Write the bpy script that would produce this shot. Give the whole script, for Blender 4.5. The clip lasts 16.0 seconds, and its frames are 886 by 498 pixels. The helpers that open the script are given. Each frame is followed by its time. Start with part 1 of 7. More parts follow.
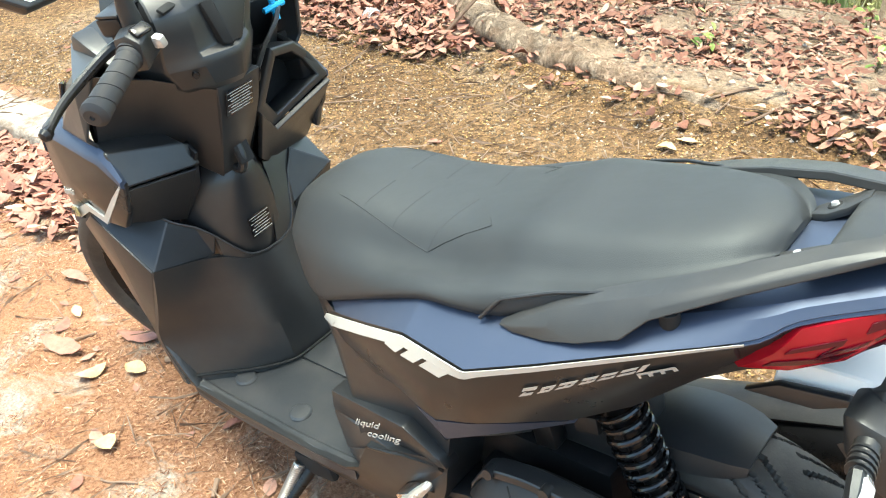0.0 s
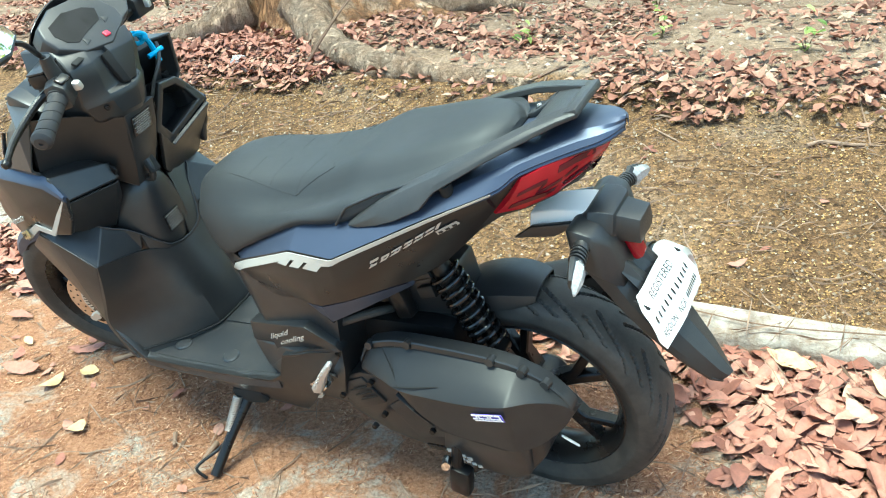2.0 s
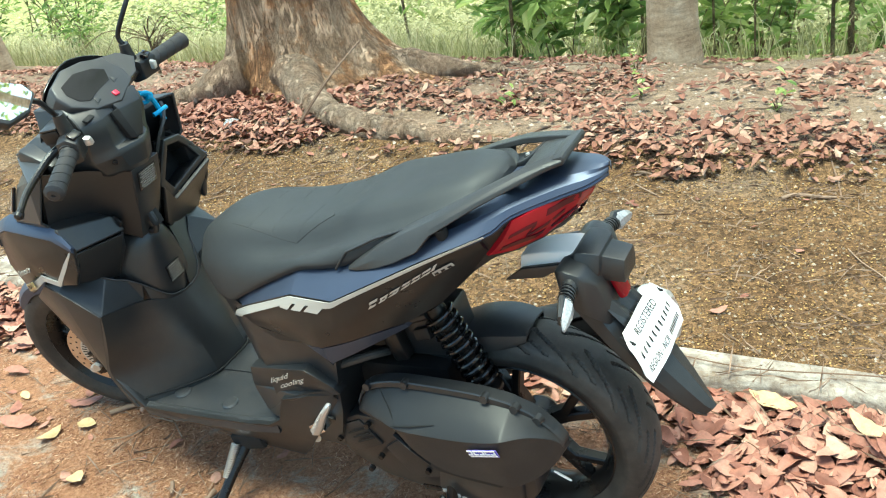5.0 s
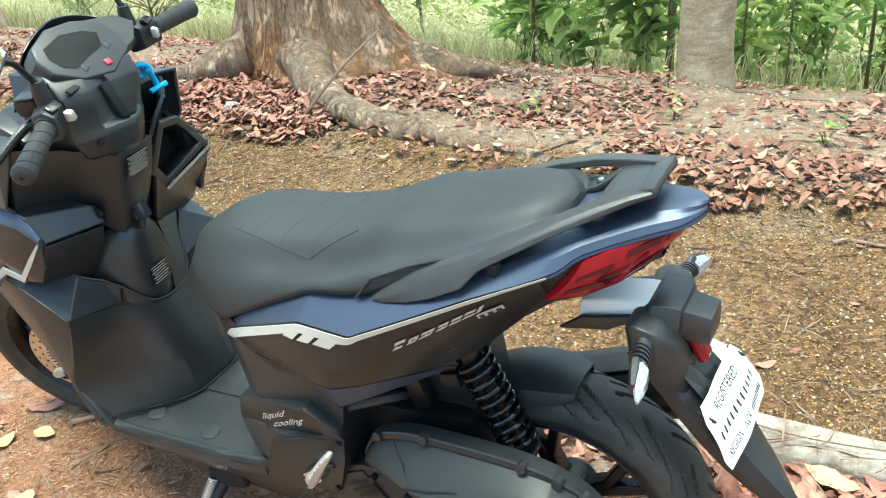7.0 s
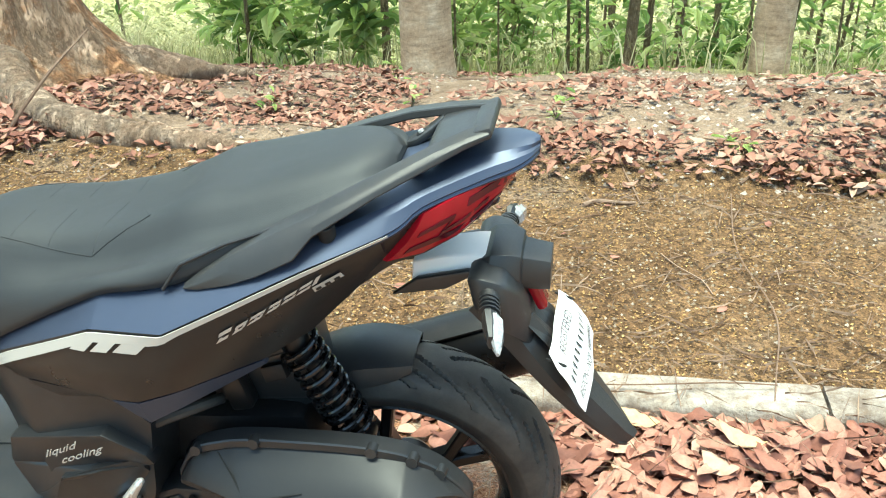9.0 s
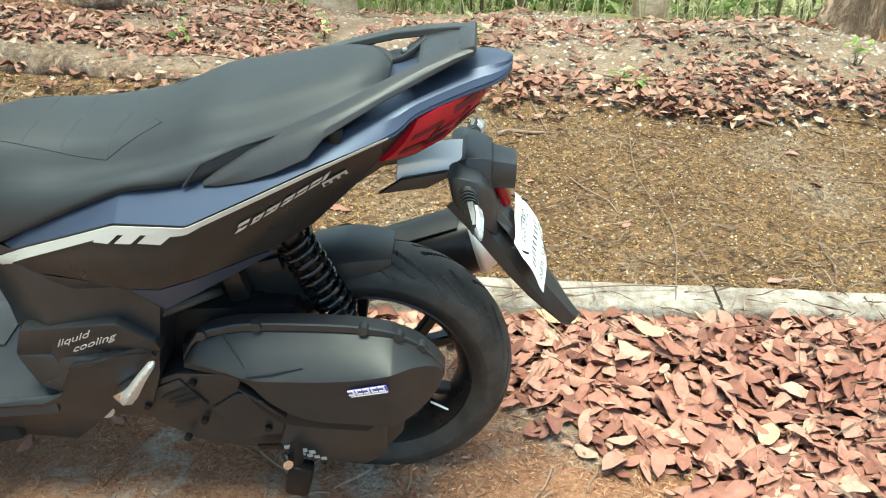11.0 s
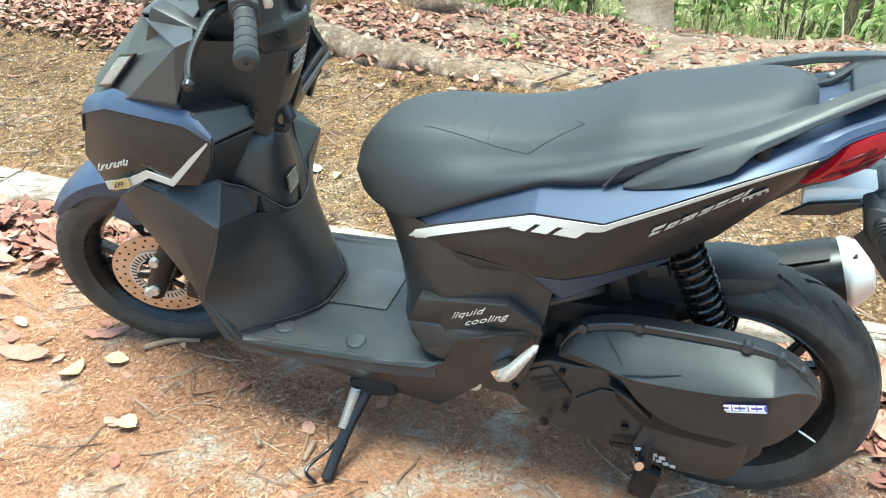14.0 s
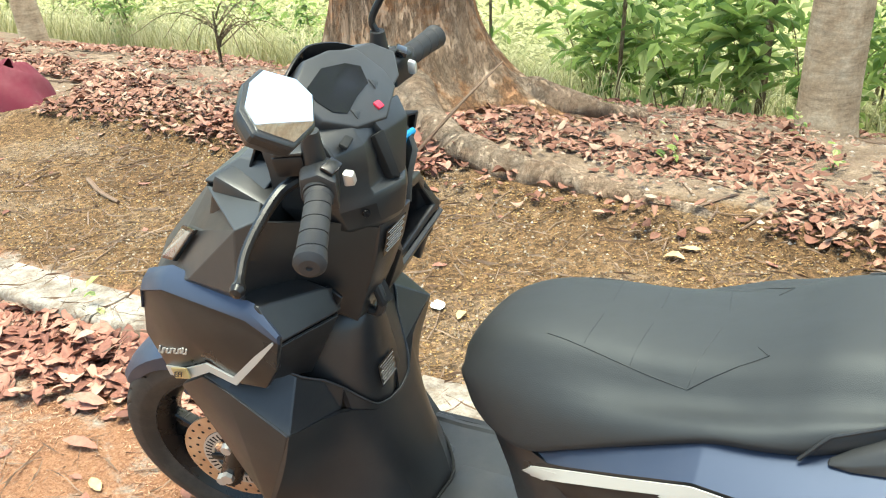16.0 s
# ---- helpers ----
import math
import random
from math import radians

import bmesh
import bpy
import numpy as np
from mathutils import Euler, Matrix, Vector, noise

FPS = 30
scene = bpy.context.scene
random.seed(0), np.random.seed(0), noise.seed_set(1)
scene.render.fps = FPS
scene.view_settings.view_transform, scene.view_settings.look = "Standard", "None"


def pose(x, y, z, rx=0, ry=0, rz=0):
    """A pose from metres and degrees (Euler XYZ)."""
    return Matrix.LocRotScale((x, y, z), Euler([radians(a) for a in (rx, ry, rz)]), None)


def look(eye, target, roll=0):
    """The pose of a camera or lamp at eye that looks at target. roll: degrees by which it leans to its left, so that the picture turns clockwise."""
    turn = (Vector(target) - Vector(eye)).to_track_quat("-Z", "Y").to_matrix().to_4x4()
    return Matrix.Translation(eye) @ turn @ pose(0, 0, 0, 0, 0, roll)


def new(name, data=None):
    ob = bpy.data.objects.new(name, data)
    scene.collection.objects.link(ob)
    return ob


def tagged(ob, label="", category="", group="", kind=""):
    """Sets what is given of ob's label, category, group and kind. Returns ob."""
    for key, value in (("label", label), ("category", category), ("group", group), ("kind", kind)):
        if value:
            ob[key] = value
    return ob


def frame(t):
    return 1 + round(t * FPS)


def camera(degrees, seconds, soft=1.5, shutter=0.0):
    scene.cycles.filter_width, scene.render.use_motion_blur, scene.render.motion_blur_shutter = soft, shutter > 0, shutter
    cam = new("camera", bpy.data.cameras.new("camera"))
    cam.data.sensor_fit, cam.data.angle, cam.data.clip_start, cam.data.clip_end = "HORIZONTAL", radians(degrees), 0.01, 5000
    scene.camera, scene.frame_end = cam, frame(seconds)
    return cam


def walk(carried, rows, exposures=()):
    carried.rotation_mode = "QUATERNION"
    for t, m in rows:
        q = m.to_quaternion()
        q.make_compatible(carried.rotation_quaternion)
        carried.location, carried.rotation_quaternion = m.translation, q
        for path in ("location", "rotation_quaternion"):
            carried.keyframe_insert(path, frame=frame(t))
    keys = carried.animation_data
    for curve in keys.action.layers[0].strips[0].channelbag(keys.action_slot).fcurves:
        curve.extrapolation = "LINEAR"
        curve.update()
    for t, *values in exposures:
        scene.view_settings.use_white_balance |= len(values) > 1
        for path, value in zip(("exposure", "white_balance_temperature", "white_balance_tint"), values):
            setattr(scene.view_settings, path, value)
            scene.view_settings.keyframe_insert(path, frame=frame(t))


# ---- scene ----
cam = camera(53.1, 16.0, soft=1.1)
ROWS = [
    (0.0, -0.164, 0.828, 1.308, 57.20, 2.34, -140.75),
    (0.5, -0.316, 0.875, 1.325, 56.34, 2.28, -141.67),
    (1.0, -0.438, 0.914, 1.362, 55.22, 6.19, -144.39),
    (1.5, -0.497, 1.039, 1.389, 56.59, 9.08, -148.07),
    (2.0, -0.549, 1.195, 1.408, 58.55, 8.39, -151.17),
    (2.5, -0.589, 1.231, 1.425, 60.61, 9.20, -152.07),
    (3.0, -0.595, 1.249, 1.430, 62.73, 11.53, -150.83),
    (3.5, -0.602, 1.272, 1.434, 63.20, 11.60, -150.79),
    (4.0, -0.597, 1.284, 1.433, 63.26, 10.96, -151.29),
    (4.5, -0.588, 1.289, 1.419, 62.78, 9.58, -152.24),
    (4.7, -0.587, 1.291, 1.420, 62.67, 9.10, -152.31),
    (7.0, -0.360, 1.098, 1.345, 62.75, 3.55, -151.03),
    (7.5, -0.318, 1.120, 1.350, 60.49, 4.45, -149.16),
    (8.0, -0.247, 1.182, 1.296, 60.10, 2.43, -153.18),
    (8.5, -0.276, 1.094, 1.246, 63.55, 3.63, -161.63),
    (9.0, -0.194, 1.091, 1.243, 62.85, 1.23, -170.17),
    (9.5, -0.110, 1.133, 1.236, 62.23, -0.94, -175.09),
    (11.8, -0.020, 1.359, 1.285, 58.65, -2.30, -177.71),
    (12.0, 0.004, 1.365, 1.281, 58.67, -2.24, -177.70),
    (12.5, 0.068, 1.379, 1.277, 58.99, -2.16, -175.39),
    (13.0, 0.110, 1.393, 1.279, 58.84, -1.58, -169.68),
    (13.5, 0.145, 1.407, 1.274, 58.91, -1.31, -163.35),
    (14.0, 0.175, 1.409, 1.279, 59.74, -1.19, -160.57),
    (14.5, 0.199, 1.392, 1.297, 62.05, -0.38, -159.42),
    (15.0, 0.215, 1.274, 1.318, 64.44, 0.48, -156.97),
    (15.5, 0.210, 1.121, 1.314, 64.84, 1.15, -153.29),
    (16.0, 0.289, 1.010, 1.299, 64.30, 1.26, -150.96),
]
walk(cam, [(t, pose(x, y, z, rx, ry, rz)) for t, x, y, z, rx, ry, rz in ROWS], [(0.0, 2.45, 6800, -6), (1.0, 2.32, 6400, -12), (2.0, 2.15, 6100, -15), (3.5, 1.88, 6500, -15), (4.7, 1.88, 6500, -14), (7.0, 2.05, 6300, -12), (7.5, 2.25, 6200, -8), (8.0, 2.25, 6000, -14), (9.0, 2.05, 6600, -12), (9.7, 2.02, 6600, -12), (12.0, 1.78, 6500, -14), (12.5, 1.95, 6400, -15), (13.0, 2.1, 6300, -12), (13.5, 2.3, 5900, -11), (14.5, 2.36, 6300, -13), (15.0, 2.08, 6600, -7), (16.0, 2.05, 6900, -6)])

# ---- sky, sun, exposure ----
world = bpy.data.worlds.new("sky")
scene.world = world
world.use_nodes = True
wn = world.node_tree.nodes
sky = wn.new("ShaderNodeTexSky")
sky.sky_type = "NISHITA"
sky.sun_disc = False
sky.sun_elevation = radians(78)
sky.sun_rotation = radians(200)
sky.air_density, sky.dust_density, sky.ozone_density = 1.0, 3.0, 1.0
wn["Background"].inputs["Strength"].default_value = 0.13
world.node_tree.links.new(sky.outputs[0], wn["Background"].inputs["Color"])
sun = new("sun", bpy.data.lights.new("sun", "SUN"))
sun.data.energy, sun.data.angle, sun.data.color = 2.0, radians(24), (1.0, 0.95, 0.87)
sun.matrix_world = look((0.9, 1.0, 6.0), (0.3, 0, 0))

# ---- materials ----
class Nodes:
    """A small builder for node materials."""

    def __init__(self, name):
        self.m = bpy.data.materials.new(name)
        self.m.use_nodes = True
        self.t = self.m.node_tree
        self.b = self.t.nodes["Principled BSDF"]
        self.co = None

    def coord(self, kind="Object"):
        if self.co is None:
            self.co = self.t.nodes.new("ShaderNodeTexCoord")
        return self.co.outputs[kind]

    def link(self, a, b):
        self.t.links.new(a, b)

    def noise(self, scale, detail=4.0, rough=0.6, distort=0.0, vec=None):
        n = self.t.nodes.new("ShaderNodeTexNoise")
        n.inputs["Scale"].default_value = scale
        n.inputs["Detail"].default_value = detail
        n.inputs["Roughness"].default_value = rough
        n.inputs["Distortion"].default_value = distort
        self.link(vec or self.coord(), n.inputs["Vector"])
        return n.outputs["Fac"]

    def voronoi(self, scale, vec=None, feature="F1", out="Distance"):
        n = self.t.nodes.new("ShaderNodeTexVoronoi")
        n.feature = feature
        n.inputs["Scale"].default_value = scale
        self.link(vec or self.coord(), n.inputs["Vector"])
        return n.outputs[out]

    def stretch(self, sx, sy, sz):
        n = self.t.nodes.new("ShaderNodeMapping")
        n.inputs["Scale"].default_value = (sx, sy, sz)
        self.link(self.coord(), n.inputs["Vector"])
        return n.outputs["Vector"]

    def ramp(self, fac, stops):
        n = self.t.nodes.new("ShaderNodeValToRGB")
        while len(n.color_ramp.elements) < len(stops):
            n.color_ramp.elements.new(0.5)
        for e, (p, c) in zip(n.color_ramp.elements, stops):
            e.position = p
            e.color = (c[0], c[1], c[2], 1) if isinstance(c, (tuple, list)) else (c, c, c, 1)
        self.link(fac, n.inputs["Fac"])
        return n.outputs["Color"]

    def mix(self, fac, a, b, kind="MIX"):
        n = self.t.nodes.new("ShaderNodeMix")
        n.data_type, n.blend_type = "RGBA", kind
        for s, v in ((0, fac), (6, a), (7, b)):
            if isinstance(v, (int, float)):
                n.inputs[s].default_value = v if s == 0 else (v, v, v, 1)
            elif isinstance(v, tuple):
                n.inputs[s].default_value = (*v, 1)
            else:
                self.link(v, n.inputs[s])
        return n.outputs[2]

    def bump(self, height, strength=0.3, dist=0.002, prev=None):
        n = self.t.nodes.new("ShaderNodeBump")
        n.inputs["Strength"].default_value = strength
        n.inputs["Distance"].default_value = dist
        self.link(height, n.inputs["Height"])
        if prev is not None:
            self.link(prev, n.inputs["Normal"])
        self.link(n.outputs["Normal"], self.b.inputs["Normal"])
        return n.outputs["Normal"]

    def info(self, out="Random"):
        n = self.t.nodes.new("ShaderNodeObjectInfo")
        return n.outputs[out]

    def island(self):
        n = self.t.nodes.new("ShaderNodeNewGeometry")
        return n.outputs["Random Per Island"]

    def put(self, **kw):
        for k, v in kw.items():
            s = self.b.inputs[k.replace("_", " ")]
            if isinstance(v, bpy.types.NodeSocket):
                self.link(v, s)
            elif isinstance(v, tuple):
                s.default_value = (*v, 1) if len(v) == 3 and s.type == "RGBA" else v
            else:
                s.default_value = v
        return self


def plastic(name, col, rough, metal=0.0, dust=0.06, grain=900.0, relief=0.12, spec=0.5, coat=0.0):
    """Moulded or painted panel: fine grain, faint dust and wear."""
    n = Nodes(name)
    dirt = n.ramp(n.noise(7.0, 6, 0.65), [(0.45, 0.0), (0.8, 1.0)])
    fac = n.mix(1.0, dirt, dust, "MULTIPLY")
    n.put(Base_Color=n.mix(fac, col, (0.30, 0.26, 0.22)), Metallic=metal,
          Roughness=n.ramp(n.noise(11.0, 5), [(0.3, rough - 0.05), (0.7, rough + 0.07)]),
          Specular_IOR_Level=spec, Specular_Tint=(0.93, 0.97, 1.0), Coat_Weight=coat, Coat_Roughness=0.2)
    n.bump(n.noise(grain, 2), relief, 0.0006)
    return n.m


M_BLACK = plastic("satin_black_plastic", (0.0150, 0.0160, 0.0175), 0.36, spec=0.55)
M_BLACK2 = plastic("grained_black_plastic", (0.0150, 0.0160, 0.0175), 0.40, relief=0.22, grain=1400, spec=0.5)
M_COVER = plastic("matt_black_cover", (0.0175, 0.0182, 0.0190), 0.50, relief=0.25, grain=1200, spec=0.40)
M_BEZEL = plastic("grey_bezel", (0.030, 0.031, 0.033), 0.42, spec=0.5)
M_DARK = plastic("charcoal_metallic_paint", (0.020, 0.0195, 0.0195), 0.30, metal=0.30, dust=0.05, relief=0.05)
M_BLUE = plastic("matte_navy_paint", (0.050, 0.066, 0.106), 0.44, metal=0.50, dust=0.04, relief=0.05)
M_COWL = plastic("grey_graphite_paint", (0.058, 0.062, 0.065), 0.38, metal=0.4, dust=0.05, relief=0.05)
M_RAIL = plastic("graphite_cast_coating", (0.034, 0.035, 0.036), 0.42, metal=0.2, relief=0.3, spec=0.4)
M_FLOOR = plastic("worn_floor_plastic", (0.028, 0.031, 0.035), 0.40, dust=0.12, relief=0.35, grain=700)
M_METALBLK = plastic("black_coated_metal", (0.010, 0.010, 0.011), 0.28, metal=0.3, dust=0.05, spec=0.4)
M_ENGINE = plastic("dark_cast_engine", (0.016, 0.016, 0.017), 0.45, metal=0.4, dust=0.12, relief=0.5, grain=300, spec=0.35)
M_SILVER = plastic("silver_aluminium", (0.56, 0.555, 0.54), 0.40, metal=0.65, dust=0.14)
M_CHROME = plastic("polished_steel", (0.72, 0.72, 0.72), 0.14, metal=1.0, dust=0.05)
M_SPRING = plastic("zinc_spring", (0.55, 0.56, 0.57), 0.3, metal=0.9, dust=0.1)
M_BRACKET = plastic("silver_paint", (0.84, 0.81, 0.76), 0.36, metal=0.0, dust=0.05)
M_STRIPE = plastic("silver_decal", (0.44, 0.44, 0.415), 0.38, metal=0.25, dust=0.05)
M_WHITE = plastic("white_print", (0.78, 0.78, 0.78), 0.5, dust=0.03)
M_GOLD = plastic("gold_decal", (0.42, 0.33, 0.15), 0.4, metal=0.3)
M_VIOLET = plastic("violet_badge", (0.10, 0.08, 0.36), 0.35)
M_GLOSS = plastic("gloss_black", (0.008, 0.008, 0.009), 0.09, dust=0.02, relief=0.0)
M_DISPLAY = plastic("instrument_glass", (0.004, 0.004, 0.0045), 0.08, dust=0.01, relief=0.0, spec=0.22)
M_BLUECORD = plastic("sky_blue_cord", (0.02, 0.33, 0.62), 0.5, dust=0.03)
M_REDBTN = plastic("red_switch", (0.60, 0.02, 0.06), 0.35)
# near-black for print, ties and trim; in slots and recesses it paints shade
M_HOLE = plastic("black_print_and_shade", (0.006, 0.006, 0.006), 0.8, dust=0.0)


def seat_vinyl():
    n = Nodes("seat_vinyl")
    n.put(Base_Color=n.ramp(n.noise(5.0, 5), [(0.3, (0.0172, 0.0185, 0.020)), (0.75, (0.0235, 0.025, 0.0265))]),
          Roughness=n.ramp(n.noise(9.0), [(0.3, 0.56), (0.7, 0.64)]), Specular_IOR_Level=0.5, Specular_Tint=(0.86, 0.95, 1.0))
    first = n.bump(n.voronoi(900), 0.25, 0.0006)
    n.bump(n.noise(14, 3), 0.12, 0.01, first)
    return n.m


def rubber():
    n = Nodes("tyre_rubber")
    dust = n.ramp(n.noise(16, 6, 0.7), [(0.4, 0.0), (0.75, 1.0)])
    n.put(Base_Color=n.mix(n.mix(1.0, dust, 0.22, "MULTIPLY"), (0.020, 0.020, 0.0195), (0.20, 0.175, 0.15)), Roughness=0.62)
    n.bump(n.noise(260, 4), 0.35, 0.001)
    return n.m


def grip_rubber():
    n = Nodes("grip_rubber")
    n.put(Base_Color=(0.024, 0.024, 0.025), Roughness=0.62)
    n.bump(n.noise(500, 3), 0.3, 0.0008)
    return n.m


def disc_metal():
    n = Nodes("brake_disc_steel")
    n.put(Base_Color=n.ramp(n.noise(30, 5), [(0.3, (0.50, 0.33, 0.22)), (0.7, (0.62, 0.48, 0.36))]), Metallic=0.75, Roughness=0.42)
    n.bump(n.noise(400, 2), 0.2, 0.0004)
    return n.m


def lens(name, col, rough=0.12):
    n = Nodes(name)
    n.put(Base_Color=n.mix(n.ramp(n.voronoi(260), [(0.2, 0.0), (0.9, 0.5)]), col, tuple(c * 0.45 for c in col)), Roughness=rough,
          Coat_Weight=0.8, Coat_Roughness=0.05)
    n.bump(n.voronoi(260), 0.12, 0.001)
    return n.m


def mirror_glass():
    n = Nodes("mirror_glass")
    n.put(Base_Color=(0.92, 0.94, 0.94), Metallic=1.0, Roughness=0.02)
    return n.m


def plate_paper():
    n = Nodes("white_plastic_sheet")
    n.put(Base_Color=n.ramp(n.noise(12, 4), [(0.3, (0.76, 0.77, 0.78)), (0.7, (0.85, 0.85, 0.85))]), Roughness=0.42)
    n.bump(n.noise(18, 3), 0.25, 0.006)
    return n.m


M_SEAT, M_RUBBER, M_GRIP, M_DISC = seat_vinyl(), rubber(), grip_rubber(), disc_metal()
M_RED, M_CLEAR = plastic("red_lens", (0.24, 0.004, 0.012), 0.12, dust=0.0, relief=0.0, spec=0.4), lens("clear_lens", (0.34, 0.35, 0.36), 0.08)
M_REDDARK = plastic("dark_red_lens", (0.06, 0.003, 0.008), 0.16, dust=0.0, relief=0.0, spec=0.4)
M_HEADLAMP = lens("headlamp_lens", (0.22, 0.225, 0.22), 0.10)
M_MIRROR, M_PLATE = mirror_glass(), plate_paper()


def ground_mix():
    """One sheet of ground: littered concrete before the kerb, gravel behind it, then soil and grass."""
    n = Nodes("ground_surface")
    sep = n.t.nodes.new("ShaderNodeSeparateXYZ")
    n.link(n.coord(), sep.inputs[0])
    wob = n.noise(5.0, 6, 0.7)
    add = n.t.nodes.new("ShaderNodeMath")
    add.operation = "MULTIPLY_ADD"
    n.link(wob, add.inputs[0])
    add.inputs[1].default_value = 0.35
    n.link(sep.outputs["Y"], add.inputs[2])

    def band(lo, hi):
        r = n.t.nodes.new("ShaderNodeMapRange")
        r.inputs["From Min"].default_value, r.inputs["From Max"].default_value = lo, hi
        n.link(add.outputs[0], r.inputs["Value"])
        return r.outputs["Result"]

    grey = n.ramp(n.noise(3.0, 8, 0.7), [(0.3, (0.29, 0.245, 0.20)), (0.7, (0.49, 0.435, 0.365))])
    fibres = n.noise(130, 5, 0.75, 1.2)
    chaff = n.ramp(fibres, [(0.25, (0.13, 0.058, 0.030)), (0.5, (0.30, 0.150, 0.084)), (0.75, (0.47, 0.29, 0.185))])
    cover = n.ramp(n.noise(4.5, 8, 0.72, 0.6), [(0.38, 0.0), (0.50, 1.0)])
    grey = n.mix(1.0, grey, n.ramp(n.noise(150, 5, 0.8), [(0.35, 0.55), (0.65, 1.2)]), "MULTIPLY")
    road = n.mix(cover, grey, chaff)
    base = n.ramp(n.noise(2.2, 8, 0.65), [(0.3, (0.112, 0.062, 0.030)), (0.52, (0.198, 0.118, 0.060)), (0.75, (0.27, 0.21, 0.155))])
    stones = n.ramp(n.voronoi(75, out="Color"), [(0.1, 0.45), (0.9, 1.4)])
    specks = n.ramp(n.voronoi(62), [(0.0, 1.0), (0.22, 0.0)])
    petals = n.mix(1.0, specks, n.ramp(n.noise(5.0, 6), [(0.40, 0.0), (0.62, 0.9)]), "MULTIPLY")
    stones = n.mix(1.0, stones, n.ramp(n.noise(190, 4, 0.8), [(0.34, 0.35), (0.62, 1.35)]), "MULTIPLY")
    path = n.mix(petals, n.mix(1.0, base, stones, "MULTIPLY"), (0.34, 0.19, 0.078))
    earth = n.ramp(n.noise(3.0, 8, 0.7), [(0.3, (0.19, 0.125, 0.085)), (0.7, (0.40, 0.30, 0.215))])
    earth = n.mix(1.0, earth, n.ramp(n.noise(60, 5, 0.7), [(0.3, 0.55), (0.7, 1.15)]), "MULTIPLY")
    green = n.ramp(n.noise(9, 8, 0.7), [(0.3, (0.16, 0.17, 0.06)), (0.7, (0.36, 0.35, 0.15))])
    c = n.mix(band(-0.38, -0.42), road, path)
    c = n.mix(band(-1.55, -1.62), c, earth)
    c = n.mix(band(-3.4, -3.9), c, green)
    n.put(Base_Color=c, Roughness=0.93, Specular_IOR_Level=0.2)
    first = n.bump(fibres, 0.9, 0.008)
    second = n.bump(n.voronoi(75), 0.8, 0.008, first)
    n.bump(n.noise(22, 6), 0.5, 0.012, second)
    return n.m


def kerb_stone():
    n = Nodes("worn_kerb_concrete")
    paint = n.ramp(n.noise(9, 8, 0.75), [(0.38, (0.17, 0.135, 0.11)), (0.50, (0.31, 0.275, 0.235)), (0.70, (0.49, 0.46, 0.41))])
    n.put(Base_Color=n.mix(n.ramp(n.noise(34, 8, 0.85), [(0.50, 0.0), (0.64, 0.80)]), paint, (0.20, 0.14, 0.095)), Roughness=0.9, Specular_IOR_Level=0.2)
    first = n.bump(n.noise(70, 6, 0.75), 0.8, 0.008)
    n.bump(n.noise(14, 5), 0.6, 0.02, first)
    return n.m


def bark(name, lo, hi, scale=1.0, ruddy=0.6, split=0.75, deep=0.45):
    """Upright flakes parted by dark fissures, with fresher ruddy patches."""
    n = Nodes(name)
    v = n.stretch(1.0, 1.0, 0.26)
    warp = n.mix(0.30, v, n.noise(7.0, 8, 0.75, 0.0, v))
    cells = n.voronoi(24 * scale, warp, "DISTANCE_TO_EDGE")
    tone = n.voronoi(24 * scale, warp, "F1", "Color")
    fibre = n.noise(38 * scale, 8, 0.75, 0.6, v)
    col = n.ramp(fibre, [(0.25, tuple(c * deep for c in lo)), (0.48, lo), (0.70, hi)])
    col = n.mix(0.75, col, n.mix(1.0, col, n.ramp(tone, [(0.15, 0.55), (0.85, 1.35)]), "MULTIPLY"))
    patch = n.ramp(n.noise(3.4, 7, 0.7), [(0.47, 0.0), (0.55, ruddy)])
    col = n.mix(patch, col, n.ramp(fibre, [(0.35, (0.24, 0.10, 0.045)), (0.62, (0.52, 0.27, 0.13))]))
    crack = n.ramp(cells, [(0.0, 1.0), (0.10, 0.25), (0.2, 0.0)])
    n.put(Base_Color=n.mix(n.mix(1.0, crack, split, "MULTIPLY"), col, tuple(c * 0.20 for c in lo)), Roughness=0.92, Specular_IOR_Level=0.2)
    first = n.bump(n.ramp(cells, [(0.0, 0.0), (0.28, 1.0)]), 0.9, 0.03)
    second = n.bump(fibre, 0.5, 0.015, first)
    n.bump(n.noise(130, 5, 0.7), 0.5, 0.006, second)
    return n.m


def smooth_bark(name, dark, mid, pale):
    """Thin smooth bark with pale lichen blotches and faint rings."""
    n = Nodes(name)
    blot = n.noise(7.0, 8, 0.72)
    col = n.ramp(blot, [(0.32, dark), (0.50, mid), (0.66, pale)])
    col = n.mix(1.0, col, n.ramp(n.noise(70, 6, 0.75), [(0.3, 0.72), (0.7, 1.18)]), "MULTIPLY")
    ring = n.noise(16, 6, 0.7, 0.4, n.stretch(0.5, 0.5, 3.0))
    n.put(Base_Color=n.mix(1.0, col, n.ramp(ring, [(0.36, 0.70), (0.55, 1.05)]), "MULTIPLY"), Roughness=0.9, Specular_IOR_Level=0.2)
    first = n.bump(n.noise(24, 6, 0.7), 0.6, 0.012)
    n.bump(n.noise(120, 5, 0.7), 0.5, 0.004, first)
    return n.m


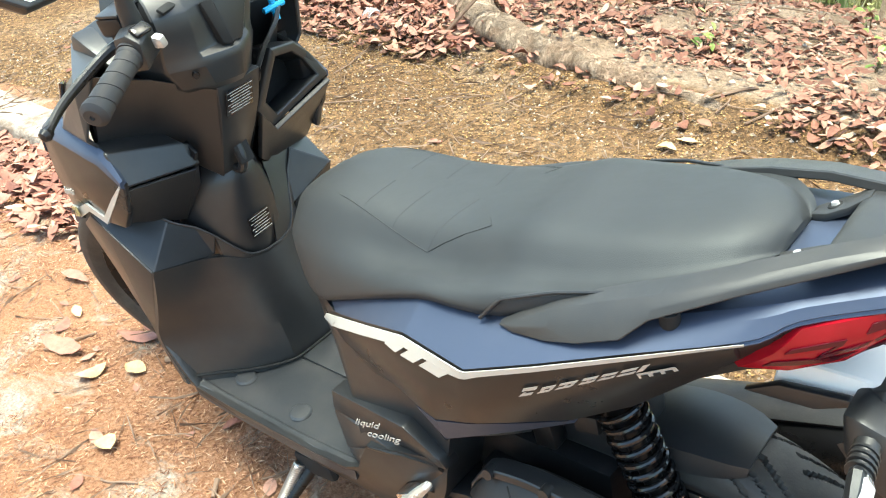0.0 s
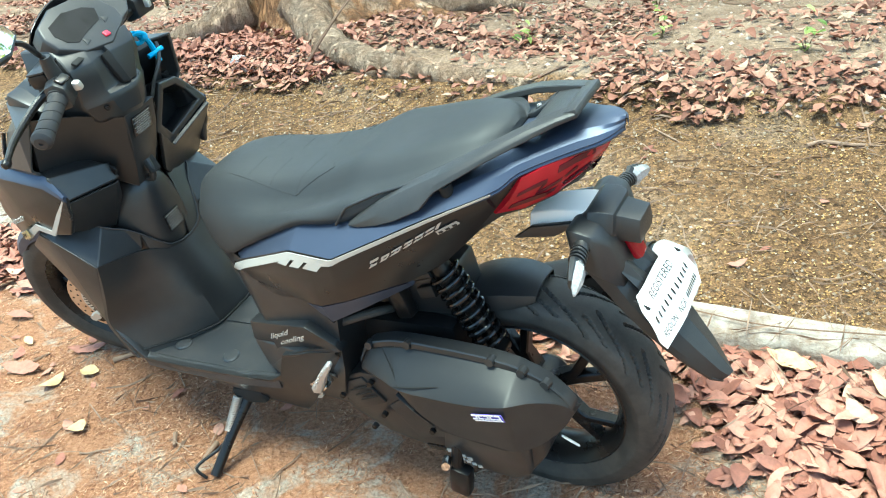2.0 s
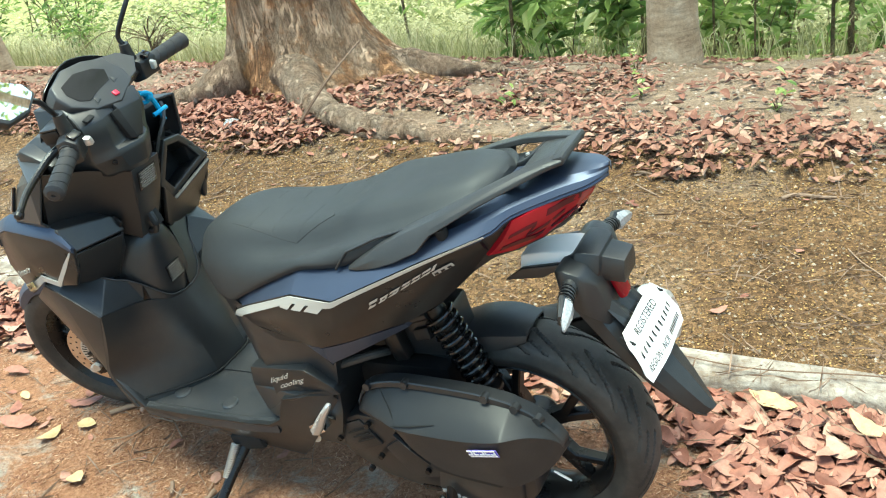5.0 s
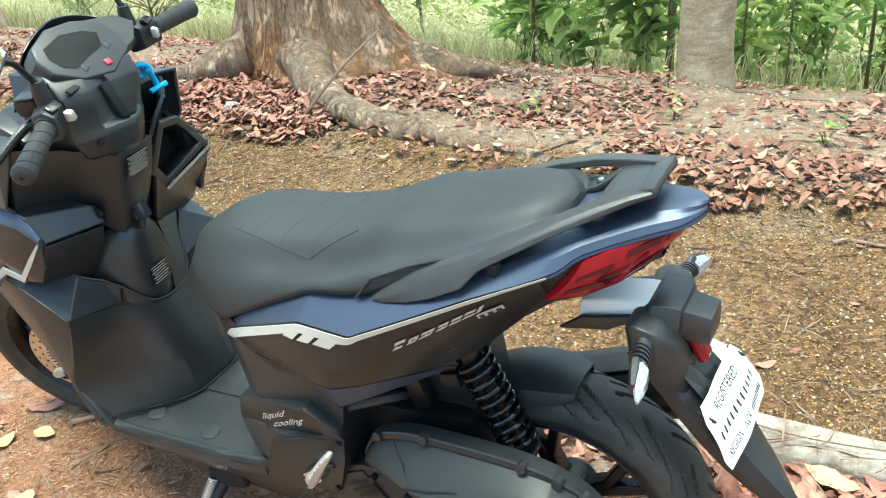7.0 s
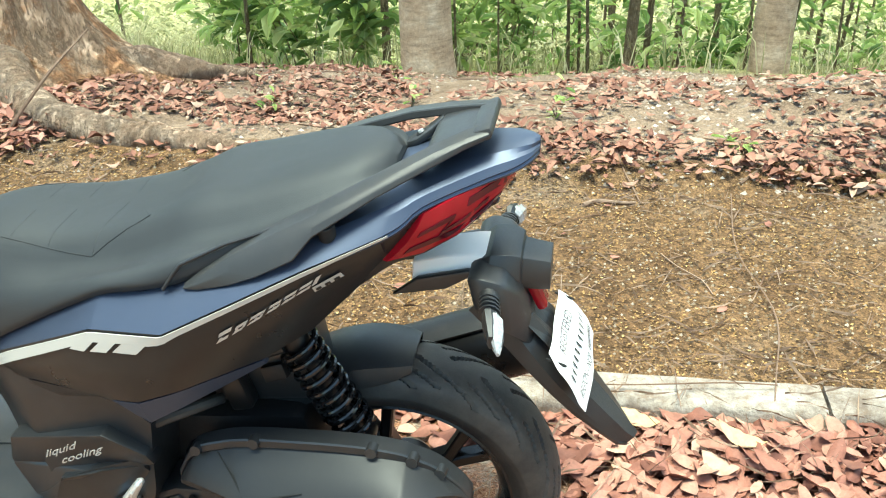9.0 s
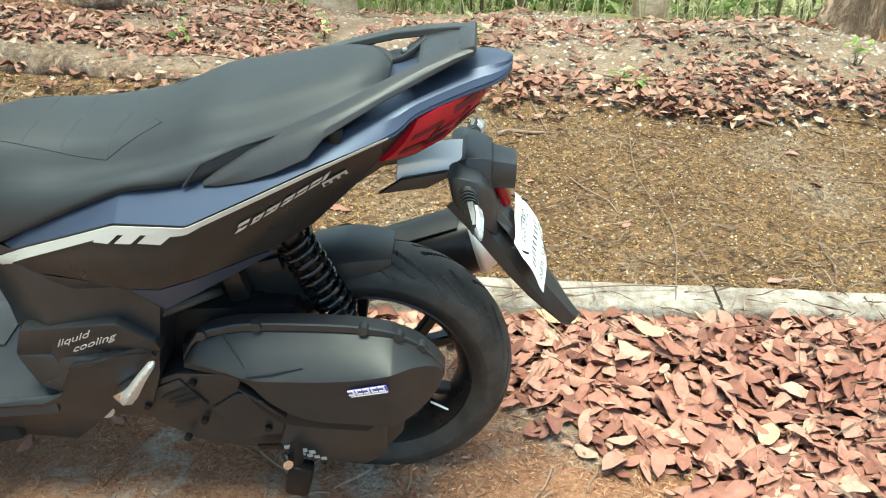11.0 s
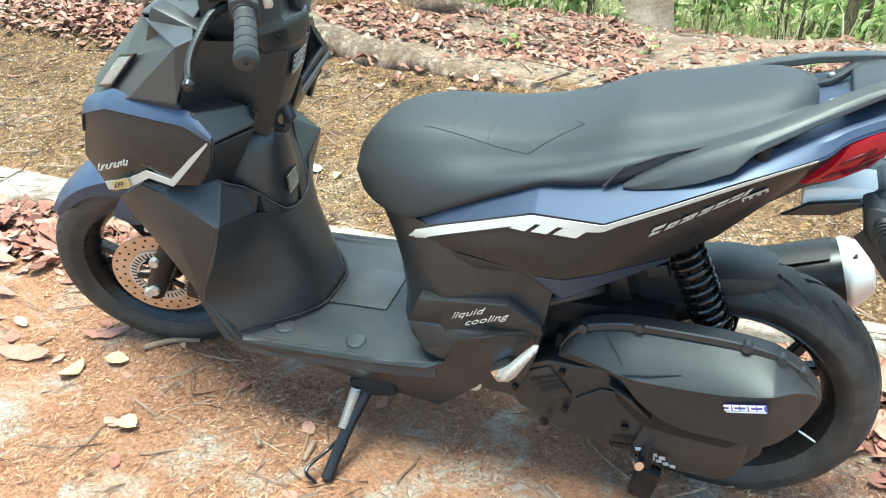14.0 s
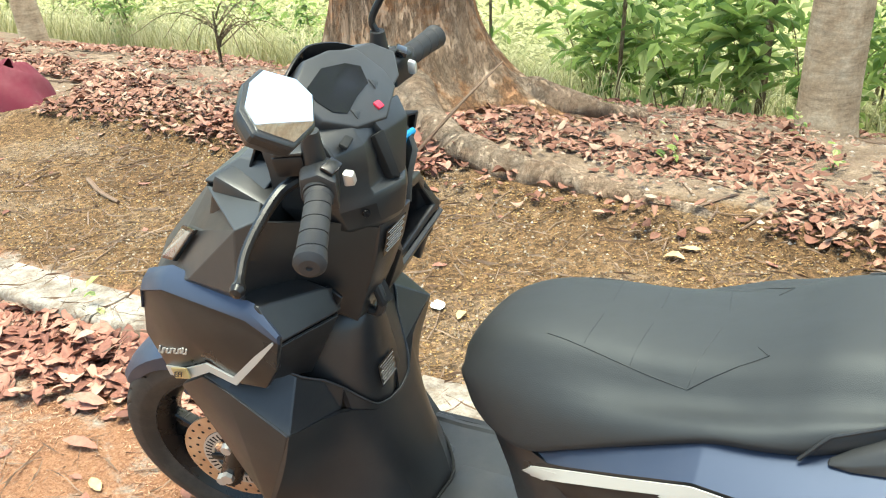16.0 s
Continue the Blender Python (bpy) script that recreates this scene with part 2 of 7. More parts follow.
def foliage(name, stops, rough=0.5, trans=0.25):
    n = Nodes(name)
    n.put(Base_Color=n.ramp(n.island(), stops), Roughness=rough, Specular_IOR_Level=0.35)
    tr = n.t.nodes.new("ShaderNodeBsdfTranslucent")
    n.link(n.ramp(n.island(), stops), tr.inputs["Color"])
    mx = n.t.nodes.new("ShaderNodeMixShader")
    mx.inputs[0].default_value = trans
    n.link(n.b.outputs[0], mx.inputs[1])
    n.link(tr.outputs[0], mx.inputs[2])
    n.link(mx.outputs[0], n.t.nodes["Material Output"].inputs["Surface"])
    return n.m


def dry_leaf(name, stops):
    n = Nodes(name)
    veins = n.ramp(n.noise(60, 4, 0.7), [(0.3, 0.72), (0.7, 1.15)])
    n.put(Base_Color=n.mix(1.0, n.ramp(n.island(), stops), veins, "MULTIPLY"), Roughness=0.66, Specular_IOR_Level=0.35)
    n.bump(n.noise(160, 3), 0.3, 0.002)
    return n.m


M_GROUND, M_KERB = ground_mix(), kerb_stone()
M_BARK = bark("rough_bark", (0.45, 0.305, 0.205), (0.72, 0.545, 0.40), 0.8, 0.85, 0.66, 0.50)
M_BARK2 = smooth_bark("smooth_bark", (0.34, 0.24, 0.155), (0.46, 0.345, 0.235), (0.58, 0.475, 0.35))
M_ROOT = bark("root_bark", (0.40, 0.295, 0.215), (0.58, 0.455, 0.355), 1.3, 0.25, 0.40, 0.6)
M_STEM = bark("stem_bark", (0.26, 0.20, 0.125), (0.44, 0.36, 0.24), 2.0, 0.1, 0.2)
M_LEAFDRY = dry_leaf("fallen_leaf", [(0.0, (0.14, 0.054, 0.037)), (0.25, (0.255, 0.105, 0.073)), (0.6, (0.33, 0.152, 0.110)), (0.9, (0.385, 0.205, 0.150)), (1.0, (0.44, 0.29, 0.215))])
M_LEAFPALE = dry_leaf("fallen_leaf_bank", [(0.0, (0.11, 0.044, 0.028)), (0.4, (0.23, 0.100, 0.066)), (0.8, (0.33, 0.175, 0.122)), (1.0, (0.43, 0.30, 0.22))])
M_LEAFYEL = dry_leaf("yellow_leaf", [(0.0, (0.43, 0.30, 0.15)), (1.0, (0.54, 0.41, 0.22))])
M_CHAFF = dry_leaf("flower_chaff", [(0.0, (0.12, 0.045, 0.023)), (0.35, (0.29, 0.130, 0.068)), (0.75, (0.43, 0.225, 0.125)), (1.0, (0.56, 0.38, 0.25))])
M_PETAL = dry_leaf("yellow_petal", [(0.0, (0.13, 0.066, 0.026)), (0.45, (0.29, 0.165, 0.056)), (0.85, (0.38, 0.235, 0.09)), (1.0, (0.48, 0.34, 0.15))])
M_TWIG = dry_leaf("dry_twig", [(0.0, (0.14, 0.08, 0.05)), (1.0, (0.30, 0.21, 0.15))])
# leaf and grass colours raised to carry the stronger sunlight beyond the bank
M_BROAD = foliage("broad_green_leaf", [(0.0, (0.10, 0.17, 0.045)), (0.3, (0.21, 0.32, 0.09)), (0.65, (0.39, 0.49, 0.16)), (1.0, (0.62, 0.66, 0.32))], 0.38, 0.50)
M_GRASS = foliage("sunny_grass", [(0.0, (0.25, 0.25, 0.11)), (0.5, (0.48, 0.455, 0.24)), (1.0, (0.72, 0.66, 0.44))], 0.6, 0.35)
M_CLOTH = plastic("maroon_cloth", (0.12, 0.008, 0.022), 0.85, dust=0.1, grain=500, relief=0.6)


# ---- mesh helpers ----
def finish(bm, angle=32.0):
    """Smooth shading with sharp edges above the angle."""
    bmesh.ops.recalc_face_normals(bm, faces=bm.faces)
    lim = radians(angle)
    for f in bm.faces:
        f.smooth = True
    for e in bm.edges:
        e.smooth = len(e.link_faces) == 2 and e.calc_face_angle(0.0) < lim
    return bm


def part(name, bm, material, parent=None, label="", angle=32.0):
    """One mesh object from a bmesh, under a thing or a part."""
    finish(bm, angle)
    me = bpy.data.meshes.new(name)
    bm.to_mesh(me)
    bm.free()
    me.materials.append(material)
    ob = new(name, me)
    if parent is not None:
        ob.parent = parent
    if label:
        tagged(ob, label)
    return ob


def mesh_of(name, verts, faces, material, parent=None, smooth=False):
    me = bpy.data.meshes.new(name)
    me.from_pydata(verts, [], faces)
    me.materials.append(material)
    if smooth:
        me.polygons.foreach_set("use_smooth", [True] * len(me.polygons))
    ob = new(name, me)
    if parent is not None:
        ob.parent = parent
    return ob


def soften(bm, width=0.003, seg=2, angle=25.0):
    """Round the sharp edges of a bmesh."""
    bmesh.ops.recalc_face_normals(bm, faces=bm.faces)
    es = [e for e in bm.edges if len(e.link_faces) == 2 and e.calc_face_angle(0.0) > radians(angle)]
    if es and width > 0:
        bmesh.ops.bevel(bm, geom=es, offset=width, segments=seg, profile=0.5, affect="EDGES", clamp_overlap=True)
    return bm


def loft(rings, cap=True, closed=True):
    """Skin between rings of equally many points."""
    bm = bmesh.new()
    vs = [[bm.verts.new(p) for p in r] for r in rings]
    n = len(rings[0])
    for a, b in zip(vs, vs[1:]):
        for i in range(n if closed else n - 1):
            j = (i + 1) % n
            bm.faces.new((a[i], a[j], b[j], b[i]))
    if cap:
        bm.faces.new(list(reversed(vs[0])))
        bm.faces.new(vs[-1])
    return bm


def spline(pts, n):
    """n points along a Catmull-Rom curve through pts (tuples of any length)."""
    p = [np.array(q, float) for q in pts]
    p = [2 * p[0] - p[1]] + p + [2 * p[-1] - p[-2]]
    out = []
    m = len(p) - 3
    for k in range(n):
        u = k / (n - 1) * m
        i = min(int(u), m - 1)
        t = u - i
        a, b, c, d = p[i:i + 4]
        out.append(0.5 * (2 * b + (c - a) * t + (2 * a - 5 * b + 4 * c - d) * t * t + (3 * b - a - 3 * c + d) * t ** 3))
    return out


def tube(path, radius, seg=12, cap=True):
    """A round bar along a path; radius a number or one for each point."""
    rings = []
    prev = None
    pts = [Vector(p) for p in path]
    for i, p in enumerate(pts):
        d = (pts[min(i + 1, len(pts) - 1)] - pts[max(i - 1, 0)]).normalized()
        if prev is None:
            prev = d.orthogonal().normalized()
        u = (prev - d * prev.dot(d)).normalized()
        prev = u
        v = d.cross(u)
        r = radius[i] if isinstance(radius, (list, tuple)) else radius
        rings.append([p + r * (math.cos(a) * u + math.sin(a) * v) for a in np.linspace(0, 2 * math.pi, seg, endpoint=False)])
    return loft(rings, cap)


def lathe(profile, centre, axis=(0, 1, 0), seg=48, cap=False):
    """Turn a profile of (along the axis, radius) round the axis."""
    ax = Vector(axis).normalized()
    u = Vector((0, 0, 1)) if abs(ax.z) < 0.9 else Vector((1, 0, 0))
    u = (u - ax * u.dot(ax)).normalized()
    v = ax.cross(u)
    c = Vector(centre)
    rings = []
    for h, r in profile:
        rings.append([c + ax * h + r * (math.cos(a) * u + math.sin(a) * v) for a in np.linspace(0, 2 * math.pi, seg, endpoint=False)])
    return loft(rings, cap)


def box(c, s, rot=(0, 0, 0), bevel=0.004, taper=1.0):
    """A softened block; taper scales its top."""
    bm = bmesh.new()
    bmesh.ops.create_cube(bm, size=1.0)
    for v in bm.verts:
        k = taper if v.co.z > 0 else 1.0
        v.co = Vector((v.co.x * s[0] * k, v.co.y * s[1] * k, v.co.z * s[2]))
    soften(bm, bevel)
    bmesh.ops.transform(bm, matrix=pose(*c, *rot), verts=bm.verts)
    return bm


def slab(outer, depth, bevel=0.004, ridge=None):
    """A panel: an outer polygon of (x, y, z), its inner face moved inwards by depth along y; ridge: an inner point that raises the middle."""
    bm = bmesh.new()
    s = 1 if sum(p[1] for p in outer) >= 0 else -1
    a = [bm.verts.new(p) for p in outer]
    b = [bm.verts.new((p[0], p[1] - s * depth, p[2])) for p in outer]
    n = len(outer)
    if ridge:
        r = bm.verts.new(ridge)
        for i in range(n):
            bm.faces.new((a[i], a[(i + 1) % n], r))
    else:
        bm.faces.new(a)
    bm.faces.new(list(reversed(b)))
    for i in range(n):
        j = (i + 1) % n
        bm.faces.new((a[j], a[i], b[i], b[j]))
    if not ridge:
        bmesh.ops.triangulate(bm, faces=[f for f in bm.faces if len(f.verts) > 4])
    return soften(bm, bevel, angle=35)


def strip(rows, depth=0.008, way=(0, -1, 0), bevel=0.0):
    """A thick sheet from rows of points (all rows equally long), thickened along way."""
    w = Vector(way) * depth
    bm = bmesh.new()
    a = [[bm.verts.new(p) for p in r] for r in rows]
    b = [[bm.verts.new(Vector(p) + w) for p in r] for r in rows]
    nr, nc = len(rows), len(rows[0])
    for i in range(nr - 1):
        for j in range(nc - 1):
            bm.faces.new((a[i][j], a[i][j + 1], a[i + 1][j + 1], a[i + 1][j]))
            bm.faces.new((b[i][j], b[i + 1][j], b[i + 1][j + 1], b[i][j + 1]))
    edge = [(0, j) for j in range(nc)] + [(i, nc - 1) for i in range(1, nr)] + [(nr - 1, j) for j in range(nc - 2, -1, -1)] + [(i, 0) for i in range(nr - 2, 0, -1)]
    for p, q in zip(edge, edge[1:] + edge[:1]):
        bm.faces.new((a[p[0]][p[1]], b[p[0]][p[1]], b[q[0]][q[1]], a[q[0]][q[1]]))
    return soften(bm, bevel, angle=35) if bevel else bm


def joined(*bms):
    """Several bmeshes in one."""
    out = bmesh.new()
    for b in bms:
        me = bpy.data.meshes.new("tmp")
        b.to_mesh(me)
        b.free()
        out.from_mesh(me)
        bpy.data.meshes.remove(me)
    return out


def flipped(bm):
    """The same shape on the other side of the y = 0 plane."""
    for v in bm.verts:
        v.co.y = -v.co.y
    bmesh.ops.reverse_faces(bm, faces=bm.faces)
    return bm


def moved(bm, m):
    bmesh.ops.transform(bm, matrix=m, verts=bm.verts)
    return bm


# ---- the ground, in one sheet ----
def lerp_table(v, table):
    xs = [a for a, _ in table]
    return float(np.interp(v, xs, [b for _, b in table]))


BANK = [(-60.0, -6.0), (-14.0, -2.6), (-8.0, -1.45), (-5.0, -0.55), (-4.2, -0.27), (-3.4, -0.05), (-2.9, 0.06), (-2.3, 0.14),
        (-1.85, 0.155), (-1.66, 0.135), (-1.58, 0.105), (-0.62, 0.048), (-0.56, 0.03), (-0.53, 0.0), (60.0, 0.0)]


def ground_z(x, y):
    z = lerp_table(y - 0.04 * x, BANK)
    bank = min(1.0, max(0.0, (-1.55 - y) / 0.4))
    z += (0.055 * noise.noise(Vector((x * 1.1, y * 1.1, 3.0))) + 0.02 * noise.noise(Vector((x * 4, y * 4, 7.0)))) * bank
    z += 0.004 * noise.noise(Vector((x * 3, y * 3, 0.0))) + 0.002 * noise.noise(Vector((x * 11, y * 11, 5.0)))
    if x < -0.7 and y < -1.7:
        z += 0.10 * math.exp(-((x + 1.3) / 0.55) ** 2 - ((y + 2.5) / 0.5) ** 2)
    return z


def build_ground():
    xs = np.concatenate([[-60, -30, -15, -8, -5, -3.5], np.arange(-2.6, 5.0, 0.035), [5.4, 6, 7, 8.5, 11, 16, 30, 60]])
    ys = np.concatenate([[-60, -35, -22, -15, -11, -8.5, -7, -6, -5.3], np.arange(-4.8, 1.4, 0.035), [1.8, 2.5, 4, 8, 20, 60]])
    verts = [(x, y, ground_z(x, y)) for y in ys for x in xs]
    n = len(xs)
    faces = [(j * n + i, j * n + i + 1, (j + 1) * n + i + 1, (j + 1) * n + i) for j in range(len(ys) - 1) for i in range(n - 1)]
    ob = mesh_of("ground", verts, faces, M_GROUND, smooth=True)
    tagged(ob, "littered concrete road, brown gravel footpath and bare soil bank", "ground", kind="structure")
    return ob


def kerb_front(x):
    return -0.495 + 0.046 * x


def kerb_back(x):
    return -0.612 + 0.028 * x


def build_kerb():
    kerb = tagged(new("kerb"), "weathered pale concrete kerb edging along the footpath", "kerb", kind="structure")
    rng = random.Random(4)
    joints = [-3.7, -2.7, -1.72, -0.72, 0.28, 1.26, 2.24, 3.2, 4.2, 5.2, 6.2]
    for a, b in zip(joints, joints[1:]):
        xs = np.linspace(a + 0.004, b - 0.004, 22)
        rows = []
        for k, x in enumerate(xs):
            f, r = kerb_front(x), kerb_back(x)
            e = 0.007 * noise.noise(Vector((x * 7, 1, 2))) + (0.006 if k in (0, 21) else 0)
            h = 0.062 + 0.006 * noise.noise(Vector((x * 5, 4, 0)))
            rows.append([(x, f - 0.004 + e, -0.05), (x, f + e, h - 0.016), (x, f - 0.007 + e, h - 0.005), (x, f - 0.018 + e, h),
                         (x, (f + r) / 2, h + 0.004 * noise.noise(Vector((x * 9, 8, 1)))), (x, r, h - 0.002), (x, r - 0.006, -0.05)])
        bm = loft(rows)
        part("kerb_stone", bm, M_KERB, kerb, angle=50)
    return kerb


ground = build_ground()
build_kerb()


# ---- trees ----
def trunk_mesh(base, top_z, radius, taper, lean=(0, 0), flare=None, seg=40, rings=36, rough=0.03, sink=0.3):
    """A trunk with buttress flare: flare is a list of (angle in degrees, reach, width in degrees, height)."""
    out = []
    bx, by, bz = base
    for k in range(rings):
        u = (k / (rings - 1)) ** 1.5
        z = -sink + u * (top_z - bz + sink)
        row = []
        for i in range(seg):
            a = 2 * math.pi * i / seg
            r = radius * (1 - taper * max(0, z) / max(0.1, top_z - bz))
            for ang, reach, width, height in flare or ():
                d = (math.degrees(a) - ang + 180) % 360 - 180
                r += reach * math.exp(-(d / width) ** 2) * math.exp(-max(0, z) / height)
            p = Vector((math.cos(a) * 2.2, math.sin(a) * 2.2, z * 1.3))
            r *= 1 + rough * 2.2 * noise.noise(p) + rough * noise.noise(p * 3.1) + rough * 0.5 * noise.noise(Vector((p.x * 5, p.y * 5, p.z * 1.2))) + rough * 0.35 * noise.noise(Vector((p.x * 13, p.y * 13, p.z * 4.5)))
            row.append((bx + lean[0] * z + r * math.cos(a), by + lean[1] * z + r * math.sin(a), bz + z))
        out.append(row)
    return loft(out)


def leaf_cloud(points, size, rng, droop=0.4, aspect=0.45, nverts=6):
    """Leaf blades at points: folded, pointed blades of six corners; returns verts and faces."""
    verts, faces = [], []
    for p, grow in points:
        a = rng.uniform(0, 2 * math.pi)
        tilt = rng.uniform(-0.5, 0.9) - droop
        L = size * rng.uniform(0.6, 1.3) * grow
        d = Vector((math.cos(a) * math.cos(tilt), math.sin(a) * math.cos(tilt), math.sin(tilt)))
        s = Vector((-math.sin(a), math.cos(a), rng.uniform(-0.4, 0.4))).normalized() * L * aspect * 0.5
        n = d.cross(s).normalized() * L * 0.10
        b = len(verts)
        p = Vector(p)
        verts += [p, p + d * L * 0.35 + s + n, p + d * L * 0.75 + s * 0.7 + n, p + d * L - n, p + d * L * 0.75 - s * 0.7 + n, p + d * L * 0.35 - s + n]
        faces += [(b, b + 1, b + 2, b + 3), (b, b + 3, b + 4, b + 5)]
    return verts, faces


def tree(name, label, base, height, radius, taper, material, crown_at, crown_r, count, rng, lean=(0, 0), flare=None, limbs=5, rough=0.03, seg=40, leaf=0.07, rings=36):
    t = tagged(new(name), label, "tree")
    t.location = base
    away = Vector((0.2, -0.8, 2.2))
    part("trunk", trunk_mesh((0, 0, 0), height, radius, taper, lean, flare, seg=seg, rough=rough, rings=rings), material, t, angle=60)
    top = Vector((lean[0] * height, lean[1] * height, height))
    pts = []
    for k in range(limbs):
        a = 2 * math.pi * (k + rng.uniform(-0.3, 0.3)) / limbs
        s = Vector((lean[0] * height * 0.85, lean[1] * height * 0.85, height * rng.uniform(0.8, 0.97)))
        e = top + Vector((math.cos(a) * crown_r * 0.8, math.sin(a) * crown_r * 0.8, crown_at + rng.uniform(-0.3, 0.5))) + away
        mid = (s + e) / 2 + Vector((0, 0, 0.25))
        path = spline([s, mid, e], 8)
        part("limb", tube(path, [radius * 0.36 * (1 - 0.8 * i / 7) for i in range(8)], 8), material, t)
        for q in path[3:]:
            for _ in range(3 * count // (limbs * 5)):
                off = Vector((rng.gauss(0, 1), rng.gauss(0, 1), rng.gauss(0, 0.6))) * crown_r * 0.27
                pts.append((Vector(q) + off, 1.0))
    v, f = leaf_cloud(pts, leaf, rng)
    mesh_of("crown", v, f, M_BROAD, t)
    return t


def build_trees():
    rng = random.Random(11)
    big = tree("broad_tree", "large old tree with flaking reddish bark and spreading buttress roots", (2.42, -2.44, 0.10), 3.4, 0.285, 0.12, M_BARK,
         1.0, 2.4, 2000, rng, flare=[(36, 0.40, 24, 0.12), (-12, 0.10, 30, 0.5), (95, 0.20, 30, 0.14), (134, 0.30, 30, 0.17), (-90, 0.3, 30, 0.3), (193, 0.62, 24, 0.20), (18, 0.10, 24, 0.35), (160, 0.10, 26, 0.45)],
         rough=0.05, seg=150, rings=90)
    tree("slim_tree", "pale smooth-barked tree standing on the soil bank", (0.70, -3.42, -0.06), 3.6, 0.132, 0.10, M_BARK2, 0.9, 1.6, 600, rng,
         flare=[(90, 0.03, 60, 0.12), (200, 0.03, 50, 0.1)], rough=0.025)
    tree("slim_tree", "slender pale tree on the soil bank before the thicket", (-1.12, -4.0, -0.12), 3.6, 0.105, 0.10, M_BARK2, 0.9, 1.4, 500, rng,
         flare=[(90, 0.03, 60, 0.12)], rough=0.03)
    tree("broad_tree", "thick tree with flared roots at the footpath edge", (-2.0, -2.72, 0.05), 3.4, 0.24, 0.12, M_BARK, 1.0, 1.8, 900, rng,
         flare=[(75, 0.18, 30, 0.25), (10, 0.36, 28, 0.25), (150, 0.2, 25, 0.2)], rough=0.05, seg=64)
    tree("young_tree", "thin leaning brown young tree at the grass edge", (5.7, -2.95, -0.02), 3.0, 0.085, 0.25, M_BARK2, 0.7, 1.1, 500, rng,
         lean=(0.13, 0.05), flare=[(60, 0.03, 50, 0.1)], rough=0.03)

    return big


BIG_TREE = build_trees()


def build_roots():
    """Surface roots that run out from the big tree over the footpath's edge."""
    rng = random.Random(3)
    paths = [
        [(2.25, -2.15, 0.26), (2.02, -1.94, 0.205), (1.80, -1.80, 0.175), (1.45, -1.74, 0.165), (1.05, -1.70, 0.145), (0.75, -1.66, 0.115)],
        [(2.18, -2.42, 0.26), (1.92, -2.52, 0.20), (1.62, -2.62, 0.15), (1.35, -2.72, 0.10)],
        [(2.60, -2.15, 0.28), (2.85, -1.92, 0.18), (3.1, -1.84, 0.15), (3.7, -1.84, 0.14)],
    ]
    radii = [(0.13, 0.02), (0.14, 0.03), (0.11, 0.02)]
    for p, (r0, r1) in zip(paths, radii):
        pts = spline(p, 40)
        bm = tube(pts, [r0 + (r1 - r0) * (i / 39) ** 0.7 for i in range(40)], 20)
        for v in bm.verts:
            q = v.co * 9
            v.co += Vector((noise.noise(q), noise.noise(q + Vector((5, 0, 0))), noise.noise(q + Vector((0, 9, 0))))) * 0.030 + Vector((0, 0, noise.noise(v.co * 3.2))) * 0.03
        part("surface_root", moved(bm, Matrix.Translation(-BIG_TREE.location)), M_ROOT, BIG_TREE, "gnarled surface root over soil", angle=60)
    twig = tube(spline([(1.957, -1.680, 0.152), (1.792, -1.800, 0.367), (1.714, -1.980, 0.485)], 24), [0.008 - 0.004 * i / 23 for i in range(24)], 8)
    tagged(part("climbing_stem", twig, M_TWIG), "dry bent stem leaning against the large tree", "stem")


build_roots()


# ---- the scooter, in its own upright frame: x forward, y to its left, z up ----
scooter = tagged(new("scooter"), "dark navy and black motor scooter leaning on its side stand", "scooter")
scooter.matrix_world = pose(0, -0.045, 0, -4.6, 0, 0)
AXIS_AT = Vector((0.95, 0, 0.95))
AXIS = Vector((-math.sin(radians(26)), 0, math.cos(radians(26))))
STEER = Matrix.Translation(AXIS_AT) @ Matrix.Rotation(radians(17), 4, AXIS) @ Matrix.Translation(-AXIS_AT)


def both(name, make, material, parent, label=""):
    """The left piece and its mirror image, each an object of its own."""
    a = part(name, make(), material, parent, label)
    b = part(name, flipped(make()), material, parent, label)
    return a, b


def tyre(radius, half, rim_r, period, slant, depth=0.006, seg=480, side=81):
    """A tyre round the y axis with thin curved grooves cut into its crown."""
    h = radius - rim_r
    prof = spline([(-half * 0.72, rim_r - 0.002), (-half * 0.98, rim_r + h * 0.32), (-half, rim_r + h * 0.52), (-half * 0.86, rim_r + h * 0.80), (-half * 0.48, rim_r + h * 0.955), (0, radius),
                   (half * 0.48, rim_r + h * 0.955), (half * 0.86, rim_r + h * 0.80), (half, rim_r + h * 0.52), (half * 0.98, rim_r + h * 0.32), (half * 0.72, rim_r - 0.002)], side)
    rings = []
    for i in range(seg):
        th = 360.0 * i / seg
        row = []
        for y, r in prof:
            u = abs(y) / half
            cut = 0.0
            if 0.12 < u < 0.92 and r > rim_r + h * 0.62:
                off = (0 if y > 0 else period / 2) + slant * u ** 1.5
                d = (th - off) % period
                d = min(d, period - d)
                if d < 1.1:
                    cut = depth
                d2 = (th - off - period * 0.5) % period
                d2 = min(d2, period - d2)
                if 0.45 < u < 0.85 and d2 < 1.0:
                    cut = depth
            if abs(r - (rim_r + h * 0.36)) < 0.0016:
                cut = -0.0008
            rr = r - cut
            row.append((rr * math.cos(radians(th)), y, rr * math.sin(radians(th))))
        rings.append(row)
    bm = loft(rings + [rings[0]], cap=False, closed=False)
    bmesh.ops.remove_doubles(bm, verts=bm.verts, dist=1e-5)
    return bm


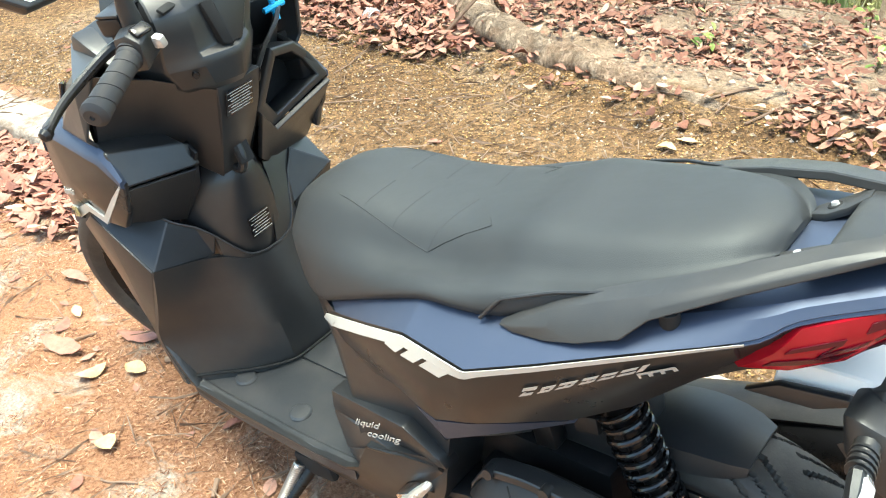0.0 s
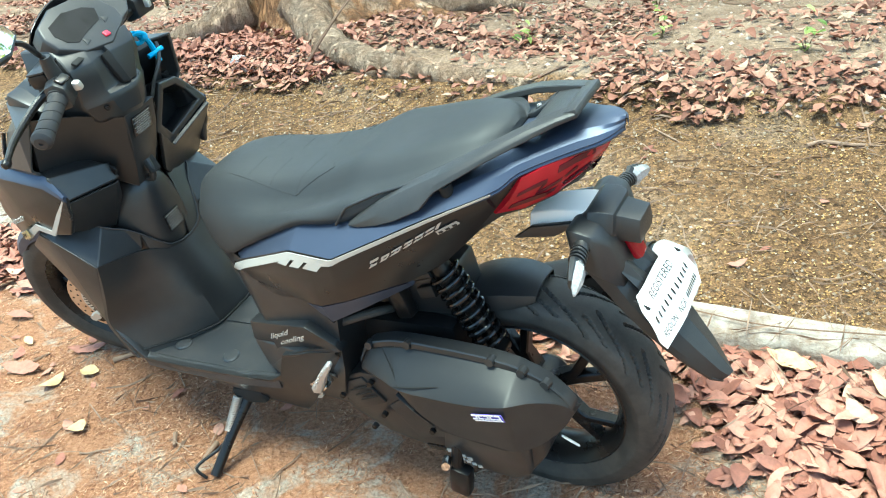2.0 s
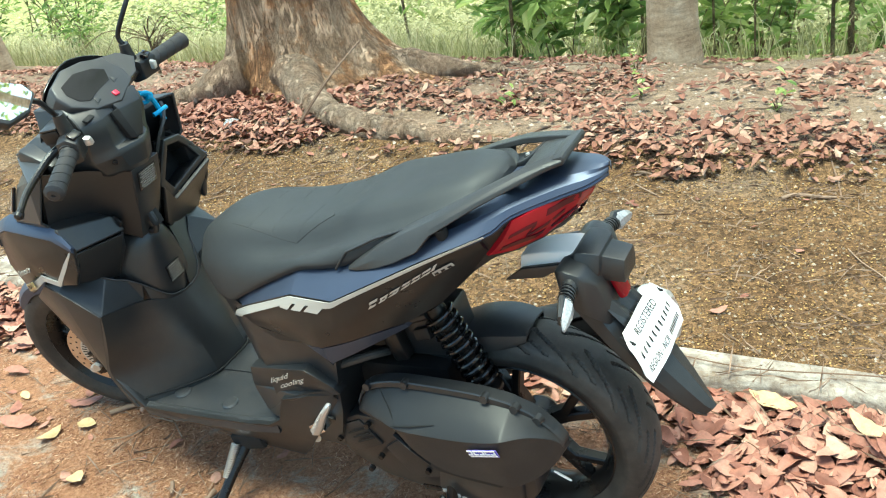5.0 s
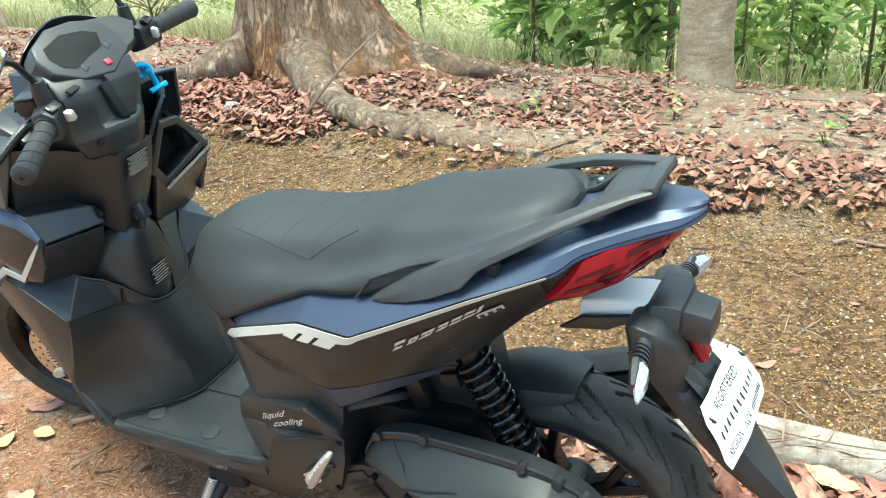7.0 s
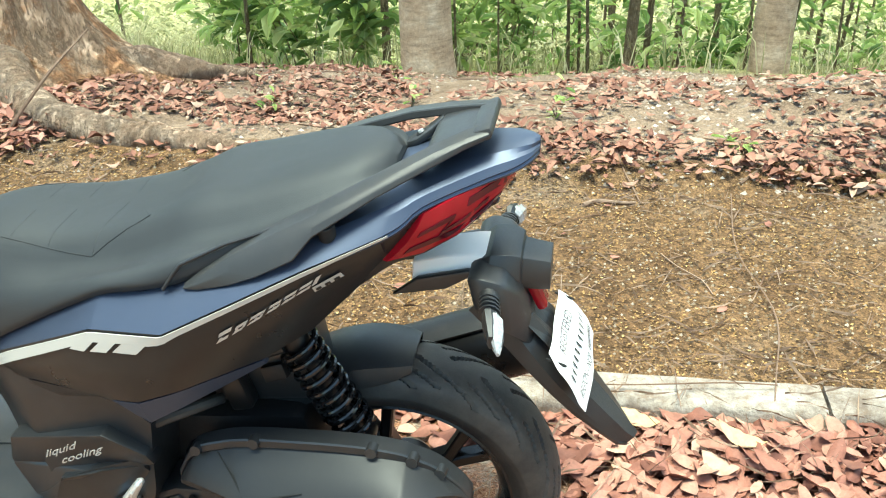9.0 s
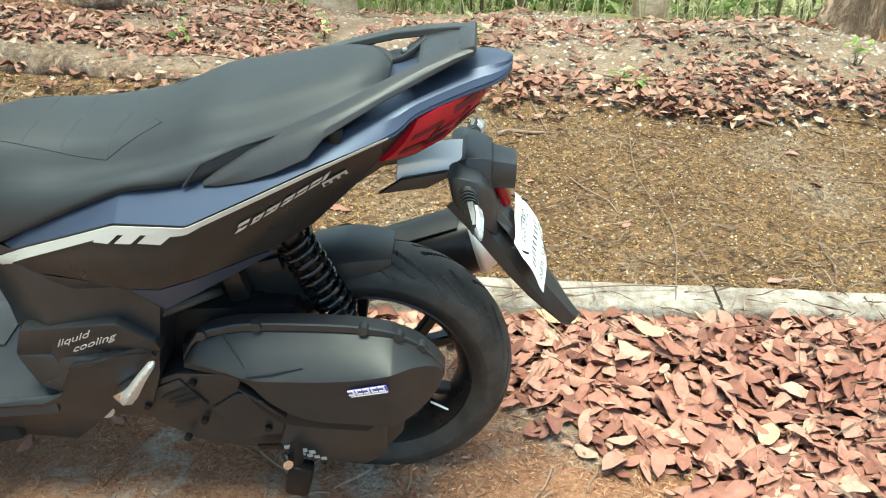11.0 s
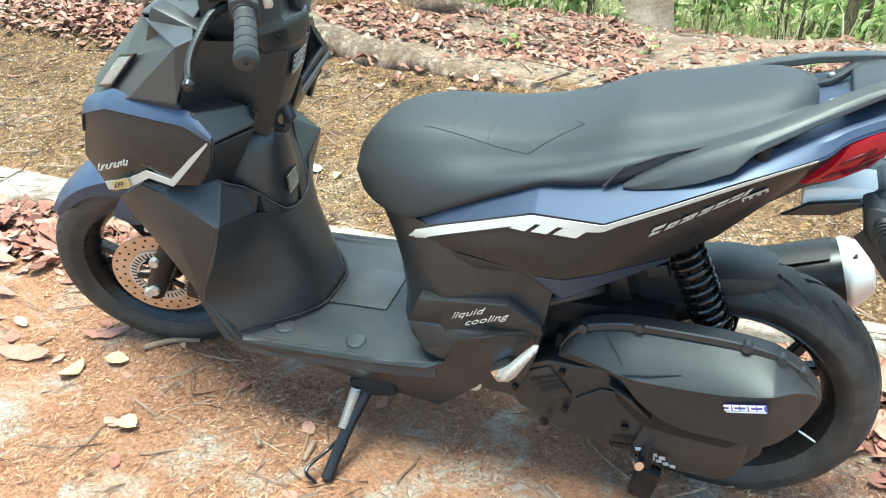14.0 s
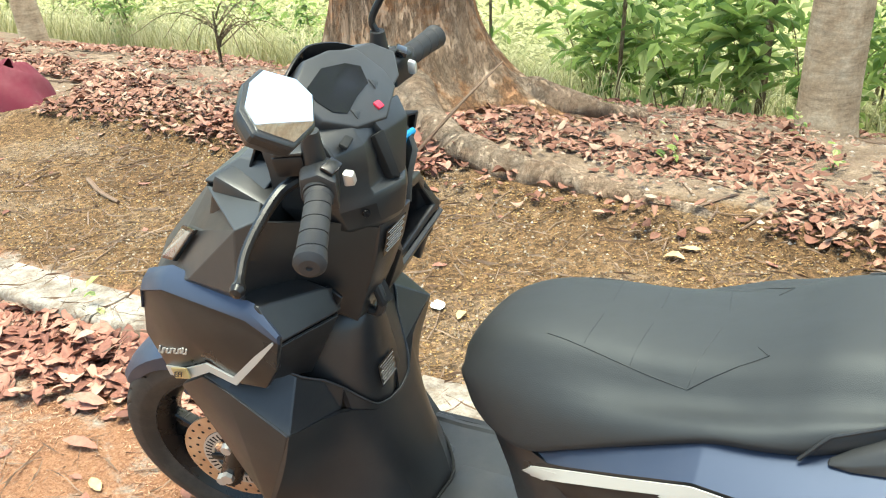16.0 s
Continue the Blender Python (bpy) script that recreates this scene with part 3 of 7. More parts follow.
def rim(rim_r, half, spokes):
    w = half * 0.74
    ring = lathe([(w, rim_r + 0.006), (w + 0.004, rim_r), (w - 0.004, rim_r - 0.008), (w * 0.7, rim_r - 0.016), (w * 0.3, rim_r - 0.024), (-w * 0.3, rim_r - 0.024),
                  (-w * 0.7, rim_r - 0.016), (-w + 0.004, rim_r - 0.008), (-w - 0.004, rim_r), (-w, rim_r + 0.006), (-w * 0.5, rim_r - 0.004), (w * 0.5, rim_r - 0.004), (w, rim_r + 0.006)], (0, 0, 0), seg=72)
    hub = lathe([(0.05, 0.0), (0.05, 0.030), (0.035, 0.042), (0.0, 0.046), (-0.035, 0.042), (-0.05, 0.030), (-0.05, 0.0)], (0, 0, 0), seg=36)
    arms = []
    for k in range(spokes):
        a = 2 * math.pi * k / spokes
        for s in (-1, 1):
            p0 = Vector((math.cos(a), 0, math.sin(a))) * 0.036
            a1 = a + s * 0.20
            p1 = Vector((math.cos(a + s * 0.07), 0, math.sin(a + s * 0.07))) * (rim_r * 0.55) + Vector((0, 0.012, 0))
            p2 = Vector((math.cos(a1), 0, math.sin(a1))) * (rim_r - 0.018)
            rows = []
            for p, w_, t_ in ((p0, 0.013, 0.018), (p1, 0.010, 0.014), (p2, 0.011, 0.012)):
                d = Vector((-math.sin(a), 0, math.cos(a)))
                rows.append([p + d * w_ + Vector((0, t_, 0)), p + d * w_ - Vector((0, t_, 0)), p - d * w_ - Vector((0, t_, 0)), p - d * w_ + Vector((0, t_, 0))])
            arms.append(soften(loft(rows), 0.003, 1))
    return ring, hub, arms


def wheel(name, place, rim_r, half, label):
    ring, hub, arms = rim(rim_r, half, 5)
    w = part(name, moved(ring, place), M_METALBLK, scooter, label)
    part("hub", moved(hub, place), M_METALBLK, w)
    for bm in arms:
        part("spoke", moved(bm, place), M_METALBLK, w)
    return w


def build_wheels():
    rear = Matrix.Translation((0.083, 0, 0.240))
    w = wheel("rear_wheel", rear, 0.180, 0.060, "black cast rear wheel rim")
    part("tyre", moved(tyre(0.256, 0.060, 0.180, 24, 30), rear), M_RUBBER, w, "dusty black rear tyre with slanted grooves")
    part("axle_nut", lathe([(0.052, 0.0), (0.075, 0.0), (0.075, 0.012), (0.052, 0.014)], (0.083, 0, 0.24), seg=6), M_SILVER, w)
    front = STEER @ Matrix.Translation((1.310, 0, 0.245)) 
    w = wheel("front_wheel", front, 0.178, 0.050, "black cast front wheel rim")
    part("tyre", moved(tyre(0.250, 0.050, 0.178, 24, 30), front), M_RUBBER, w, "black front tyre")
    y = 0.062
    disc = lathe([(y, 0.072), (y + 0.002, 0.072), (y + 0.002, 0.110), (y - 0.002, 0.110), (y - 0.002, 0.072), (y, 0.072)], (0, 0, 0), seg=72)
    d = part("brake_disc", moved(disc, front), M_DISC, w, "bronze-coloured drilled brake disc")
    holes = []
    for k in range(24):
        for r, o in ((0.084, 0.0), (0.100, 0.13)):
            a = 2 * math.pi * k / 24 + o
            holes.append(lathe([(y + 0.0024, 0.0), (y + 0.0026, 0.0034)], (r * math.cos(a), 0, r * math.sin(a)), seg=8))
    part("drill_hole", moved(joined(*holes), front), M_HOLE, d)
    ringm = lathe([(y + 0.002, 0.050), (y + 0.006, 0.050), (y + 0.006, 0.071), (y + 0.002, 0.071)], (0, 0, 0), seg=60)
    r = part("sensor_ring", moved(ringm, front), M_SILVER, w, "slotted bright sensor ring")
    slots = [moved(box((0.0605, y + 0.0062, 0), (0.013, 0.001, 0.003), bevel=0), Matrix.Rotation(2 * math.pi * k / 40, 4, "Y")) for k in range(40)]
    part("slot", moved(joined(*slots), front), M_HOLE, r)
    part("hub_carrier", moved(joined(*[moved(box((0.03, y + 0.006, 0), (0.05, 0.008, 0.014), bevel=0.002), Matrix.Rotation(2 * math.pi * k / 5, 4, "Y")) for k in range(5)]), front), M_METALBLK, w)


def build_fork():
    m = STEER
    for s in (1, -1):
        a = Vector((1.325, s * 0.088, 0.215))
        up = AXIS
        leg = tube([a, a + up * 0.05, a + up * 0.30, a + up * 0.31], [0.021, 0.024, 0.024, 0.021], 20)
        f = part("fork_leg", moved(leg, m), M_METALBLK, scooter, "black front fork leg")
        part("stanchion", moved(tube([a + up * 0.30, a + up * 0.46], 0.016, 16), m), M_CHROME, f)
        part("axle_bolt", moved(lathe([(0, 0.0), (0.012 * s, 0.0), (0.012 * s, 0.012), (0, 0.012)], (1.312, s * 0.108, 0.245), seg=6), m), M_SILVER, f)
    cal = box((1.215, 0.075, 0.250), (0.055, 0.05, 0.10), (0, -18, 0), 0.010)
    c = part("brake_caliper", moved(cal, m), M_METALBLK, scooter, "black brake caliper")
    for z in (0.225, 0.275):
        part("bolt", moved(lathe([(0, 0.0), (0.008, 0.0), (0.008, 0.007), (0, 0.008)], (1.215, 0.10, z), seg=6), m), M_SILVER, c)
    hose = spline([(1.215, 0.09, 0.30), (1.20, 0.13, 0.33), (1.16, 0.12, 0.37), (1.13, 0.09, 0.45)], 14)
    part("brake_hose", moved(tube(hose, 0.004, 8), m), M_RUBBER, c)
    for x, z in ((1.292, 0.327), (1.325, 0.238)):
        part("fork_bolt", moved(lathe([(0, 0.0), (0.012, 0.0), (0.012, 0.010), (0, 0.011)], (x, 0.108, z), seg=10), m), M_SILVER, scooter)
    # mudguard over the front wheel
    rows = []
    for k in range(25):
        a = radians(34 + 112 * k / 24)
        t = k / 24
        wide = 0.030 + 0.038 * math.sin(min(1, t * 2.2) * math.pi / 2)
        r = 0.264 + 0.010 * math.sin(t * math.pi)
        c = Vector((1.31, 0, 0.245))
        d = Vector((math.cos(a), 0, math.sin(a)))
        drop = 0.030 + 0.05 * math.exp(-((t - 0.62) / 0.2) ** 2)
        rows.append([c + d * (r - drop) + Vector((0, wide, 0)), c + d * (r - 0.012) + Vector((0, wide * 0.98, 0)), c + d * r + Vector((0, wide * 0.6, 0)), c + d * (r + 0.003),
                     c + d * r - Vector((0, wide * 0.6, 0)), c + d * (r - 0.012) - Vector((0, wide * 0.98, 0)), c + d * (r - drop) - Vector((0, wide, 0))])
    f = part("front_mudguard", moved(strip(rows, 0.004, (0, 0, -1)), m), M_BLUE, scooter, "matte navy front mudguard")
    stay = slab([(1.335, 0.072, 0.475), (1.30, 0.076, 0.46), (1.280, 0.079, 0.425), (1.300, 0.079, 0.400), (1.335, 0.078, 0.400), (1.37, 0.074, 0.42)], 0.006, 0.003)
    part("side_flap", moved(stay, m), M_BLUE, f)
    part("screw", moved(lathe([(0, 0), (0.005, 0), (0.005, 0.006), (0, 0.007)], (1.298, 0.083, 0.395), seg=10), m), M_SILVER, f)


# half-width and height of the body along its length
SEAT = [
    # x, top, shoulder half-width, shoulder height, lower half-width, lower edge height
    (0.812, 0.598, 0.028, 0.590, 0.020, 0.566), (0.800, 0.648, 0.055, 0.628, 0.050, 0.556), (0.768, 0.694, 0.080, 0.668, 0.086, 0.553),
    (0.722, 0.726, 0.098, 0.700, 0.118, 0.553), (0.666, 0.743, 0.108, 0.716, 0.141, 0.560), (0.600, 0.749, 0.114, 0.720, 0.155, 0.598),
    (0.525, 0.755, 0.120, 0.725, 0.164, 0.640), (0.432, 0.774, 0.126, 0.744, 0.171, 0.686), (0.372, 0.794, 0.131, 0.764, 0.174, 0.700),
    (0.319, 0.816, 0.132, 0.786, 0.170, 0.712), (0.250, 0.829, 0.129, 0.801, 0.154, 0.736), (0.170, 0.842, 0.116, 0.817, 0.134, 0.766),
    (0.105, 0.850, 0.090, 0.830, 0.104, 0.792), (0.072, 0.846, 0.060, 0.834, 0.068, 0.803), (0.056, 0.836, 0.036, 0.828, 0.040, 0.810)]


SEAT = [(x, zt - d, hs, zs - d - 0.010 * min(1.0, (zs - zb) / 0.06), hb, zb) for x, zt, hs, zs, hb, zb in SEAT
        for d in [float(np.interp(x, [0.06, 0.12, 0.25, 0.45, 0.70, 0.80, 0.812], [0.004, 0.008, 0.022, 0.030, 0.030, 0.014, 0.004]))]]


def seat_section(x, zt, hs, zs, hb, zb):
    half = spline([(hb, zb), (hb + 0.004, zb + 0.012), ((hs + hb) / 2 + 0.012, (zb + zs) / 2 + 0.012), (hs, zs), (hs * 0.72, zt - 0.008), (hs * 0.35, zt - 0.001), (0, zt)], 19)
    return [(x, y, z) for y, z in half] + [(x, -y, z) for y, z in reversed(half[:-1])]


def build_seat():
    st = spline(SEAT, 60)
    s = part("seat", loft([seat_section(*r) for r in st]), M_SEAT, scooter, "charcoal grey vinyl dual seat with stitched seams", angle=50)

    def on_top(x, y, rise=0.0004):
        k = min(range(len(st) - 1), key=lambda q: abs((st[q][0] + st[q + 1][0]) / 2 - x))
        hs = []
        for r in (st[k], st[k + 1]):
            sec = seat_section(*r)[:19]
            hs.append(float(np.interp(abs(y), [p[1] for p in sec][::-1], [p[2] for p in sec][::-1])))
        u = min(1.0, max(0.0, (x - st[k][0]) / (st[k + 1][0] - st[k][0])))
        return (x, y, hs[0] * (1 - u) + hs[1] * u + rise)

    for sgn in (1, -1):
        for a, b in (((0.662, 0.074), (0.470, 0.112)), ((0.470, 0.112), (0.390, 0.078)), ((0.390, 0.078), (0.405, 0.060))):
            pts = [on_top(a[0] + (b[0] - a[0]) * u, sgn * (a[1] + (b[1] - a[1]) * u)) for u in np.linspace(0, 1, 24)]
            part("seam", tube(pts, 0.0007, 6), M_SEAT, s)
        for x0, y0, x1 in ((0.610, 0.084, 0.606), (0.545, 0.097, 0.540), (0.470, 0.110, 0.455)):
            part("crosswise_ridge", tube([on_top(x0 + (x1 - x0) * u, sgn * (y0 + (0.018 - y0) * u), -0.0004) for u in np.linspace(0, 1, 16)], 0.0009, 6), M_SEAT, s)
        # welt between the pillion cushion and its skirt
        pts = [(x, sgn * (np.interp(x, xs, ws) + 0.001), np.interp(x, xs, hs)) for xs, ws, hs in
               [([0.08, 0.17, 0.25, 0.31, 0.335], [0.088, 0.136, 0.156, 0.171, 0.178], [0.812, 0.790, 0.768, 0.742, 0.708])] for x in np.linspace(0.335, 0.08, 30)]
        part("welt", tube(pts, 0.0025, 8), M_BLACK2, s)


# upper and lower edge of the blue side band: x, upper y, upper z, lower y, lower z
BAND = [(0.662, 0.134, 0.556, 0.142, 0.541), (0.600, 0.148, 0.600, 0.165, 0.578), (0.525, 0.157, 0.642, 0.186, 0.615), (0.436, 0.164, 0.688, 0.208, 0.658), (0.430, 0.165, 0.690, 0.209, 0.659),
        (0.321, 0.167, 0.709, 0.232, 0.677), (0.237, 0.164, 0.740, 0.213, 0.715), (0.145, 0.150, 0.774, 0.182, 0.753), (0.044, 0.117, 0.812, 0.138, 0.787),
        (0.008, 0.098, 0.824, 0.110, 0.809), (-0.060, 0.058, 0.842, 0.069, 0.828), (-0.098, 0.040, 0.849, 0.050, 0.838), (-0.117, 0.024, 0.850, 0.031, 0.844), (-0.126, 0.006, 0.8495, 0.010, 0.8465)]
PANEL_LOW = [(0.668, 0.140, 0.525), (0.600, 0.172, 0.535), (0.529, 0.190, 0.541), (0.453, 0.207, 0.543), (0.405, 0.216, 0.528), (0.378, 0.220, 0.511), (0.334, 0.204, 0.530),
             (0.270, 0.180, 0.560), (0.218, 0.160, 0.586), (0.160, 0.135, 0.628), (0.100, 0.112, 0.684), (0.056, 0.105, 0.730)]


def band_low(x):
    xs = [b[0] for b in BAND][::-1]
    return float(np.interp(x, xs, [b[3] for b in BAND][::-1])), float(np.interp(x, xs, [b[4] for b in BAND][::-1]))


def side_y(x, z):
    """How far out the dark side panel lies at a place."""
    xs = [p[0] for p in PANEL_LOW][::-1]
    yb, zb = float(np.interp(x, xs, [p[1] for p in PANEL_LOW][::-1])), float(np.interp(x, xs, [p[2] for p in PANEL_LOW][::-1]))
    yt, zt = band_low(x)
    u = min(1.0, max(0.0, (z - zb) / max(1e-3, zt - zb)))
    return yb + (yt - yb) * u + 0.012 * math.sin(math.pi * u) * min(1, (zt - zb) / 0.1)


def crease_z(x):
    """Height of the fold that parts the painted side panel from the darker one below."""
    return float(np.interp(x, [0.218, 0.249, 0.421, 0.542, 0.662], [0.600, 0.594, 0.546, 0.537, 0.524]))


def decal(points, lift=0.0036, thick=0.0012):
    """A flat sticker on the side panel from corners (x, z) of its upper and lower edge."""
    up, low = points[:len(points) // 2], points[len(points) // 2:][::-1]
    rows = []
    for (xa, za), (xb, zb) in zip(up, low):
        rows.append([(xa + (xb - xa) * u, side_y(xa + (xb - xa) * u, za + (zb - za) * u) + lift, za + (zb - za) * u) for u in (0.0, 0.5, 1.0)])
    return strip(rows, thick, (0, -1, 0))


def build_body():
    # blue cowl over the tail, folded where the shoulder begins
    rows = []
    for x, yu, zu, yl, zl in BAND[:7] + [tuple(float(c) for c in r) for r in spline(BAND[7:], 22)]:
        under = max(0.0, min(1.0, (x - 0.10) / 0.1))
        dip = -0.03 * under
        half = [(x, yl - 0.004, zl - 0.004), (x, yl, zl), (x, yl * 0.35 + yu * 0.65, zl * 0.35 + zu * 0.65 + 0.001), (x, yu - 0.004, zu + 0.001), (x, yu * 0.75, zu + 0.006 + dip * 0.8), (x, yu * 0.4, zu + 0.009 + dip), (x, 0, zu + 0.010 + dip)]
        rows.append(half + [(p[0], -p[1], p[2]) for p in reversed(half[:-1])])
    part("tail_cowl", strip(rows, 0.006, (0, 0, -1), 0.0), M_BLUE, scooter, "matte navy tail cowl", angle=17)

    def panel(lo, hi):
        """Rows of the side between two heights given as functions of x."""
        rows = []
        for x in sorted(set([p[0] for p in PANEL_LOW] + [0.249, 0.421, 0.321, 0.237])):
            za, zb = hi(x), lo(x)
            rows.append([(x, side_y(x, za + (zb - za) * u), za + (zb - za) * u) for u in (0.0, 0.2, 0.45, 0.7, 1.0)])
        return rows

    xs_ = [p[0] for p in PANEL_LOW][::-1]

    def foot(x):
        return float(np.interp(x, xs_, [p[2] for p in PANEL_LOW][::-1]))

    def side():
        return strip(panel(lambda x: max(foot(x), crease_z(x) + 0.001) if x > 0.215 else foot(x), lambda x: band_low(x)[1]), 0.010, (0, -1, 0), 0.0)

    def below():
        rows = []
        for x in (0.668, 0.600, 0.529, 0.453, 0.425):
            za, zb = crease_z(x) - 0.001, min(crease_z(x) - 0.010, foot(x) - (0.030 if x > 0.5 else 0.006))
            rows.append([(x, side_y(x, za) - 0.002, za), (x, side_y(x, za) - 0.003, za * 0.7 + zb * 0.3), (x, side_y(x, za) - 0.010, zb)])
        rows.append([(0.378, 0.219, 0.513), (0.377, 0.218, 0.511), (0.376, 0.217, 0.508)])
        return strip(rows, 0.012, (0, -1, 0), 0.0)

    def hem():
        xs = (0.424, 0.378, 0.334, 0.270, 0.222)
        rows = []
        for x in xs:
            za, zb = crease_z(x) - 0.001, min(foot(x), crease_z(x) - 0.003)
            rows.append([(x, side_y(x, za) + 0.001, za), (x, side_y(x, zb) - 0.003, zb)])
        return strip(rows, 0.010, (0, -1, 0), 0.0)

    for s, ob in zip((1, -1), both("side_panel", side, M_DARK, scooter, "charcoal side panel with silver stripe")):
        def deco(name, make, mat, label="", under=None):
            bm = make()
            return part(name, flipped(bm) if s < 0 else bm, mat, under or ob, label)

        deco("lower_panel", below, M_BLACK2, "dark lower panel under the fold")
        deco("hem_facet", hem, M_BLUE, "navy facet along the lower edge")

        def stripe():
            rows = []
            for x in np.linspace(0.655, 0.046, 75):
                yt, zt = band_low(x)
                wide = float(np.interp(x, [0.046, 0.145, 0.300, 0.345, 0.36, 0.60, 0.655], [0.003, 0.006, 0.0085, 0.014, 0.0115, 0.0145, 0.016]))
                rows.append([(x, side_y(x, zt - 0.002) + 0.0040, zt - 0.002), (x, side_y(x, zt - 0.002 - wide) + 0.0040, zt - 0.002 - wide)])
            return strip(rows, 0.0015, (0, -1, 0))

        st = deco("stripe", stripe, M_STRIPE, "silver stripe decal")
        deco("stripe_hook", lambda: decal([(0.655, 0.543), (0.611, 0.565), (0.630, 0.540), (0.670, 0.525)], 0.0040), M_STRIPE, under=st)
        for k in range(3):
            d = 0.0365 * k
            deco("stripe_finger", lambda: decal([(0.453 - d, 0.6415 + 0.0065 * k), (0.427 - d - (0.014 if k == 2 else 0), 0.6455 + 0.0065 * k + (0.004 if k == 2 else 0)), (0.444 - d - (0.010 if k == 2 else 0), 0.6285 + 0.0068 * k), (0.470 - d, 0.6245 + 0.0068 * k)], 0.0040), M_STRIPE, under=st)
        # model lettering, kept as plain shapes: a low slanted block for each character
        widths = (0.021, 0.019, 0.024, 0.019, 0.019, 0.019, 0.008)
        along = 0.0
        for k, w in enumerate(widths):
            def glyph(k=k, w=w, a0=along):
                bms = []
                for w0, w1, cut in ((0.0, 0.30, 0.12), (0.62, 1.0, 0.0)) if w > 0.01 else ((0.0, 1.0, 0.0),):
                    q = []
                    for u, v in ((cut, w1), (1 - cut * 0.5, w1), (1 - cut, w0), (0.0, w0)):
                        t = a0 + w * 0.86 * u
                        q.append((0.257 - 0.90 * t - 0.007 * v, 0.6575 + 0.50 * t + (0.0125 + 0.004 * (k == 0)) * v + 0.0005 * k))
                    bms.append(decal(q, 0.0036, 0.0008))
                if w > 0.01:
                    t = a0 + w * (0.06 if k in (0, 1, 4, 5) else 0.30)
                    for tt in ((t,) if k in (0,) else (t, a0 + w * 0.62)):
                        bms.append(decal([(0.257 - 0.90 * tt - 0.0045, 0.6575 + 0.50 * tt + 0.0080), (0.257 - 0.90 * (tt + 0.0042) - 0.0045, 0.6575 + 0.50 * (tt + 0.0042) + 0.0080),
                                          (0.257 - 0.90 * (tt + 0.0042) - 0.002, 0.6575 + 0.50 * (tt + 0.0042) + 0.0035), (0.257 - 0.90 * tt - 0.002, 0.6575 + 0.50 * tt + 0.0035)], 0.0036, 0.0008))
                return joined(*bms)
            deco("letter_shape", glyph, M_STRIPE)
            along += w * 1.10
        deco("number_capsule", lambda: decal([(0.137, 0.7245), (0.104, 0.7390), (0.102, 0.7310), (0.135, 0.7160)], 0.0036, 0.0008), M_STRIPE)
        for k in range(3):
            deco("number_slot", lambda: decal([(0.1335 - 0.0105 * k, 0.7222 + 0.0046 * k), (0.1275 - 0.0105 * k, 0.7248 + 0.0046 * k), (0.1265 - 0.0105 * k, 0.7208 + 0.0046 * k), (0.1325 - 0.0105 * k, 0.7182 + 0.0046 * k)], 0.0044, 0.0008), M_DARK)

    # dark tray closing the tail from below
    rows = []
    for x, y, z in ((0.40, 0.19, 0.53), (0.30, 0.165, 0.56), (0.218, 0.145, 0.595), (0.16, 0.12, 0.635), (0.10, 0.098, 0.69), (0.055, 0.09, 0.732), (0.0, 0.07, 0.74), (-0.05, 0.035, 0.762)):
        rows.append([(x, y, z), (x, y * 0.8, z - 0.012), (x, 0, z - 0.018), (x, -y * 0.8, z - 0.012), (x, -y, z)])
    part("under_tray", strip(rows, 0.02, (0, 0, 1)), M_BLACK2, scooter)

    # tail light wrapping round the end
    TOP = [(0.006, 0.109, 0.799), (-0.024, 0.094, 0.811), (-0.056, 0.068, 0.820), (-0.084, 0.036, 0.826), (-0.097, 0.0, 0.828)]
    LOW = [(0.056, 0.119, 0.732), (0.012, 0.107, 0.741), (-0.030, 0.080, 0.755), (-0.064, 0.042, 0.775), (-0.083, 0.0, 0.786)]

    def on_lamp(i, v):
        """A place on the lamp: i along it, v from the top edge to the lower one."""
        k = min(3, int(i))
        f = i - k
        a = np.array(TOP[k]) * (1 - f) + np.array(TOP[k + 1]) * f
        b = np.array(LOW[k]) * (1 - f) + np.array(LOW[k + 1]) * f
        return a * (1 - v) + b * v + np.array([-0.006, 0.005, 0]) * 4 * v * (1 - v)

    def lamp(sgn):
        rows = [[tuple(on_lamp(i, v) * [1, sgn, 1]) for v in (0.0, 0.25, 0.5, 0.75, 1.0)] for i in np.linspace(0, 4, 17)]
        return strip(rows, 0.02, (0.6, -0.4 * sgn, 0), 0.0)

    def ribbon(sgn, path, wide):
        """A raised line moulded into the lens."""
        rows = []
        for i, v in path:
            rows.append([tuple((on_lamp(i, v - wide) + [-0.0012, 0.0012, 0]) * [1, sgn, 1]), tuple((on_lamp(i, v + wide) + [-0.0012, 0.0012, 0]) * [1, sgn, 1])])
        return strip(rows, 0.002, (0.6, -0.4 * sgn, 0), 0.0)

    def surround(sgn):
        rows = []
        for x in np.linspace(0.105, -0.075, 20):
            yt, zt = band_low(x)
            zb = float(np.interp(x, [-0.10, -0.066, -0.03, 0.01, 0.052, 0.105], [0.780, 0.770, 0.748, 0.734, 0.722, 0.682]))
            yb = float(np.interp(x, [-0.10, -0.066, -0.03, 0.01, 0.052, 0.105], [0.006, 0.030, 0.067, 0.094, 0.108, 0.114]))
            rows.append([(x, sgn * (yt - 0.004), zt - 0.001), (x, sgn * (yt * 0.45 + yb * 0.55 - 0.006), (zt + zb) / 2), (x, sgn * yb, zb), (x, sgn * (yb - 0.02), zb - 0.003)])
        return strip(rows, 0.008, (0.5, -0.6 * sgn, 0))
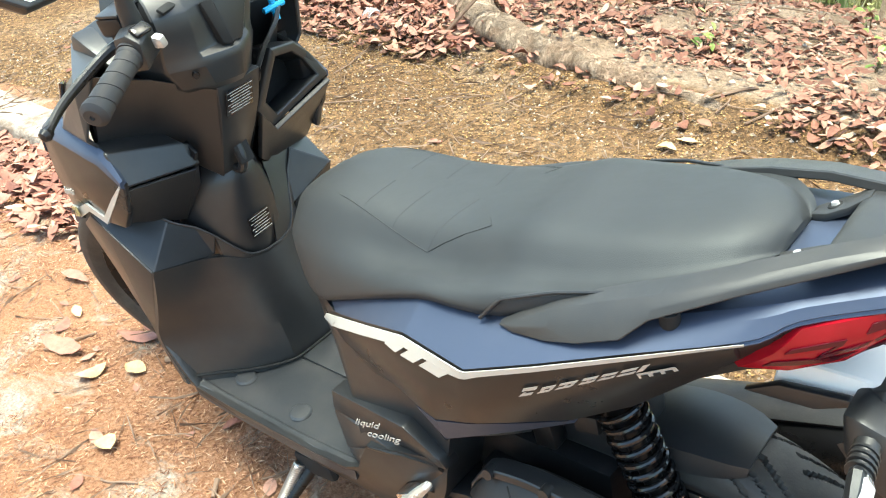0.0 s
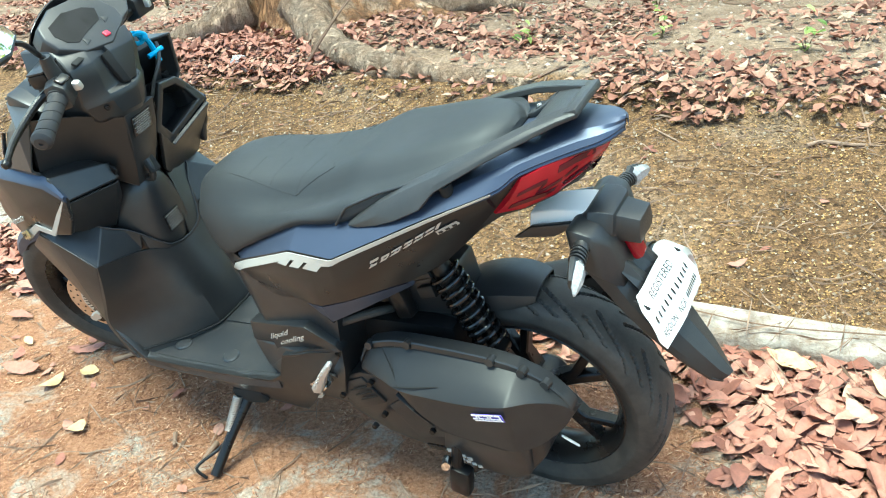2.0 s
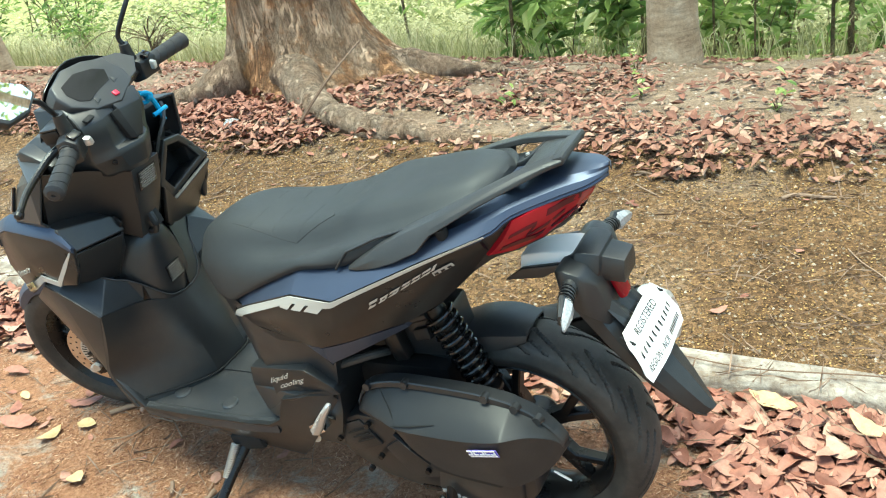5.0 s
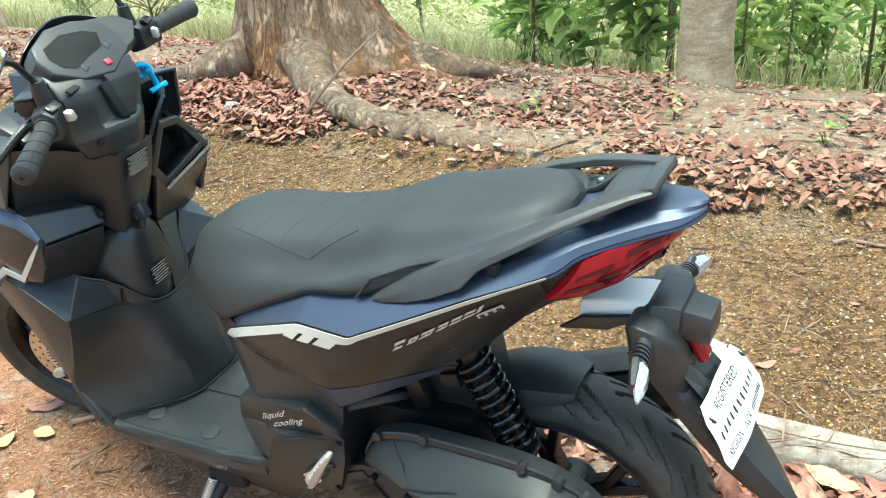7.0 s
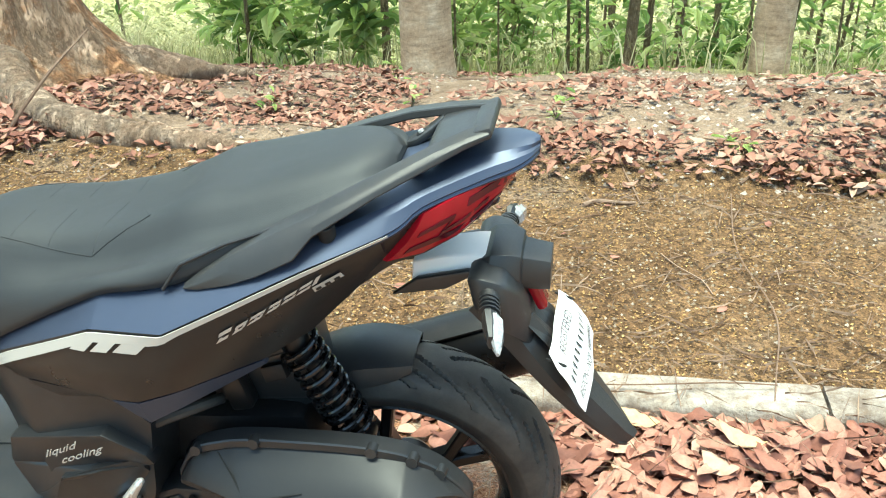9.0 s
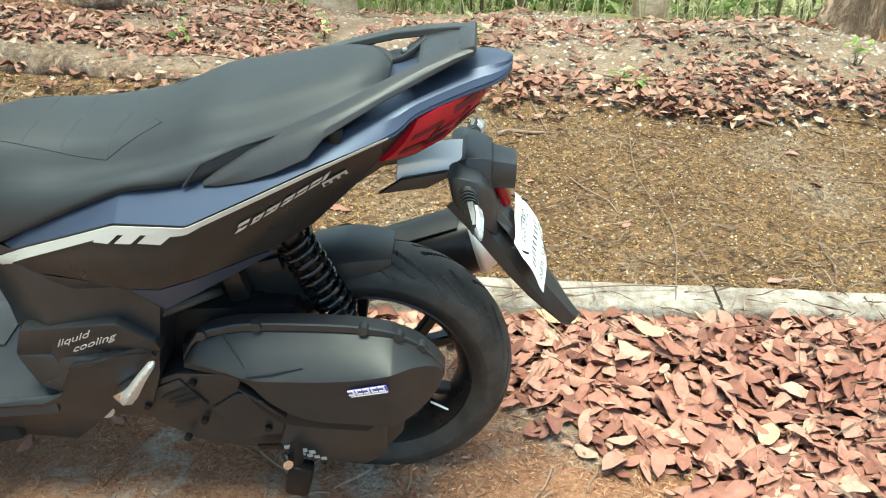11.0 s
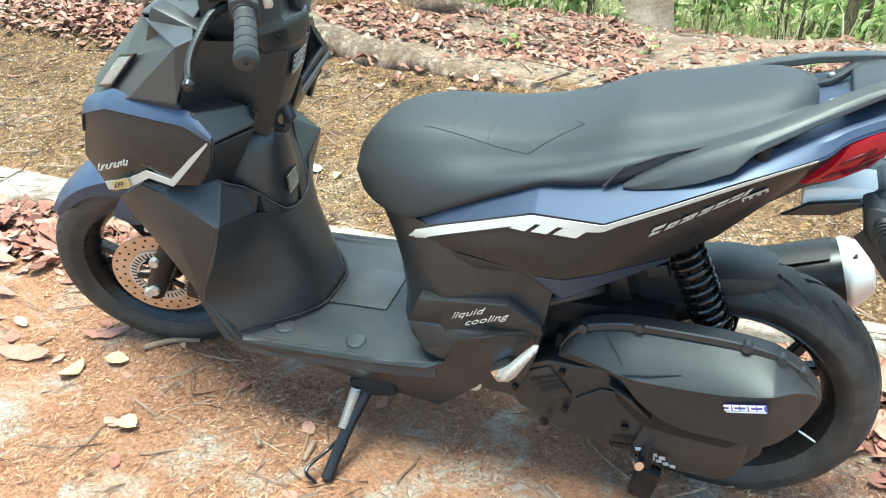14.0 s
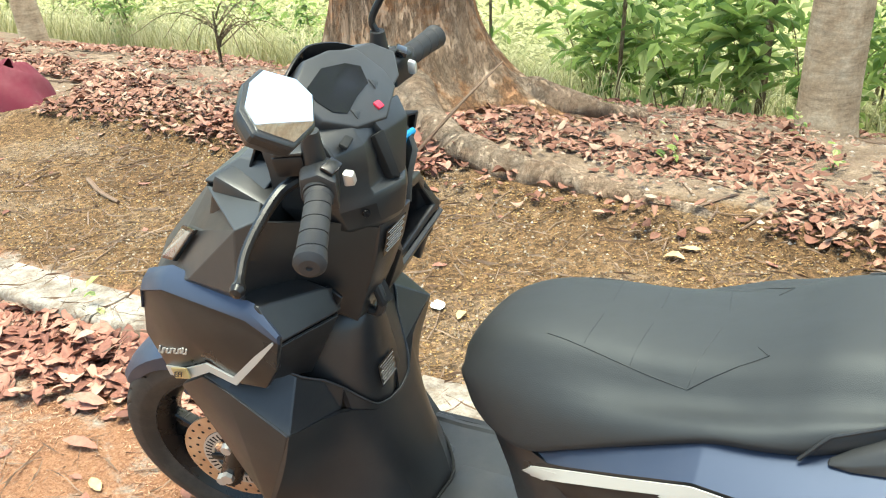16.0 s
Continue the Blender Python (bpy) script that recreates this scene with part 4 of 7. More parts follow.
    for sgn in (1, -1):
        part("tail_panel", surround(sgn), M_DARK, scooter)
        t = part("tail_light", lamp(sgn), M_RED, scooter, "red tail light", angle=40)
        part("lens_line", ribbon(sgn, [(0.25, 0.45), (0.9, 0.36), (1.35, 0.36), (1.1, 0.62), (1.7, 0.55), (2.5, 0.42)], 0.05), M_REDDARK, t)
        part("lens_line", ribbon(sgn, [(0.3, 0.80), (0.9, 0.72), (1.6, 0.78), (2.4, 0.70), (3.1, 0.62)], 0.07), M_REDDARK, t)
        part("lens_line", ribbon(sgn, [(1.7, 0.20), (2.4, 0.18), (3.2, 0.25)], 0.08), M_REDDARK, t)


def build_grab_rail():
    # stations along an arm, from the nose beside the seat to the rear corner: x, outer low y z, outer top y z
    ARM = [(0.307, 0.179, 0.711, 0.177, 0.715), (0.285, 0.186, 0.715, 0.178, 0.730), (0.240, 0.192, 0.729, 0.172, 0.760), (0.200, 0.192, 0.745, 0.164, 0.781), (0.155, 0.183, 0.766, 0.154, 0.802),
           (0.132, 0.169, 0.792, 0.148, 0.812), (0.060, 0.132, 0.829, 0.118, 0.844), (0.000, 0.096, 0.853, 0.084, 0.867), (-0.040, 0.070, 0.868, 0.062, 0.880), (-0.068, 0.052, 0.876, 0.049, 0.886)]

    def arm():
        rows = []
        for i, (x, yl, zl, yt, zt) in enumerate(ARM):
            w = float(np.interp(i, [0, 2, 4, 9], [0.003, 0.024, 0.030, 0.024]))
            rows.append([(x, yl, zl), (x, (yl + yt) / 2 + 0.004, (zl + zt) / 2 + 0.001), (x, yt, zt), (x, yt - w, zt + 0.003), (x, yt - w - 0.002, zt - 0.008), (x, yl - 0.016 if i else yl - 0.004, zl - 0.002)])
        return soften(loft(rows), 0.0018, 1, 30)

    g = part("grab_rail", box((-0.058, 0, 0.8805), (0.026, 0.104, 0.013), (0, 20, 0), 0.004), M_RAIL, scooter, "graphite grey grab rail")
    for k in (0, 1):
        part("rail_arm", flipped(arm()) if k else arm(), M_RAIL, g, angle=28)
    # sloping bridge between the arms, running down to the two bolts
    rows = []
    for x, z, w in ((-0.070, 0.888, 0.052), (-0.030, 0.875, 0.060), (0.004, 0.860, 0.068), (0.014, 0.852, 0.066)):
        rows.append([(x, w, z - 0.001), (x, w * 0.55, z), (x, 0, z + 0.001), (x, -w * 0.55, z), (x, -w, z - 0.001)])
    part("rail_bridge", strip(rows, 0.012, (0, 0, -1), 0.003), M_RAIL, g)

    def foot():
        path = [(0.006, 0.060, 0.860, 0.014), (0.022, 0.054, 0.846, 0.017), (0.042, 0.050, 0.832, 0.016), (0.058, 0.048, 0.824, 0.010)]
        return soften(loft([[(x, y + w, z), (x, y - w, z), (x, y - w, z - 0.012), (x, y + w, z - 0.012)] for x, y, z, w in path]), 0.003)
    both("rail_foot", foot, M_RAIL, g)
    both("bolt_hole", lambda: lathe([(0, 0), (0.0015, 0.0), (0.0015, 0.0075), (0, 0.0085)], (0.038, 0.050, 0.8345), (0.5, 0, 1), 14), M_HOLE, g)
    both("bolt", lambda: lathe([(0, 0), (0.004, 0), (0.004, 0.004), (0, 0.005)], (0.038, 0.050, 0.8350), (0.5, 0, 1), 6), M_SILVER, g)
    both("rail_spacer", lambda: lathe([(-0.030, 0.0), (-0.030, 0.011), (0.0, 0.011), (0.0, 0.0)], (0.120, 0.150, 0.800), (0, 0.3, 1), 14), M_HOLE, g)


def build_rear_guard():
    t = part("tail_tidy", soften(loft([[(x, y, z0), (x, y * 0.8, z1), (x, -y * 0.8, z1), (x, -y, z0), (x, -y * 0.9, z0 - 0.02), (x, y * 0.9, z0 - 0.02)]
                                       for x, y, z0, z1 in ((-0.050, 0.046, 0.672, 0.690), (-0.066, 0.054, 0.674, 0.703), (-0.092, 0.052, 0.670, 0.704), (-0.106, 0.046, 0.668, 0.699), (-0.108, 0.036, 0.666, 0.693), (-0.146, 0.032, 0.664, 0.687))]), 0.004), M_BLACK2, scooter, "black number plate holder and mudguard")

    rows = []
    for x, zt, wt, wl, zl in ((0.044, 0.676, 0.028, 0.038, 0.650), (0.000, 0.689, 0.030, 0.042, 0.658), (-0.042, 0.696, 0.032, 0.046, 0.664), (-0.078, 0.698, 0.033, 0.037, 0.690)):
        rows.append([(x, wl, zl), (x, wt, zt), (x, -wt, zt), (x, -wl, zl)])
    part("silver_bracket", soften(loft(rows), 0.002, 1, 30), M_BRACKET, t, "brushed silver bracket")

    def wing():
        return slab([(0.072, 0.050, 0.632), (0.034, 0.054, 0.664), (-0.038, 0.058, 0.685), (-0.048, 0.058, 0.680), (-0.008, 0.057, 0.653)], 0.012, 0.003)
    both("side_wing", wing, M_BLACK, t)
    body = loft([[(x, y, z + h), (x, -y, z + h), (x - 0.01, -y * 1.1, z - h), (x - 0.01, y * 1.1, z - h)] for x, y, z, h in
                 ((-0.038, 0.078, 0.666, 0.020), (-0.056, 0.088, 0.662, 0.032), (-0.088, 0.087, 0.648, 0.038), (-0.106, 0.066, 0.622, 0.040), (-0.120, 0.045, 0.592, 0.03))])
    part("lamp_housing", soften(body, 0.006), M_BLACK2, t)
    rows = []
    for x, z, w, d in ((-0.066, 0.650, 0.064, 0.020), (-0.098, 0.622, 0.068, 0.022), (-0.126, 0.590, 0.070, 0.022), (-0.150, 0.556, 0.072, 0.020), (-0.178, 0.515, 0.068, 0.018), (-0.208, 0.473, 0.061, 0.016), (-0.242, 0.428, 0.047, 0.014), (-0.270, 0.388, 0.030, 0.012), (-0.282, 0.372, 0.016, 0.008)):
        rows.append([(x + d * 1.2, w, z - d), (x + 0.014, w * 0.94, z - 0.010), (x + 0.003, w * 0.62, z), (x - 0.002, 0, z + 0.004), (x + 0.003, -w * 0.62, z), (x + 0.014, -w * 0.94, z - 0.010), (x + d * 1.2, -w, z - d)])
    part("mudguard_blade", strip(rows, 0.005, (0.7, 0, -0.7)), M_BLACK2, t, angle=18)
    # raised folds between the lamp housing and the plate
    for y0, y1 in ((0.060, 0.018), (0.006, -0.036)):
        part("spine_facet", soften(loft([[(-0.112, y0, 0.610), (-0.124, (y0 + y1) / 2, 0.612), (-0.112, y1, 0.610)], [(-0.150, y0 - 0.006, 0.562), (-0.156, (y0 + y1) / 2 - 0.010, 0.560), (-0.150, y1 - 0.012, 0.562)]]), 0.002, 1), M_BLACK2, t, angle=14)
    part("reflector", box((-0.126, 0.006, 0.630), (0.016, 0.034, 0.056), (0, 24, 0), 0.006), M_RED, t, "red rear reflector")

    for s in (1, -1):
        stalk = tube([(-0.070, s * 0.085, 0.668), (-0.072, s * 0.105, 0.664), (-0.078, s * 0.130, 0.660)], [0.014, 0.013, 0.011], 12)
        i = part("indicator", stalk, M_BLACK2, t, "rear turn signal on a ribbed stalk")
        for k in range(4):
            part("rib", lathe([(0, 0.0), (0, 0.0148), (0.003, 0.0148), (0.003, 0.0)], (-0.0715 - 0.001 * k, s * (0.098 + 0.007 * k), 0.666 - 0.001 * k), (0, s, 0), 12), M_BLACK2, i)
        rows = []
        for y, w, h, dx, dz in ((0.128, 0.010, 0.014, 0.0, 0.003), (0.138, 0.014, 0.020, -0.001, 0.003), (0.156, 0.013, 0.017, -0.005, 0.000), (0.174, 0.008, 0.010, -0.009, -0.004), (0.184, 0.003, 0.003, -0.012, -0.008)):
            rows.append([(-0.080 + dx + w * math.cos(q) * (1.0 if math.cos(q) < 0 else 0.6), s * y, 0.657 + dz + h * math.sin(q)) for q in np.linspace(0.3, 2 * math.pi + 0.3, 8, endpoint=False)])
        part("signal_lens", loft(rows), M_CLEAR, i, "clear indicator lens", angle=12)
        part("signal_back", loft([[(x + 0.007, y - s * 0.004, z + 0.003) for x, y, z in r] for r in rows[:4]]), M_BLACK2, i, angle=12)


def build_engine():
    e = part("engine", box((0.36, 0, 0.30), (0.34, 0.20, 0.24), (0, 6, 0), 0.02), M_ENGINE, scooter, "dark cast engine and swing arm")
    part("cylinder_head", box((0.56, 0, 0.26), (0.14, 0.17, 0.15), (0, 10, 0), 0.015), M_ENGINE, e)
    part("airbox", box((0.27, 0.04, 0.500), (0.17, 0.10, 0.10), (0, 8, 0), 0.012), M_BLACK, e)
    part("throttle_body", lathe([(0, 0), (0, 0.035), (0.03, 0.038), (0.06, 0.032), (0.09, 0.036), (0.09, 0)], (0.40, -0.02, 0.46), (-0.3, 1, 0.2), 20), M_METALBLK, e)
    part("relay_box", box((0.240, 0.09, 0.516), (0.038, 0.03, 0.026), (10, 20, 0), 0.004), M_ENGINE, e)
    part("bracket", box((0.30, 0.105, 0.492), (0.035, 0.03, 0.075), (0, 15, 0), 0.006), M_METALBLK, e)
    part("wiring", tube(spline([(0.42, 0.10, 0.50), (0.36, 0.13, 0.52), (0.28, 0.11, 0.55), (0.22, 0.10, 0.57)], 16), 0.012, 10), M_BLACK2, e)
    part("hose", tube(spline([(0.45, 0.12, 0.40), (0.42, 0.16, 0.45), (0.36, 0.14, 0.47), (0.33, 0.10, 0.46)], 16), 0.009, 10), M_RUBBER, e)
    part("swing_arm", soften(loft([[(x, 0.045, z + h), (x, 0.135, z + h), (x, 0.135, z - h), (x, 0.045, z - h)] for x, z, h in ((0.40, 0.30, 0.07), (0.25, 0.29, 0.08), (0.12, 0.27, 0.07), (0.05, 0.25, 0.05))]), 0.012), M_ENGINE, e)
    # lower case with its ribbed panels
    low = slab([(0.495, 0.165, 0.262), (0.470, 0.170, 0.300), (0.400, 0.172, 0.335), (0.300, 0.172, 0.340), (0.150, 0.172, 0.335), (0.020, 0.168, 0.300), (0.015, 0.165, 0.220), (0.060, 0.165, 0.150),
                (0.150, 0.165, 0.140), (0.260, 0.166, 0.152), (0.370, 0.166, 0.165), (0.450, 0.166, 0.205)], 0.075, 0.008)
    c = part("lower_case", low, M_BLACK, scooter, "black lower transmission case")
    for pts in ([(0.470, 0.285), (0.395, 0.325), (0.350, 0.268), (0.430, 0.222)], [(0.345, 0.262), (0.300, 0.300), (0.200, 0.300), (0.190, 0.225), (0.290, 0.190)]):
        part("case_panel", slab([(x, 0.176, z) for x, z in pts], 0.008, 0.003), M_BLACK2, c)
    for x, z in ((0.455, 0.262), (0.372, 0.320), (0.360, 0.235), (0.395, 0.190), (0.250, 0.225)):
        part("bolt", lathe([(0, 0), (0.010, 0), (0.010, 0.006), (0, 0.007)], (x, 0.174, z), (0, 1, 0), 10), M_METALBLK, c)
    # slots are thin near-black bars; their shade is colour, nothing is cut
    for k in range(3):
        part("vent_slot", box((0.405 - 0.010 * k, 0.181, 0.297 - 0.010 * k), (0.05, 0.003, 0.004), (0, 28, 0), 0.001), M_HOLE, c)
    part("gloss_rib", slab([(0.275, 0.178, 0.178), (0.205, 0.178, 0.187), (0.200, 0.178, 0.176), (0.270, 0.178, 0.166)], 0.004, 0.001), M_METALBLK, c)
    for k in range(4):
        part("maker_shape", box((0.220 - k * 0.0145, 0.1800, 0.181 - k * 0.0030), (0.0115, 0.002, 0.0085), (0, 11, 0), 0.0004), M_STRIPE, c)
    for k in range(5):
        part("maker_shape", box((0.206 - k * 0.0125, 0.1800, 0.168 - k * 0.0026), (0.0100, 0.002, 0.0070), (0, 11, 0), 0.0004), M_STRIPE, c)
    # variator cover
    X = (0.380, 0.352, 0.300, 0.264, 0.232, 0.193, 0.146, 0.092, 0.044, 0.026, -0.004, -0.034, -0.050)
    TOP = ((0.165, 0.374), (0.166, 0.420), (0.168, 0.444), (0.169, 0.452), (0.169, 0.455), (0.170, 0.458), (0.170, 0.460), (0.170, 0.460), (0.168, 0.453), (0.166, 0.445), (0.158, 0.424), (0.152, 0.390), (0.148, 0.362))
    MID = ((0.180, 0.366), (0.200, 0.386), (0.222, 0.393), (0.236, 0.395), (0.241, 0.397), (0.242, 0.400), (0.243, 0.404), (0.244, 0.412), (0.245, 0.425), (0.240, 0.428), (0.214, 0.421), (0.182, 0.396), (0.158, 0.362))
    LOW = ((0.180, 0.358), (0.194, 0.366), (0.210, 0.372), (0.226, 0.374), (0.232, 0.344), (0.234, 0.318), (0.235, 0.306), (0.235, 0.306), (0.234, 0.304), (0.229, 0.303), (0.206, 0.308), (0.176, 0.326), (0.152, 0.350))
    INN = ((0.140, 0.352), (0.140, 0.360), (0.140, 0.366), (0.140, 0.368), (0.140, 0.340), (0.140, 0.314), (0.140, 0.302), (0.140, 0.302), (0.140, 0.298), (0.138, 0.296), (0.130, 0.300), (0.122, 0.316), (0.120, 0.340))
    st = spline([(x, *t, *m, *l, *i) for x, t, m, l, i in zip(X, TOP, MID, LOW, INN)], 61)
    rows = []
    for r in st:
        x, ty, tz, my, mz, ly_, lz_, iy, iz = r
        rows.append([(x, 0.138, tz - 0.010), (x, ty, tz), (x, ty + (my - ty) * 0.52, tz + (mz - tz) * 0.44), (x, ty + (my - ty) * 0.90, tz + (mz - tz) * 0.86), (x, my, mz - 0.002),
                     (x, my + (ly_ - my) * 0.25, mz + (lz_ - mz) * 0.16), (x, ly_, lz_), (x, iy, iz), (x, 0.118, iz)])
    v = part("variator_cover", loft(rows), M_COVER, scooter, "satin black variator cover", angle=20)
    lip = [(r[0], r[1] + 0.006, r[2] + 0.002) for r in st]
    rows = [[(x, y + 0.006, z + 0.006), (x, y - 0.022, z + 0.007), (x, y - 0.022, z - 0.006), (x, y + 0.008, z - 0.008)] for x, y, z in lip]
    part("cover_lip", soften(loft(rows), 0.002, 1, 50), M_BLACK, v)
    for k in (6, 17, 36, 45, 51):
        x, y, z = lip[k]
        part("bolt", lathe([(0, 0), (0.016, 0.0), (0.016, 0.008), (0, 0.010)], (x, y - 0.003, z), (0, 1, 0.2), 12), M_BLACK, v)
    # near-black slab under the cover: the intake's deep shade put into colour
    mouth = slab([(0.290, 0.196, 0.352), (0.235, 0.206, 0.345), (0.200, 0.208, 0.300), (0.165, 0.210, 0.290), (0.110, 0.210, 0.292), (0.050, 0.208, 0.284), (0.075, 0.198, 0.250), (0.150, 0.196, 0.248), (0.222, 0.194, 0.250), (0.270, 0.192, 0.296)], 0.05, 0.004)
    part("intake_shade", mouth, M_HOLE, v)
    part("intake_fin", slab([(0.285, 0.216, 0.350), (0.240, 0.232, 0.338), (0.205, 0.226, 0.300), (0.235, 0.216, 0.306)], 0.02, 0.002), M_BLACK2, v)
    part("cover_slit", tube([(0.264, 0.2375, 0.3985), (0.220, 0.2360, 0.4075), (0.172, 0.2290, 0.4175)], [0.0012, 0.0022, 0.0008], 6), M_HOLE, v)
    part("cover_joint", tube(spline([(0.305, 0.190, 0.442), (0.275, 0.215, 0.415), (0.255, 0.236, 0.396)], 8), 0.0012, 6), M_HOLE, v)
    part("belly_guard", slab([(0.215, 0.186, 0.262), (0.150, 0.196, 0.254), (0.090, 0.200, 0.256), (0.055, 0.196, 0.272), (0.040, 0.184, 0.250), (0.045, 0.180, 0.175), (0.080, 0.178, 0.146), (0.150, 0.178, 0.146), (0.235, 0.178, 0.180)], 0.03, 0.006), M_BLACK, v)
    tilt = Matrix.Translation((0.067, 0.2460, 0.3925)) @ Matrix.Rotation(radians(-6), 4, "X") @ Matrix.Rotation(radians(17), 4, "Y")
    b = part("badge", moved(box((0, 0, 0), (0.064, 0.002, 0.018), (0, 0, 0), 0.0008), tilt), M_VIOLET, v, "white and violet badge shape")
    for k in range(5):
        x = 0.027 - 0.0125 * k
        for dz, dx, sx, sz in ((0.0070, 0, 0.0106, 0.0030), (-0.0018, 0, 0.0106, 0.0030), (0.0026, 0.0036 if k % 2 else -0.0036, 0.0030, 0.009)):
            part("badge_shape", moved(box((x + dx, 0.0014, dz), (sx, 0.0012, sz), (0, 0, 0), 0.0002), tilt), M_WHITE, b)
    part("badge_line", moved(box((0.0, 0.0014, -0.0060), (0.060, 0.0012, 0.0022), (0, 0, 0), 0.0002), tilt), M_WHITE, b)
    part("kick_spindle", tube([(0.205, 0.165, 0.200), (0.205, 0.185, 0.160), (0.200, 0.190, 0.105)], [0.014, 0.013, 0.012], 10), M_METALBLK, c)
    part("spindle_block", box((0.200, 0.19, 0.115), (0.045, 0.03, 0.075), (0, -10, 0), 0.008), M_METALBLK, c)
    part("spindle_pin", lathe([(0, 0), (0, 0.009), (0.03, 0.009), (0.03, 0)], (0.225, 0.19, 0.165), (-0.4, 0.8, 0.3), 10), M_CHROME, c)
    part("cotter", slab([(-0.028, 0.175, 0.305), (-0.060, 0.172, 0.285), (-0.040, 0.176, 0.300)], 0.006, 0.001), M_SILVER, e)

    # shock absorber
    a, b2 = Vector((0.212, 0.086, 0.580)), Vector((0.122, 0.086, 0.395))
    d = (b2 - a)
    s = part("shock_absorber", tube([a, a + d * 0.25, a + d * 0.26, b2], [0.020, 0.020, 0.013, 0.013], 16), M_METALBLK, scooter, "black coil spring shock absorber")
    u = d.normalized()
    p, q = u.orthogonal().normalized(), None
    q = u.cross(p)
    n = 10
    path = [a + d * (0.08 + 0.86 * t) + 0.0285 * (math.cos(2 * math.pi * n * t) * p + math.sin(2 * math.pi * n * t) * q) for t in np.linspace(0, 1, n * 20)]
    part("coil_spring", tube(path, 0.0050, 10), M_GLOSS, s, "glossy black coil spring")
    part("shock_mount", lathe([(-0.02, 0), (-0.02, 0.018), (0.02, 0.018), (0.02, 0)], b2, (0, 1, 0), 16), M_METALBLK, s)
    # hugger over the rear tyre
    rows = []
    for k in range(16):
        an = radians(97 - 74 * k / 15)
        t = k / 15
        w = 0.068 - 0.022 * math.exp(-t * 9)
        r = 0.270
        c3 = Vector((0.083, 0, 0.240))
        dd = Vector((math.cos(an), 0, math.sin(an)))
        rows.append([c3 + dd * (r - 0.035 + 0.022 * math.exp(-t * 9)) + Vector((0, w, 0)), c3 + dd * (r - 0.006) + Vector((0, w * 0.9, 0)), c3 + dd * r + Vector((0, w * 0.5, 0)), c3 + dd * (r + 0.003), c3 + dd * r - Vector((0, w * 0.5, 0)), c3 + dd * (r - 0.006) - Vector((0, w * 0.9, 0)), c3 + dd * (r - 0.035) - Vector((0, w, 0))])
    part("hugger", strip(rows, 0.004, (0, 0, -1)), M_BLACK2, scooter, "black inner rear mudguard")


def build_muffler():
    a, b = Vector((0.34, -0.19, 0.215)), Vector((-0.100, -0.250, 0.357))
    d = (b - a)
    m = part("muffler", tube([a, a + d * 0.06, a + d * 0.3, a + d * 0.93, b], [0.034, 0.056, 0.066, 0.070, 0.068], 36), M_METALBLK, scooter, "black muffler with silver end cap")
    u = d.normalized()
    part("end_cap", lathe([(-0.012, 0.0705), (-0.006, 0.0725), (0.0, 0.0725), (0.006, 0.070), (0.040, 0.050), (0.046, 0.034), (0.038, 0.026), (0.0, 0.022)], b, u, 40), M_SILVER, m, "brushed silver end cap")
    for k in range(3):
        q = 0.6 + 2.1 * k
        part("cap_slot", moved(box((0, 0, 0), (0.016, 0.012, 0.004), (0, 30, 0), 0.001), Matrix.Translation(b + u * 0.018 + Vector((0.02, 0.062 * math.sin(q), 0.062 * math.cos(q))))), M_HOLE, m)
    rows = []
    for t in np.linspace(0.20, 0.90, 14):
        c = a + d * float(t)
        rows.append([c + Vector((0.0, math.sin(q) * 0.078, math.cos(q) * 0.078)) for q in np.linspace(-1.0, 0.55, 9)])
    part("heat_shield", strip(rows, 0.004, (0, 0, -1)), M_ENGINE, m)
    part("exhaust_pipe", tube(spline([a, a + Vector((0.10, 0.04, -0.03)), (0.52, -0.09, 0.15), (0.60, -0.03, 0.20)], 20), 0.019, 14), M_METALBLK, m)


